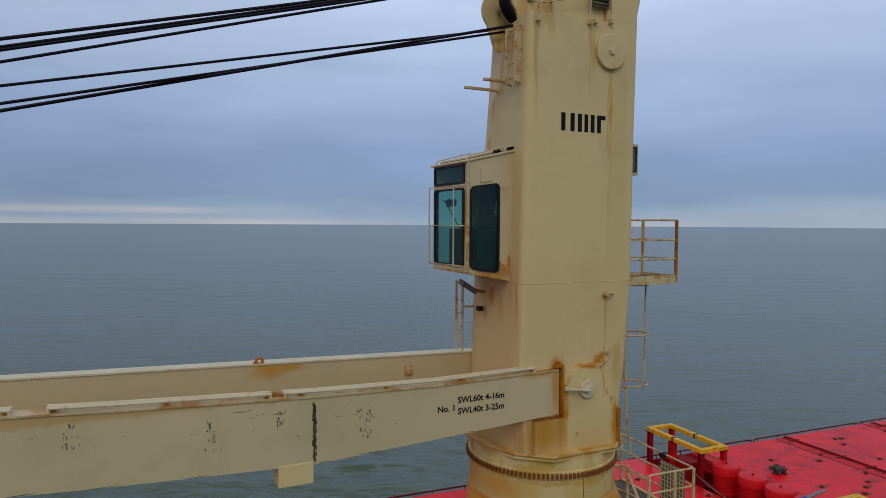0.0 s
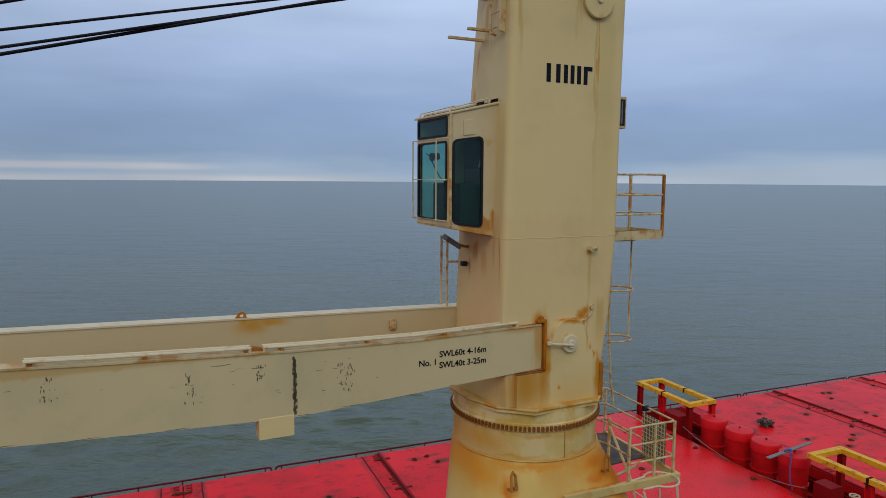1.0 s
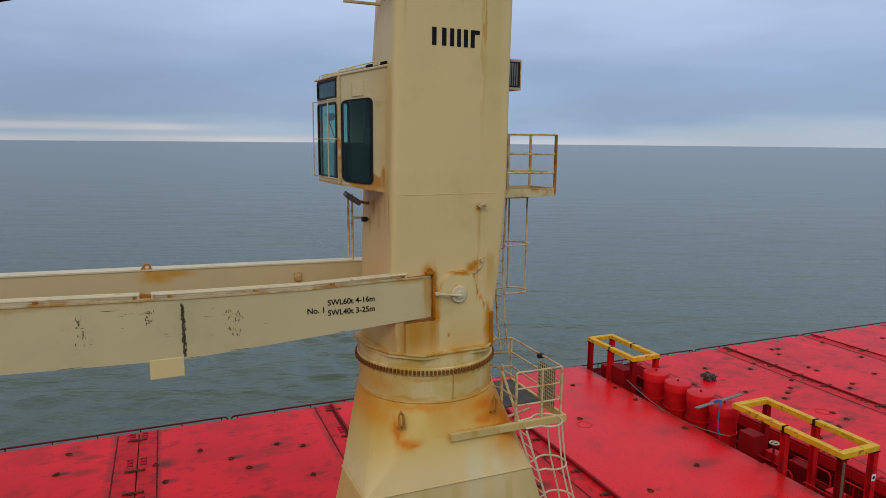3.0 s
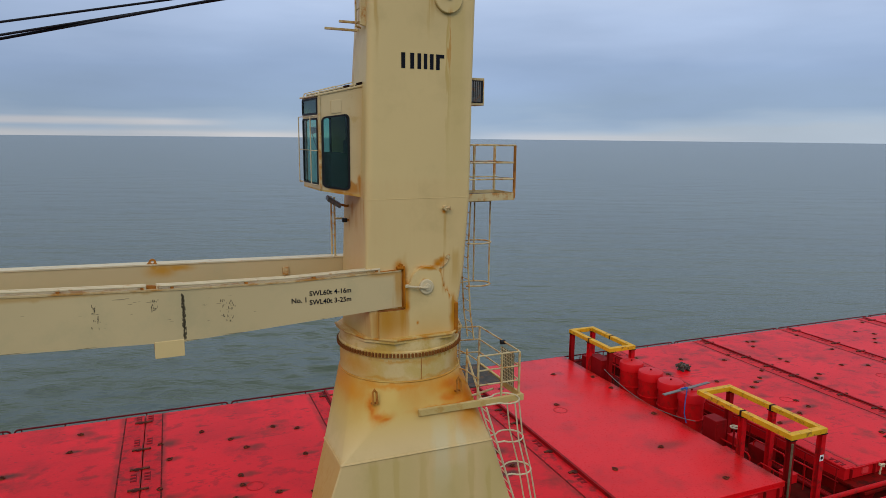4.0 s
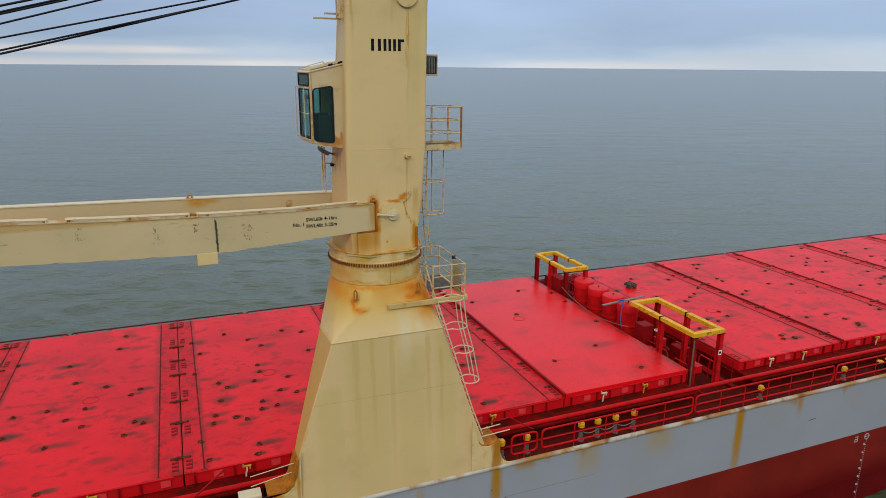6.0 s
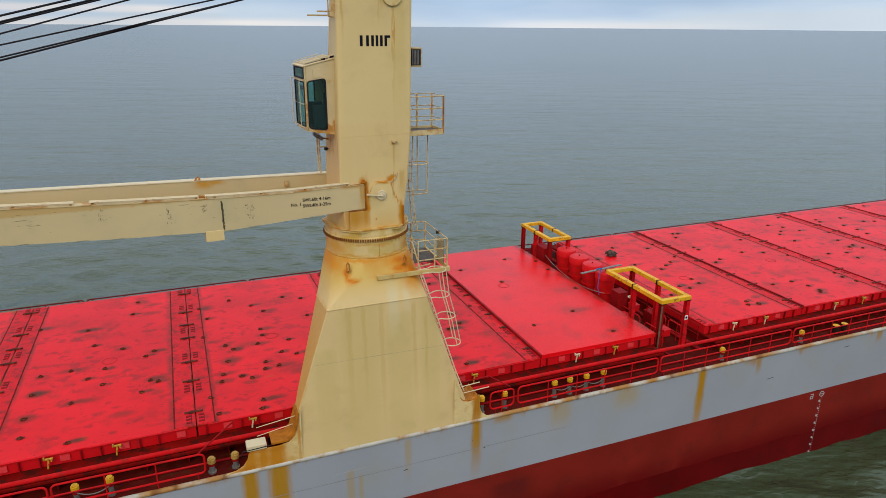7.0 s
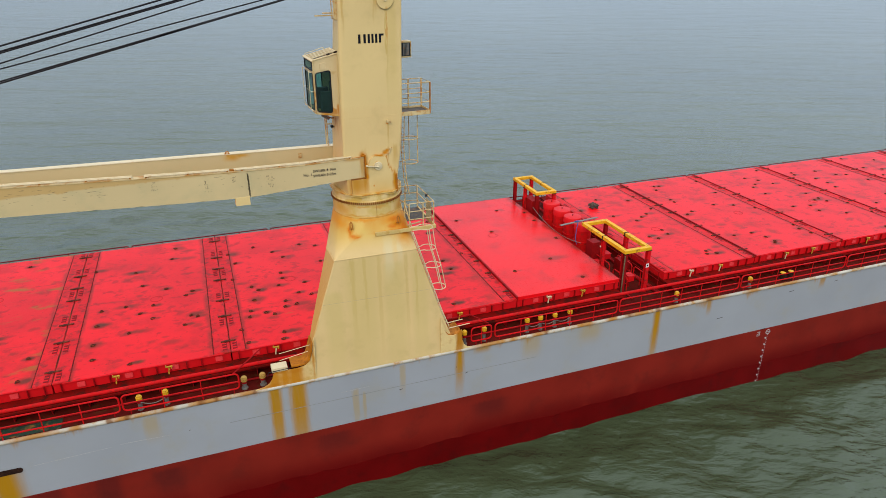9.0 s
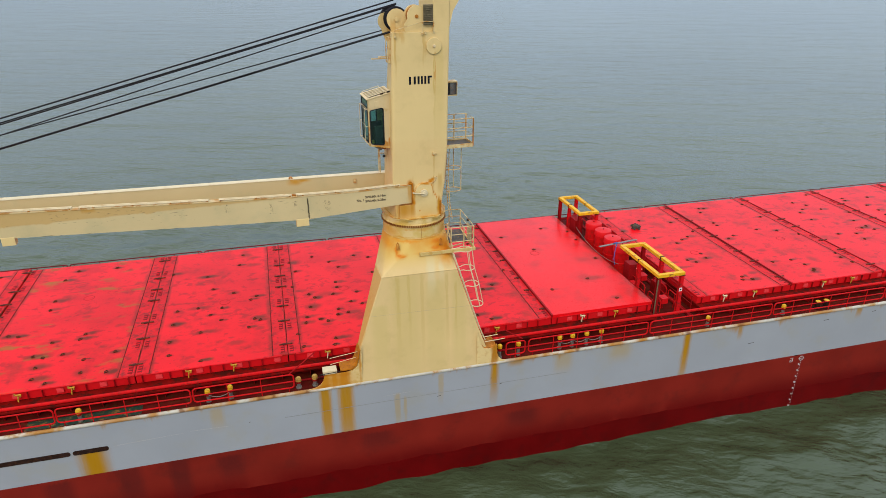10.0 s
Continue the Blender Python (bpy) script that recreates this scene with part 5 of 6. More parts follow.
def hatch_paint(pts, rnd, fresh, w, raised, plain, worn):
    """Red hatch paint: a dark drag smear by each fitting, grime along the joints, bleached and darkened mottling, olive drips."""
    m = material("red_hatch_paint", (0.73, 0.005, 0.009) if fresh else (0.715, 0.0066, 0.0125), 0.30 if fresh else 0.40, spread=0.10 if fresh else 0.14, stain=(0.43, 0.007, 0.010), scale=0.25, amount=0.4 if fresh else 0.55, bump=0.003, gloss=0.13 if fresh else 0.10)
    nt = m.node_tree
    N, L = nt.nodes.new, nt.links.new
    b = nt.nodes["Principled BSDF"]
    tc = N("ShaderNodeTexCoord")
    sep = N("ShaderNodeSeparateXYZ"); L(tc.outputs["Object"], sep.inputs[0])

    def noise_at(size, detail=6, rough=0.6):
        mp = N("ShaderNodeMapping"); mp.inputs["Scale"].default_value = size; mp.inputs["Location"].default_value = (rnd.uniform(0, 50), rnd.uniform(0, 50), 0); L(tc.outputs["Object"], mp.inputs[0])
        n = N("ShaderNodeTexNoise"); n.inputs["Scale"].default_value = 1.0; n.inputs["Detail"].default_value = detail; n.inputs["Roughness"].default_value = rough; L(mp.outputs[0], n.inputs["Vector"])
        return n

    def ranged(socket, lo, hi, most=1.0, least=0.0):
        r = N("ShaderNodeMapRange"); r.interpolation_type = "SMOOTHSTEP"; L(socket, r.inputs["Value"])
        r.inputs["From Min"].default_value, r.inputs["From Max"].default_value = lo, hi
        r.inputs["To Min"].default_value, r.inputs["To Max"].default_value = least, most
        return r.outputs[0]

    def combine(a, c, op="MAXIMUM"):
        k = N("ShaderNodeMath"); k.operation = op; L(a, k.inputs[0]); L(c, k.inputs[1])
        return k.outputs[0]

    def paint(mask, rgb):
        mx = N("ShaderNodeMixRGB"); mx.inputs[2].default_value = (*rgb, 1); L(mask, mx.inputs[0])
        L(b.inputs["Base Color"].links[0].from_socket, mx.inputs[1]); L(mx.outputs[0], b.inputs["Base Color"])

    # mottled darker red where the top coat has worn
    if not fresh:
        paint(ranged(noise_at((1.5, 2.0, 1)).outputs["Fac"], 0.56, 0.66, 0.65), (0.36, 0.006, 0.009))
    nz = noise_at((3.0, 3.0, 1), 5, 0.6)
    off = N("ShaderNodeVectorMath"); off.operation = "MULTIPLY_ADD"
    L(nz.outputs["Color"], off.inputs[0]); off.inputs[1].default_value = (0.5, 0.34, 0); L(tc.outputs["Object"], off.inputs[2])
    total = None
    more = [] if fresh else [(rnd.uniform(0.4, w - 0.4), rnd.uniform(0.3, 13.6)) for i in range(14)]
    for x, y in pts[:30] + more:
        loose = (x, y) in more
        spread = rnd.uniform(0.4, 1.0) if loose else rnd.uniform(0.6, 1.3)
        sub = N("ShaderNodeVectorMath"); sub.operation = "SUBTRACT"; L(off.outputs[0], sub.inputs[0]); sub.inputs[1].default_value = (x + 0.25 + rnd.uniform(0.0, 0.34), y + 0.17 + rnd.uniform(-0.04, 0.10), 0)
        mul = N("ShaderNodeVectorMath"); mul.operation = "MULTIPLY"; L(sub.outputs[0], mul.inputs[0]); mul.inputs[1].default_value = (rnd.uniform(1.0, 2.6), rnd.uniform(2.2, 4.6), 0)
        ln = N("ShaderNodeVectorMath"); ln.operation = "LENGTH"; L(mul.outputs[0], ln.inputs[0])
        mr = ranged(ln.outputs["Value"], spread, spread * 0.18, rnd.uniform(0.35, 0.6) if loose or fresh else rnd.uniform(0.6, 1.0))
        total = mr if total is None else combine(total, mr)
    # a tight dark ring of grease at each fitting
    for x, y in pts[:30]:
        at = N("ShaderNodeVectorMath"); at.operation = "SUBTRACT"; L(off.outputs[0], at.inputs[0]); at.inputs[1].default_value = (x + 0.25, y + 0.17, 0)
        ln = N("ShaderNodeVectorMath"); ln.operation = "LENGTH"; L(at.outputs[0], ln.inputs[0])
        total = combine(total, ranged(ln.outputs["Value"], 0.30, 0.10, 0.5 if fresh else 0.85))
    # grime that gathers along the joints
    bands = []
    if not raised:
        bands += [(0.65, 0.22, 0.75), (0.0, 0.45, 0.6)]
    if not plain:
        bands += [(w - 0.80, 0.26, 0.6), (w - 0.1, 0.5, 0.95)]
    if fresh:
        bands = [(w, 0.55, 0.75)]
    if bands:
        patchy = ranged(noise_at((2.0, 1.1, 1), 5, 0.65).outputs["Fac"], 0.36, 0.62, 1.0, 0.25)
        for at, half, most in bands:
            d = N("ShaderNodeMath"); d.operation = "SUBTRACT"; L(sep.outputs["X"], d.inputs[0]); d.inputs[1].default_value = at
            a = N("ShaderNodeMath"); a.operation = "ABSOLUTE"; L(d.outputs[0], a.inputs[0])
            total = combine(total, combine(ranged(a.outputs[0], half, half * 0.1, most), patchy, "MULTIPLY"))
    # broad grey scuffing, drag marks and fine speckle
    for size, cut, most in (((0.55, 0.55, 1), (0.53, 0.74), 0.3 if fresh else 0.55), ((0.45, 3.2, 1), (0.60, 0.76), 0.15 if fresh else 0.55), ((4.2, 7.0, 1), (0.63, 0.70), 0.10 if fresh else 0.6), ((2.6, 0.5, 1), (0.66, 0.80), 0.35)):
        total = combine(total, ranged(noise_at(size).outputs["Fac"], cut[0], cut[1], most))
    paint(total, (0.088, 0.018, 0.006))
    # olive and ochre drips
    if not fresh:
        paint(ranged(noise_at((0.55, 1.3, 1), 4, 0.5).outputs["Fac"], 0.57 if worn else 0.70, 0.70 if worn else 0.78, 0.75 if worn else 0.55), (0.25, 0.11, 0.012))
    return m


hatch_covers()


def coamings():
    for a, b in ((-30, 20.40), (23.46, 65)):
        # the shade below the covers' edge is put into the coaming's colour
        bm = B()
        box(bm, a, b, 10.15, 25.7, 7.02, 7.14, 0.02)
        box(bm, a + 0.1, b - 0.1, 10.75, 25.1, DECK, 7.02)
        c = tagged(part("hatch_coaming", bm, "coaming"), "red steel hatch coaming, darkened for the shade under the covers", "hatch coaming", kind="structure")
        stay = None
        for x in np.arange(a + 0.6, b, 1.38):
            if stay is None:
                bm = B()
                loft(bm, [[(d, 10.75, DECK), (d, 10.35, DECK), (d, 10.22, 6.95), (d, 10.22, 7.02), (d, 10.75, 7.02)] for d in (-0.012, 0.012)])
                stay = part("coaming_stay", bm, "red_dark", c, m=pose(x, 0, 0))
            else:
                again(stay, c, pose(x, 0, 0))
    # long pipe and walkway edge along the coaming
    for y, z, r in ((10.26, 7.225, 0.085), (10.02, DECK + 0.05, 0.05)):
        bm = B()
        pipe(bm, [(-40, y, z), (70, y, z)], r, 10)
        tagged(part("deck_pipe", bm, "red_dark" if r < 0.08 else "red_rail", smooth=True), "long red deck pipe along the hatch coaming", "deck pipe", "deck pipes")


coamings()

# ---- cab, platforms and ladders on the crane ----
def tinted_glass():
    m = bpy.data.materials.new("tinted_glass")
    m.use_nodes = True
    nt = m.node_tree
    N, L = nt.nodes.new, nt.links.new
    nt.nodes.remove(nt.nodes["Principled BSDF"])
    tr = N("ShaderNodeBsdfTransparent"); tr.inputs[0].default_value = (0.61, 0.80, 0.76, 1)
    gl = N("ShaderNodeBsdfGlossy"); gl.inputs["Roughness"].default_value = 0.03; gl.inputs[0].default_value = (0.9, 0.95, 1, 1)
    lw = N("ShaderNodeLayerWeight"); lw.inputs[0].default_value = 0.5
    pw = N("ShaderNodeMath"); pw.operation = "POWER"; L(lw.outputs["Facing"], pw.inputs[0]); pw.inputs[1].default_value = 4.0
    fr = N("ShaderNodeMath"); fr.operation = "MULTIPLY_ADD"; L(pw.outputs[0], fr.inputs[0]); fr.inputs[1].default_value = 0.35; fr.inputs[2].default_value = 0.025
    mx = N("ShaderNodeMixShader")
    L(fr.outputs[0], mx.inputs[0]); L(tr.outputs[0], mx.inputs[1]); L(gl.outputs[0], mx.inputs[2])
    L(mx.outputs[0], nt.nodes["Material Output"].inputs[0])
    return m


M["cab"] = streaks(material("cab_paint", (0.60, 0.47, 0.26), 0.45, spread=0.06, stain=(0.45, 0.28, 0.08), scale=1.4, amount=0.5, edge=(0.55, 0.72), bump=0.003), [(-1.10, 18.9, 0.05, 1.6), (-1.42, 18.15, 0.16, 0.22), (-2.12, 19.6, 0.03, 1.3), (-1.75, 18.12, 0.2, 0.10), (-1.2, 18.3, 0.07, 0.5)], rgb=(0.46, 0.17, 0.008), strength=0.85)
M["glass"] = tinted_glass()
M["interior"] = material("dark_cab_lining", (0.05, 0.055, 0.05), 0.8, spread=0.2)


def cab_window(cab, plane, lo, hi, at, r=0.1):
    """A window in a cab wall: rubber frame and tinted pane. plane 'v': a side wall at v, lo and hi in u and z; 'u': the front wall."""
    w = new("window")
    w.parent = cab
    put = (lambda p, d: (p[0], at + d, p[1])) if plane == "v" else (lambda p, d: (at + d, p[0], p[1]))
    out = rounded(lo[0], hi[0], lo[1], hi[1], r, 5)
    ins = rounded(lo[0] + 0.045, hi[0] - 0.045, lo[1] + 0.045, hi[1] - 0.045, max(0.02, r - 0.04), 5)
    bm = B()
    loft(bm, [[put(p, d) for p in o] for o, d in ((out, 0.0), (out, -0.022), (ins, -0.022), (ins, 0.02), (out, 0.02), (out, 0.0))], cap=False)
    part("frame", bm, "rubber", w)
    bm = B()
    loft(bm, [[put(p, d) for p in ins] for d in (-0.004, 0.006)])
    part("pane", bm, "glass", w, "dark teal tinted pane")
    return w


def wall_with_hole(bm, plane, lo, hi, hlo, hhi, at, thick, r=0.1):
    """A wall panel with a rounded window opening right through it."""
    put = (lambda p, d: (p[0], at + d, p[1])) if plane == "v" else (lambda p, d: (at + d, p[0], p[1]))
    hole = rounded(hlo[0], hhi[0], hlo[1], hhi[1], r, 5)
    cx, cz = (hlo[0] + hhi[0]) / 2, (hlo[1] + hhi[1]) / 2
    edge = []
    for x, z in hole:
        dx, dz = x - cx, z - cz
        k = min(((hi[0] - cx) / dx if dx > 0 else (lo[0] - cx) / dx) if abs(dx) > 1e-6 else 1e9, ((hi[1] - cz) / dz if dz > 0 else (lo[1] - cz) / dz) if abs(dz) > 1e-6 else 1e9)
        edge.append((cx + dx * k, cz + dz * k))
    # corners of the panel
    for c in ((hi[0], hi[1]), (lo[0], hi[1]), (lo[0], lo[1]), (hi[0], lo[1])):
        i = min(range(len(edge)), key=lambda q: (edge[q][0] - c[0]) ** 2 + (edge[q][1] - c[1]) ** 2)
        edge[i] = c
    loft(bm, [[put(p, d) for p in o] for o, d in ((edge, 0), (hole, 0), (hole, thick), (edge, thick), (edge, 0))], cap=False)


def cab():
    c = thing("operator_cab", CRANE, "cream crane operator's cab with dark teal windows and rusty seams", "crane cab")
    u0, u1, v0, v1, z0, z1 = -2.15, -1.05, -0.66, 0.80, 18.04, 20.38
    bm = B()
    wall_with_hole(bm, "v", (u0, z0), (u1, z1), (-2.08, 18.11), (-1.46, 19.84), v0, 0.05, 0.10)
    side = part("side_wall", bm, "cab", c)
    cab_window(c, "v", (-2.09, 18.10), (-1.45, 19.85), v0 - 0.002, 0.11)
    bm = B()
    wall_with_hole(bm, "v", (u0, z0), (u1, z1), (-2.10, 18.11), (-1.46, 19.84), v1 - 0.05, 0.05, 0.10)
    part("side_wall", bm, "cab", c)
    cab_window(c, "v", (-2.10, 18.11), (-1.46, 19.84), v1 - 0.02, 0.10)
    bm = B()
    wall_with_hole(bm, "u", (v0, z0), (v1, 19.90), (v0 + 0.09, 18.14), (v1 - 0.07, 19.83), u0 - 0.001, 0.05, 0.07)
    wall_with_hole(bm, "u", (v0, 19.902), (v1, z1), (v0 + 0.08, 19.94), (v1 - 0.06, 20.34), u0 - 0.001, 0.05, 0.04)
    part("front_wall", bm, "cab", c)
    cab_window(c, "u", (v0 + 0.08, 18.13), (v1 - 0.06, 19.84), u0 - 0.003, 0.08)
    cab_window(c, "u", (v0 + 0.07, 19.93), (v1 - 0.05, 20.35), u0 - 0.003, 0.05)
    bm = B()
    box(bm, u0 - 0.06, u1, v0 - 0.03, v1 + 0.03, z1, z1 + 0.05, 0.015)
    part("roof", bm, "cab", c)
    bm = B()
    prism(bm, [(u0, z0 - 0.0), (u0, z0 - 0.04), (u1, z0 - 0.06), (u1, z0)], v0, v1)
    part("floor", bm, "flange", c, "rust-edged cab floor")
    bm = B()
    box(bm, u1 - 0.06, u1, v0 + 0.05, v1 - 0.05, z0, z1)
    part("back_wall", bm, "interior", c)
    # seat and console seen through the glass
    bm = B()
    box(bm, -1.65, -1.2, -0.15, 0.4, z0, 18.62, 0.05)
    box(bm, -1.3, -1.15, -0.12, 0.37, 18.5, 19.25, 0.05)
    part("seat", bm, "interior", c, "dark operator's seat")
    for v in (-0.4, 0.58):
        bm = B()
        box(bm, -1.85, -1.3, v - 0.12, v + 0.12, z0, 18.95, 0.03)
        part("console", bm, "interior", c)
    bm = B()
    pipe(bm, [(-2.06, 0.55, 19.6), (-2.05, 0.45, 19.55), (-2.04, 0.0, 19.1), (-2.03, -0.35, 18.9)], 0.012, 6)
    disc(bm, (-2.03, 0.35, 19.52), (1, 0, 0), 0.09, 0.05, 14)
    disc(bm, (-2.03, 0.12, 19.52), (1, 0, 0), 0.08, 0.05, 14)
    part("wiper", bm, "rubber", c, "black wiper and mirror")
    # hatch plate, post strip and edge trims
    bm = B()
    box(bm, -1.87, -1.63, v0 - 0.02, v0, 19.9, 20.2, 0.006)
    part("access_plate", bm, "cab", side)
    bm = B()
    pipe(bm, [(u0 + 0.02, v0 - 0.012, z0), (u0 + 0.02, v0 - 0.012, z1)], 0.03, 8)
    part("corner_post", bm, "rail", c)
    # guard in front of the window
    for v in (v0 + 0.35, v1 - 0.0):
        bm = B()
        pipe(bm, [(u0 - 0.02, v, 18.12), (u0 - 0.10, v, 18.12), (u0 - 0.10, v, 19.90), (u0 - 0.02, v, 19.90)], 0.013, 6)
        part("guard_bar", bm, "cream_pale", c)
    for z in (18.14, 19.02, 19.90):
        bm = B()
        pipe(bm, [(u0 - 0.02, v0 + 0.05, z), (u0 - 0.10, v0 + 0.05, z), (u0 - 0.10, v1 + 0.02, z), (u0 - 0.02, v1 + 0.02, z)], 0.013, 6)
        part("guard_bar", bm, "cream_pale", c)
    # low rails and clips on the roof
    for v in (v0 + 0.05, v1 - 0.05):
        bm = B()
        pipe(bm, [(u0 + 0.02, v, z1 + 0.05), (u0 + 0.05, v, z1 + 0.12), (u1 - 0.3, v, z1 + 0.14), (u1 - 0.25, v, z1 + 0.05)], 0.014, 6)
        part("roof_rail", bm, "cream_pale", c)
    bm = B()
    box(bm, u0 + 0.08, u1 - 0.12, v0 + 0.12, v1 - 0.12, z1 + 0.05, z1 + 0.058)
    part("roof_mat", bm, "grating", c, "dark roof grating")
    for v in (-0.42, -0.18, 0.06, 0.3, 0.54):
        bm = B()
        box(bm, u0 + 0.04, u1 - 0.1, v - 0.035, v + 0.035, z1 + 0.058, z1 + 0.10, 0.01)
        part("roof_rib", bm, "cream_pale", c)
    for u in (-1.55, -1.48, -1.25, -1.19, -1.12):
        bm = B()
        box(bm, u, u + 0.05, v0 + 0.0, v0 + 0.1, z1 + 0.05, z1 + 0.11, 0.01)
        part("roof_clip", bm, "black", c)
    # the roof falls and the floor rises towards the front
    for ob in c.children_recursive:
        if ob.type == "MESH":
            for v in ob.data.vertices:
                s, k = (v.co.x - u0) / (u1 - u0), (v.co.z - z0) / (z1 - z0)
                v.co.z += (0.25 * s - 0.19) * k + (0.11 - 0.17 * s) * (1 - k)
    return c


cab()


def flood_light():
    f = thing("flood_light", CRANE, "grey flood light on a bracket under the cab", "flood light")
    bm = B()
    box(bm, -0.19, 0.19, -0.14, 0.14, -0.05, 0.05, 0.02)
    h = part("housing", bm, "steel", f, m=pose(-1.52, 0.46, 17.75, 10, 32, 0))
    bm = B()
    box(bm, -0.16, 0.16, -0.12, 0.12, -0.057, -0.051)
    part("lens", bm, "rubber", h)
    bm = B()
    pipe(bm, [(-1.38, 0.46, 17.68), (-1.2, 0.46, 17.63), (-1.1, 0.46, 17.65)], 0.03, 8)
    part("bracket", bm, "rust", f)
    k = thing("horn", CRANE, "small black horn on a bracket", "horn")
    bm = B()
    box(bm, -1.32, -1.21, 0.36, 0.48, 17.24, 17.34, 0.01)
    part("body", bm, "rubber", k)
    bm = B()
    pipe(bm, [(-1.22, 0.42, 17.29), (-1.06, 0.42, 17.29)], 0.02, 8)
    part("bracket", bm, "rust", k)


flood_light()


def ladder(name, stiles, rungs, label, mat="rail", r=0.02, m=CRANE, hoops=(), straps=()):
    t = thing(name, m, label, "ladder")
    for s in stiles:
        bm = B()
        pipe(bm, s, r, 6)
        part("stile", bm, mat, t)
    for a, b in rungs:
        bm = B()
        pipe(bm, [a, b], 0.012, 5)
        part("rung", bm, mat, t)
    for h in hoops:
        bm = B()
        pipe(bm, h, 0.020, 6)
        part("hoop", bm, mat, t)
    for s in straps:
        bm = B()
        pipe(bm, s, 0.020, 5)
        part("cage_strap", bm, mat, t)
    return t


def crane_ladders():
    # front of the house, from the jib to the cab
    zz = np.arange(16.55, 17.7, 0.28)
    ladder("front_ladder", [[(-1.33, v, 16.29), (-1.33, v, 17.80)] for v in (1.07, 1.36)], [((-1.33, 1.07, z), (-1.33, 1.36, z)) for z in zz], "cream ladder standing on the jib beside the crane house", r=0.026)
    bm = B()
    pipe(bm, [(-1.33, 1.07, 17.26), (-1.02, 0.95, 17.26)], 0.028, 6)
    tagged(part("ladder_stay", bm, "rail", m=CRANE), "short rusty ladder stay", "stay")
    # caged ladder at the rear of the house
    hoops = []
    for z in (15.64, 16.72, 17.78):
        hoops.append([(1.49, -0.80, z)] + [(1.86 + 0.38 * math.cos(radians(a)), -0.62 + 0.32 * math.sin(radians(a)), z) for a in range(-120, 121, 30)] + [(1.49, -0.40, z)])
    straps = [[(1.86 + 0.38 * math.cos(radians(a)), -0.62 + 0.32 * math.sin(radians(a)), 15.64), (1.86 + 0.38 * math.cos(radians(a)), -0.62 + 0.32 * math.sin(radians(a)), 17.78)] for a in (0, 75)]
    edge = lambda z: float(np.interp(z, [14.2, 14.9, 16.3, 17.9], [1.62, 1.5, 1.40, 1.46])) + 0.13
    st = [[(edge(z), v, z) for z in (14.2, 14.9, 16.3, 17.9)] for v in (-0.80, -0.44)]
    ladder("rear_ladder", st, [((edge(z), -0.80, z), (edge(z), -0.44, z)) for z in np.arange(14.4, 17.9, 0.28)], "cream caged ladder up the crane house", hoops=hoops, straps=straps)


crane_ladders()


def upper_platform():
    p = thing("service_platform", CRANE, "small railed service platform with rusty posts", "platform")
    u0, u1, v0, v1, z = 1.36, 2.66, -1.06, -0.05, 17.9
    bm = B()
    box(bm, u0, u1, v0, v1, z - 0.03, z + 0.0)
    part("floor_plate", bm, "grating", p)
    for q in ((u0, u1, v0 - 0.02, v0, z - 0.10, z + 0.08), (u0, u1, v1, v1 + 0.02, z - 0.10, z + 0.08), (u1, u1 + 0.02, v0, v1, z - 0.10, z + 0.08)):
        bm = B()
        box(bm, *q)
        part("toe_board", bm, "rail", p)
    for u, v in ((u1, v0), (u1, v1), (u0 + 0.12, v1), (u0 + 0.02, v0 + 0.25), (u0 + 0.7, v1)):
        bm = B()
        box(bm, u - 0.025, u + 0.025, v - 0.025, v + 0.025, z - 0.05, z + 1.24)
        part("post", bm, "rust" if (u, v) == (u1, v0) else "rail", p)
    for h in (0.42, 0.82, 1.24):
        bm = B()
        pipe(bm, [(u0 + 0.06, v0, z + h), (u1, v0, z + h), (u1, v1, z + h), (u0 + 0.1, v1, z + h)], 0.018, 6)
        part("rail", bm, "rail", p)
    return p


upper_platform()


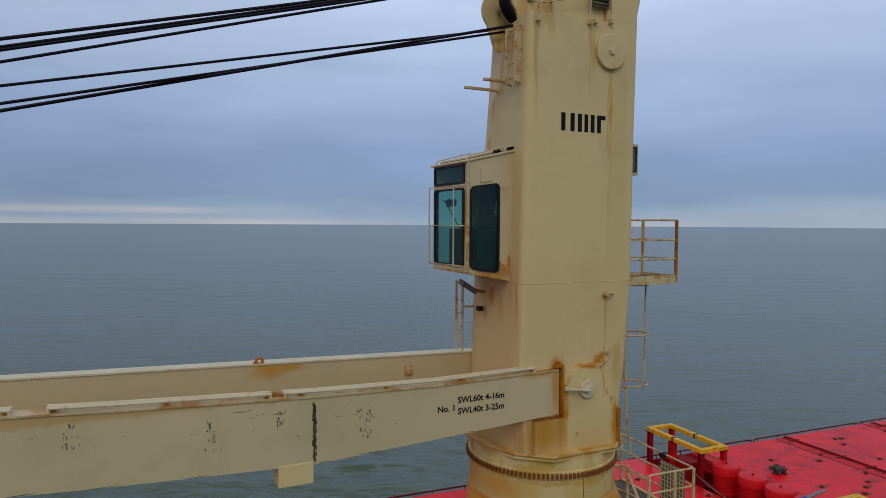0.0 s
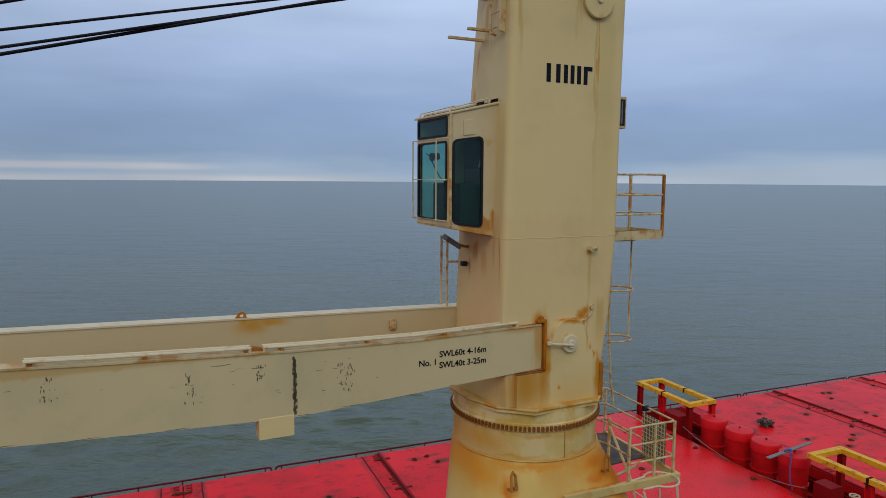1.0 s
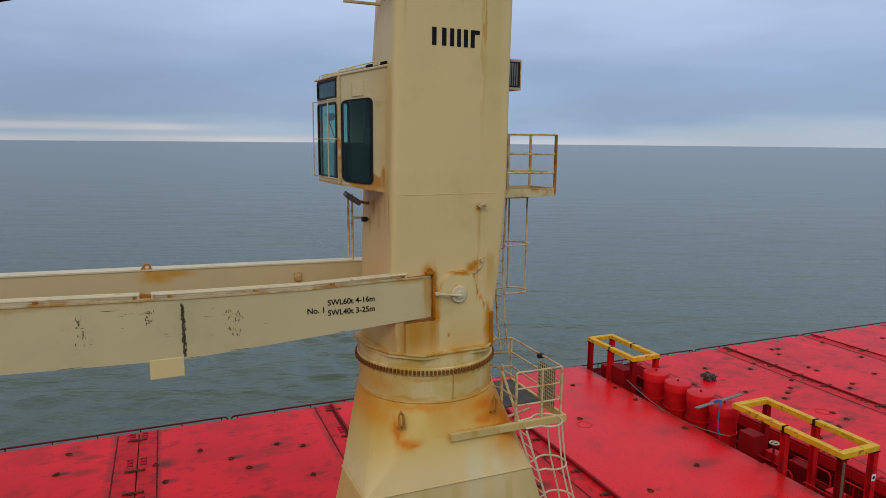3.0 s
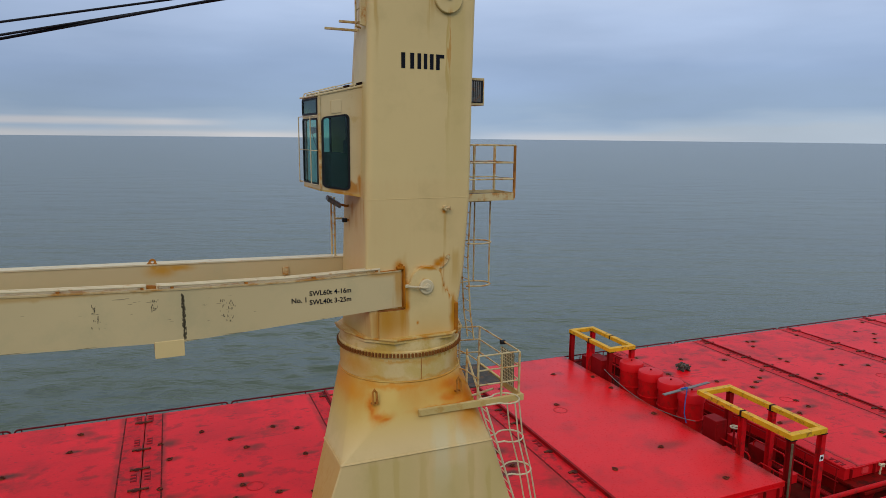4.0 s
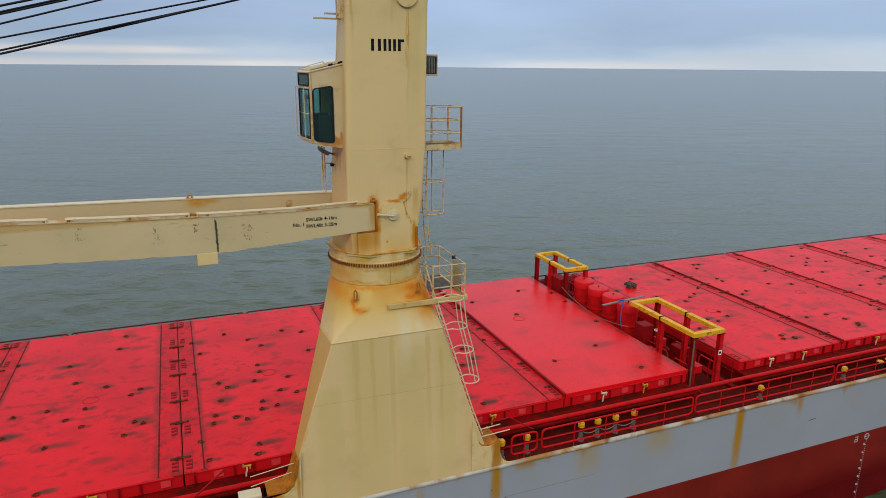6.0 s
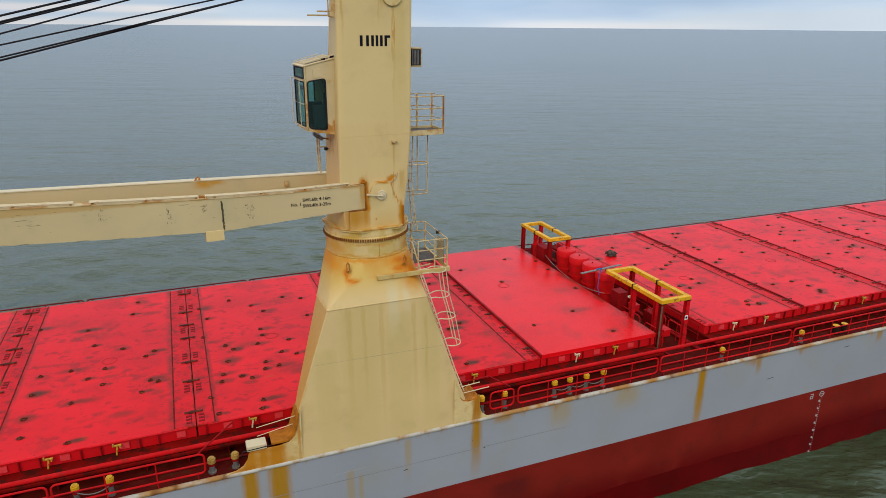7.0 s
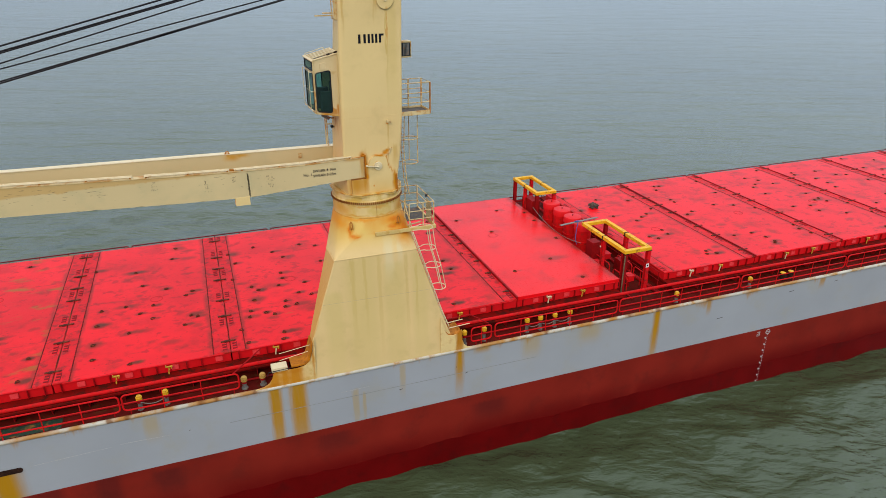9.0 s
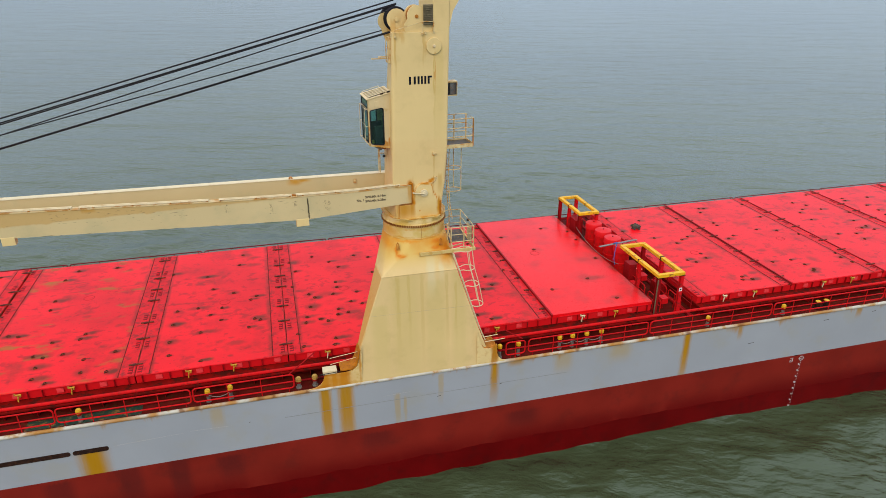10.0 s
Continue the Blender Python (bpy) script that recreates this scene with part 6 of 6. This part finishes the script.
def lower_platform():
    p = thing("slewing_platform", pose(-0.03, 0.22, -0.09), "railed steel platform with grating beside the slewing ring", "platform")
    z = 13.08
    out = [(7.95, 10.28), (9.25, 10.36), (9.28, 11.84), (8.1, 11.93), (8.0, 11.2)]
    # the floor's shadow is included in the grating's dark colour
    bm = B()
    loft(bm, [[(x, y, h) for x, y in out] for h in (z, z + 0.03)])
    part("grating", bm, "grating", p, "floor grating darkened for its shade")
    bm = B()
    box(bm, 6.55, 9.33, 9.36, 9.44, z - 0.1, z + 0.06, 0.006)
    box(bm, 7.9, 9.33, 9.44, 9.58, z - 0.02, z + 0.0)
    part("edge_beam", bm, "beam", p)
    bm = B()
    box(bm, 9.27, 9.33, 9.44, 11.84, z - 0.1, z + 0.06, 0.006)
    part("edge_beam", bm, "beam", p)
    posts = [(8.14, 9.52), (8.78, 9.52), (9.27, 9.52), (9.27, 11.84), (8.70, 11.93), (8.12, 11.6), (7.98, 10.6), (8.12, 10.15)]
    for x, y in posts:
        bm = B()
        box(bm, x - 0.022, x + 0.022, y - 0.022, y + 0.022, z - 0.05, z + 1.12)
        part("post", bm, "rail", p)
    for h in (0.38, 0.75, 1.12):
        bm = B()
        pipe(bm, [(8.14, 9.52, z + h), (9.22, 9.52, z + h), (9.27, 9.57, z + h), (9.27, 11.8, z + h), (9.23, 11.85, z + h), (8.70, 11.93, z + h), (8.12, 11.6, z + h)], 0.020, 6)
        part("rail", bm, "rail", p)
    bm = B()
    pipe(bm, [(8.14, 9.52, z + 1.0), (8.12, 10.15, z + 1.0), (7.98, 10.6, z + 1.0), (8.12, 11.6, z + 1.05)], 0.018, 6)
    pipe(bm, [(8.14, 9.52, z + 0.55), (8.12, 10.15, z + 0.55), (7.98, 10.6, z + 0.55)], 0.018, 6)
    part("rail", bm, "rail", p)
    # screen on the outer side
    bm = B()
    box(bm, 9.226, 9.236, 9.72, 10.44, z + 0.10, z + 0.99, 0.003)
    screen = part("screen", bm, "screen", p, "dull olive mesh screen")
    bm = B()
    for y in np.arange(9.76, 10.43, 0.09):
        box(bm, 9.212, 9.224, y - 0.006, y + 0.006, z + 0.10, z + 0.99)
    for h in np.arange(0.14, 0.98, 0.09):
        box(bm, 9.200, 9.211, 9.72, 10.44, z + h - 0.006, z + h + 0.006)
    part("mesh_wire", bm, "cream_pale", screen, "pale crossed mesh wires")["kind"] = "stuff"
    bm = B()
    disc(bm, (9.25, 10.40, z + 1.10), (1, 0, 0), 0.06, 0.12, 14)
    part("lamp", bm, "rubber", p)
    bm = B()
    pipe(bm, [(8.12, 10.15, z + 0.95), (8.25, 9.56, z + 0.0)], 0.03, 6)
    part("brace", bm, "rail", p)
    # brace under the floor
    bm = B()
    pipe(bm, [(8.0, 9.85, z - 0.02), (8.9, 10.2, z - 0.05)], 0.03, 6)
    part("brace", bm, "rail", p)
    return p


lower_platform()


def pedestal_ladder():
    # caged ladder down the sloping side of the trunk
    edge = lambda z: float(np.interp(z, [7.85, 8.9, 12.3, 13.0], [9.78, 9.38, 8.28, 8.05])) + 0.06
    zs = [7.9, 8.9, 12.3, 13.0]
    st = [[(edge(z), y, z) for z in zs] for y in (9.26, 9.64)]
    rungs = [((edge(z), 9.26, z), (edge(z), 9.64, z)) for z in np.arange(8.1, 13.0, 0.28)]
    hoops, straps = [], []
    ctr = lambda z: float(np.interp(z, [10.0, 11.15, 12.05, 13.05], [9.37, 9.13, 8.88, 8.74]))
    loop = lambda z, a: (ctr(z) + 0.34 * math.cos(radians(a)), 9.5 + 0.34 * math.sin(radians(a)), z)
    levels = (13.05, 12.05, 11.15, 10.0)
    for z in levels:
        hoops.append([(edge(z), 9.28, z)] + [loop(z, a) for a in range(-140, 141, 20)] + [(edge(z), 9.66, z)])
    for a in (-75, -10, 60):
        straps.append([loop(z, a) for z in levels])
    ladder("pedestal_ladder", st, rungs, "cream caged ladder down the crane pedestal", m=pose(0, 0, 0), mat="cream_pale", r=0.024, hoops=hoops, straps=straps)


pedestal_ladder()

# ---- things along the ship's side ----
def side_rail(a, b, y=9.16, z0=6.85, z1=7.6):
    """A bent-pipe rail section with uprights and a middle rail."""
    t = thing("handrail", pose(a, y, DECK), "red bent-pipe handrail section on the deck edge", "handrail", "deck edge rails")
    w, h0, h1, r = b - a, z0 - DECK, z1 - DECK, 0.16
    pts = [(x, 0, z) for x, z in rounded(0, w, h0, h1, r, 4)]
    bm = B()
    pipe(bm, pts + pts[:1], 0.036, 8, cap=False)
    part("frame", bm, "red_rail", t, smooth=True)
    n = max(2, round(w / 1.4))
    for i in range(1, n):
        bm = B()
        pipe(bm, [(w * i / n, 0, h0 - 0.28), (w * i / n, 0, h1)], 0.022, 6)
        part("upright", bm, "red_rail", t)
    bm = B()
    pipe(bm, [(0.02, 0, (h0 + h1) / 2 - 0.02), (w - 0.02, 0, (h0 + h1) / 2 - 0.02)], 0.022, 6)
    part("middle_rail", bm, "red_rail", t)
    for x in (0.25, w - 0.25):
        bm = B()
        pipe(bm, [(x, 0, 0), (x, 0, h0 + 0.05)], 0.026, 6)
        part("foot", bm, "red_dark", t)


for a, b in ((-40, -32.5), (-32.4, -25), (-24.9, -17.5), (-17.4, -10.4), (-10.3, -4.62), (-4.5, 0.1), (10.95, 12.0), (12.2, 19.2), (19.35, 27.2), (27.35, 35.2), (35.35, 43.2), (43.35, 51), (51.2, 59), (59.2, 67)):
    side_rail(a, b)


def far_rail():
    for k in range(12):
        t = thing("handrail", pose(-38.6 + 8.4 * k, 25.75, 6.40), "dark red handrail along the far deck edge", "handrail", "far deck edge rails")
        bm = B()
        pts = [(x, 0, z) for x, z in rounded(0.05, 8.30, 0.5, 1.02, 0.14, 4)]
        pipe(bm, pts + pts[:1], 0.036, 6, cap=False)
        part("frame", bm, "red_far", t)
        bm = B()
        pipe(bm, [(0.08, 0, 0.76), (8.27, 0, 0.76)], 0.024, 5)
        part("middle_rail", bm, "red_far", t)
        for i in range(6):
            bm = B()
            pipe(bm, [(0.3 + 1.55 * i, 0, 0.2), (0.3 + 1.55 * i, 0, 1.02)], 0.026, 5)
            part("upright", bm, "red_far", t)


far_rail()


def vent_pipe(x, z, cap="yellow", size=1.0):
    t = thing("vent_pipe", pose(x, 9.5, DECK), "grey air pipe with a yellow cap on the deck edge" if cap == "yellow" else "grey air pipe with a worn cap on the deck edge", "air pipe", "air pipes")
    h = z - DECK
    bm = B()
    disc(bm, (0, 0, h * 0.3), (0, 0, 1), 0.085 * size, h * 0.6, 14)
    disc(bm, (0, 0, 0.03), (0, 0, 1), 0.13 * size, 0.06, 14)
    part("pipe", bm, "steel", t, smooth=True)
    bm = B()
    disc(bm, (0, 0, h * 0.66), (0, 0, 1), 0.105 * size, h * 0.16, 14)
    part("flange", bm, "red_dark", t, smooth=True)
    bm = B()
    disc(bm, (0, 0, h * 0.84 + 0.06), (0, 0, 1), 0.128 * size, 0.18, 18, 0.02)
    disc(bm, (0, 0, h * 0.84 + 0.17), (0, 0, 1), 0.10 * size, 0.04, 18, 0.012)
    part("cap", bm, cap, t, smooth=True)


for x, z in ((-3.91, 7.14), (-2.88, 7.18), (10.73, 7.25), (11.77, 7.25), (14.13, 7.27), (14.88, 7.27), (15.71, 7.27), (16.58, 7.29), (23.27, 7.08), (28.36, 7.10), (-9.5, 7.1), (-18.0, 7.1), (-21.0, 7.1), (45.0, 7.1)):
    vent_pipe(x, z)
for x in (0.32, 1.11):
    vent_pipe(x, 7.05, "ochre", 1.1)


def hoses():
    for a, b in ((14.13, 14.88), (14.88, 15.71), (15.71, 16.58), (-3.91, -2.88)):
        bm = B()
        pipe(bm, [(a + (b - a) * t, 9.42, 6.98 - 0.75 * t * (1 - t) * (b - a)) for t in np.linspace(0, 1, 9)], 0.017, 6)
        tagged(part("hose", bm, "steel", smooth=True), "slack grey hose hung between two air pipes", "hose", "hoses")


hoses()


def bitts(x):
    t = thing("mooring_bitts", pose(x, 9.6, DECK), "pair of dark mooring bitts with yellow tops", "mooring bitts")
    bm = B()
    box(bm, -0.5, 0.5, -0.2, 0.2, 0, 0.06, 0.01)
    part("base", bm, "black", t)
    for u in (-0.3, 0.3):
        bm = B()
        disc(bm, (u, 0, 0.24), (0, 0, 1), 0.13, 0.4, 18, 0.01)
        p = part("post", bm, "black", t, smooth=True)
        bm = B()
        disc(bm, (u, 0, 0.45), (0, 0, 1), 0.16, 0.06, 18, 0.02)
        part("cap", bm, "yellow", p, smooth=True)


bitts(31.2)
bitts(-29.0)


def cleat(x, bent, up):
    t = thing("hatch_cleat", pose(x, NEAR_Y - 0.06, 7.3), "yellow hook-shaped hatch cleat on the cover's side", "hatch cleat", "hatch cleats")
    stem = "cream_pale" if bent else "cleat_yellow"
    bm = B()
    loft(bm, [[(x + d, y, z) for d, y in ((-0.026, -0.05), (0.026, -0.05), (0.026, -0.015), (-0.026, -0.015))] for x, z in ((0.03, 0.22), (0.02, 0.10), (-0.015, -0.06), (-0.02, -0.22), (0.0, -0.34))])
    part("arm", bm, stem, t)
    bm = B()
    box(bm, -0.12, 0.17, -0.08, -0.005, 0.20, 0.252, 0.012)
    box(bm, -0.12, -0.07, -0.08, -0.005, 0.252, 0.305, 0.012)
    box(bm, 0.10, 0.15, -0.075, -0.01, 0.11, 0.20, 0.01)
    part("hook", bm, "cream_pale" if up else "cleat_yellow", t)
    bm = B()
    box(bm, -0.03, 0.11, -0.075, 0.0, -0.37, -0.325, 0.012)
    part("toe", bm, stem, t)


for i, x in enumerate((-18.5, -12.27, -10.02, -4.82, -2.71, 1.9, 11.0, 16.06, 18.11, 25.24, 27.31, 32.29, 34.41, 39.0, 41.4, 46.0, 48.2, 53.0)):
    cleat(x, x in (16.06, 25.24, 27.31, 32.29, 1.9), x in (16.06, 25.24))


def wing_clutter():
    # stays and small rails where the bulwark wings meet the hatch side
    for k, (pts, r, mat, nm, lb) in enumerate((
        ([(9.6, 9.3, 8.25), (10.9, 9.3, 8.3), (11.9, 9.3, 7.62)], 0.025, "red_dark", "stay_rail", "dark red sloping stay rail"),
        ([(9.7, 9.25, 8.1), (10.5, 9.25, 8.15)], 0.02, "cream_pale", "stay_rail", "pale short rail by the pedestal"),
        ([(9.8, 9.25, 7.8), (10.9, 9.25, 7.85)], 0.02, "cream_pale", "stay_rail", "pale short rail by the pedestal"),
        ([(1.9, 9.3, 7.75), (3.4, 9.3, 8.0)], 0.014, "cream_pale", "stay_rail", "pale short rail by the pedestal"),
        ([(1.9, 9.3, 8.1), (3.5, 9.3, 8.3)], 0.014, "cream_pale", "stay_rail", "pale short rail by the pedestal"),
        ([(-0.1, 9.2, 7.6), (1.2, 9.4, 8.5)], 0.03, "red_dark", "stay_rail", "dark red sloping stay rail"),
    )):
        bm = B()
        pipe(bm, pts, r, 7)
        tagged(part(nm, bm, mat), lb, "rail")
    t = thing("fairlead_box", pose(1.82, 9.15, 7.42), "pale cream box on the rusty bulwark", "deck box")
    bm = B()
    box(bm, -0.32, 0.36, -0.2, 0.25, 0, 0.20, 0.02)
    part("body", bm, "cream_pale", t)
    bm = B()
    pipe(bm, [(-0.55, -0.22, -0.1), (-0.45, -0.24, 0.08), (0.5, -0.24, 0.12)], 0.015, 6)
    part("handle", bm, "rubber", t)


wing_clutter()


# ---- cross deck between the two holds ----
def gantry_frame(x0, x1, y0, y1, posts, top):
    t = thing("gantry_frame", pose(x0, y0, DECK), "red steel post frame with a yellow top ring", "steel frame", "post frames")
    w, d, h = x1 - x0, y1 - y0, top - DECK
    for x, y in posts:
        bm = B()
        for a, b, c, e in ((-0.10, 0.10, -0.11, -0.088), (-0.10, 0.10, 0.088, 0.11), (-0.012, 0.012, -0.088, 0.088)):
            box(bm, x + a, x + b, y + c, y + e, 0, h - 0.2)
        part("post", bm, "red_dark" if (x == 0 and y in (0, 3.3)) or y == 4.2 else "red_worn", t)
        bm = B()
        box(bm, x - 0.14, x + 0.14, y - 0.14, y + 0.14, h - 0.22, h - 0.19, 0.004)
        part("cap_plate", bm, "black", t)
    if d > 4:
        bm = B()
        box(bm, w - 0.12, w + 0.06, -0.118, -0.111, 1.55, 1.78)
        plate = part("sign_plate", bm, "white", t, "small white plate with a dark disc")
        bm = B()
        disc(bm, (w - 0.03, -0.1185, 1.665), (0, 1, 0), 0.06, 0.006, 14)
        part("disc", bm, "black", plate)
    for q in ((-0.12, w + 0.12, -0.12, 0.12), (-0.12, w + 0.12, d - 0.12, d + 0.12), (-0.12, 0.12, 0.124, d - 0.124), (w - 0.12, w + 0.12, 0.124, d - 0.124)):
        bm = B()
        box(bm, q[0], q[1], q[2], q[3], h - 0.19, h, 0.012)
        part("top_beam", bm, "yellow", t, "worn yellow top beam")
    for x in (0, w):
        bm = B()
        box(bm, x - 0.126, x + 0.126, d * 0.5 - 0.05, d * 0.5 + 0.05, h - 0.196, h + 0.006, 0.006)
        part("band", bm, "black", t)


gantry_frame(20.85, 22.35, 11.2, 15.45, [(0, 0), (1.5, 0), (0, 2.1), (1.5, 2.1), (1.5, 4.2)], 9.32)
gantry_frame(20.85, 22.15, 21.5, 24.85, [(0, 0), (1.3, 0), (0, 1.7), (1.3, 3.3), (0, 3.3)], 9.25)


def mushroom_vent(x, y, top):
    t = thing("mushroom_vent", pose(x, y, DECK), "red drum-shaped deck ventilator with a flat domed cap", "ventilator", "drum ventilators")
    h = top - DECK
    bm = B()
    prof = [(0, 0.52), (0.35, 0.52), (0.36, 0.56), (0.42, 0.56), (0.43, 0.52), (0.95, 0.52), (0.96, 0.56), (1.02, 0.56), (1.03, 0.52), (h - 0.42, 0.52)]
    loft(bm, [[(r * math.cos(2 * math.pi * j / 32), r * math.sin(2 * math.pi * j / 32), z) for j in range(32)] for z, r in prof])
    part("drum", bm, "red_rail", t, smooth=True)
    bm = B()
    prof = [(h - 0.42, 0.52), (h - 0.42, 0.565), (h - 0.10, 0.565), (h - 0.05, 0.54), (h - 0.01, 0.35), (h, 0.05)]
    loft(bm, [[(r * math.cos(2 * math.pi * j / 32), r * math.sin(2 * math.pi * j / 32), z) for j in range(32)] for z, r in prof])
    part("cap", bm, "red", t, smooth=True)
    bm = B()
    disc(bm, (0, 0, h + 0.02), (0, 0, 1), 0.04, 0.08, 10)
    part("knob", bm, "red_dark", t)


for y in (20.85, 19.45, 18.1, 16.8):
    mushroom_vent(21.65, y, 8.72)


def cross_deck():
    # cabinets, pipes and small rails down in the gap
    for x0, x1, y0, y1, z1 in ((20.9, 21.5, 22.2, 23.3, 8.35), (21.2, 21.8, 14.9, 15.6, 8.15), (22.5, 23.1, 13.6, 14.4, 7.25), (21.3, 22.0, 23.6, 24.5, 7.9)):
        t = thing("deck_locker", pose(x0, y0, DECK), "dark red steel deck locker", "deck locker", "deck lockers")
        bm = B()
        box(bm, 0, x1 - x0, 0, y1 - y0, 0, z1 - DECK, 0.02)
        b = part("body", bm, "red_dark", t)
        bm = B()
        box(bm, 0.06, x1 - x0 - 0.06, -0.015, 0.0, 0.15, z1 - DECK - 0.12, 0.006)
        part("door", bm, "red_dark", b)
    for x, z, r in ((20.66, DECK + 0.07, 0.07), (21.2, DECK + 0.05, 0.05), (22.9, DECK + 0.08, 0.08), (23.1, DECK + 0.05, 0.05)):
        bm = B()
        pipe(bm, [(x, 10.6, z), (x, 25.3, z)], r, 8)
        tagged(part("deck_pipe", bm, "red_dark", smooth=True), "red pipe running across the ship between the holds", "deck pipe", "cross pipes")
    for x in (20.62, 23.2):
        t = thing("guard_rail", pose(x, 10.9, DECK), "low red guard rail in the cross-deck passage", "guard rail", "cross deck rails")
        for y in np.arange(0.2, 14, 1.3):
            bm = B()
            pipe(bm, [(0, y, 0), (0, y, 1.1)], 0.022, 6)
            part("post", bm, "red_dark", t)
        for h in (0.6, 1.1):
            bm = B()
            pipe(bm, [(0, 0.1, h), (0, 13.9, h)], 0.02, 6)
            part("rail", bm, "red_dark", t)
    # low bent-pipe frames and valve boxes between the posts
    for x, y0, y1, h in ((22.55, 11.2, 12.5, 0.95), (22.55, 12.7, 14.2, 0.95), (21.5, 11.6, 13.0, 0.75), (21.5, 13.4, 15.0, 0.85), (21.2, 22.3, 23.4, 1.2), (22.4, 22.0, 24.2, 1.1)):
        t = thing("pipe_frame", pose(x, y0, DECK), "low red bent-pipe guard frame on the cross deck", "guard frame", "pipe frames")
        w = y1 - y0
        bm = B()
        pipe(bm, [(0, 0, 0), (0, 0, h - 0.12), (0, 0.12, h), (0, w - 0.12, h), (0, w, h - 0.12), (0, w, 0)], 0.032, 7)
        part("frame", bm, "red_rail", t, smooth=True)
        bm = B()
        pipe(bm, [(0, 0.02, h * 0.5), (0, w - 0.02, h * 0.5)], 0.022, 6)
        part("middle_rail", bm, "red_rail", t)
        bm = B()
        pipe(bm, [(0, w / 2, 0), (0, w / 2, h)], 0.022, 6)
        part("upright", bm, "red_rail", t)
    for x, y, z in ((21.9, 12.0, 6.95), (22.0, 14.6, 7.2), (21.05, 14.1, 7.0), (22.3, 19.2, 7.6)):
        t = thing("valve_box", pose(x, y, DECK), "small red valve box on a post", "valve box", "valve boxes")
        bm = B()
        pipe(bm, [(0, 0, 0), (0, 0, z - DECK)], 0.06, 8)
        part("post", bm, "red_dark", t)
        bm = B()
        box(bm, -0.2, 0.2, -0.24, 0.24, z - DECK, z - DECK + 0.34, 0.03)
        part("box", bm, "red", t)
        bm = B()
        box(bm, -0.22, 0.22, -0.26, 0.26, z - DECK + 0.342, z - DECK + 0.372, 0.01)
        part("lid", bm, "red_worn", t)
    t = thing("hand_valve", pose(21.45, 14.2, DECK), "pale steel hand valve on a red stem", "valve")
    bm = B()
    pipe(bm, [(0, 0, 0), (0, 0, 1.62)], 0.04, 8)
    part("stem", bm, "red_dark", t)
    bm = B()
    pipe(bm, [(0.15 * math.cos(a), 0.15 * math.sin(a), 1.64) for a in np.linspace(0, 2 * math.pi, 17)], 0.03, 6)
    pipe(bm, [(-0.15, 0, 1.64), (0.15, 0, 1.64)], 0.025, 6)
    part("handwheel", bm, "cream_pale", t, smooth=True)
    bm = B()
    pipe(bm, [(20.72, 11.02, DECK), (20.72, 11.02, 9.05)], 0.036, 10)
    tagged(part("steel_pole", bm, "scuff", smooth=True), "dark weathered steel pole strapped to a frame post", "pole")
    # loose cable, plank and blue rope
    bm = B()
    p0, p1 = Vector((20.72, 21.7, 8.1)), Vector((20.8, 15.6, 7.95))
    pipe(bm, [p0.lerp(p1, t) - Vector((0, 0, 0.9 * 4 * t * (1 - t) * 0.5)) for t in np.linspace(0, 1, 15)], 0.018, 6)
    tagged(part("slack_cable", bm, "steel", smooth=True), "grey slack cable hung between the frames", "cable")
    bm = B()
    box(bm, -1.0, 2.1, -0.08, 0.08, -0.02, 0.02, 0.005)
    tagged(part("plank", bm, "steel", m=pose(20.75, 16.6, 8.9, 0, 2, 12)), "weathered grey plank lying on a ventilator", "plank")
    bm = B()
    pipe(bm, [(21.05, 16.5, 9.0), (21.0, 16.4, 8.93), (20.9, 16.35, 8.5), (20.85, 16.3, 8.0), (20.9, 16.2, 7.6)], 0.022, 7)
    pipe(bm, [(20.9, 16.65, 8.93), (21.05, 16.55, 9.0), (21.2, 16.6, 8.95)], 0.035, 7)
    tagged(part("blue_rope", bm, "blue", smooth=True), "blue rope tied round a plank", "rope")
    # rag-like heap on the forward hatch
    rnd = random.Random(8)
    bm = B()
    for i in range(34):
        a = rnd.uniform(0, 6.3)
        c = Vector((25.3 + rnd.uniform(-0.2, 0.2), 21.3 + rnd.uniform(-0.18, 0.18), HATCH + 0.045 + 0.0075 * i))
        pts = [c + Vector((0.18 * t * math.cos(a), 0.18 * t * math.sin(a), 0.05 * math.sin(3 * t + i))) for t in np.linspace(-1, 1, 6)]
        pipe(bm, pts, 0.045, 6)
    tagged(part("rope_heap", bm, "grating", smooth=True), "dark heap of old rope on a hatch cover", "rope heap")


cross_deck()
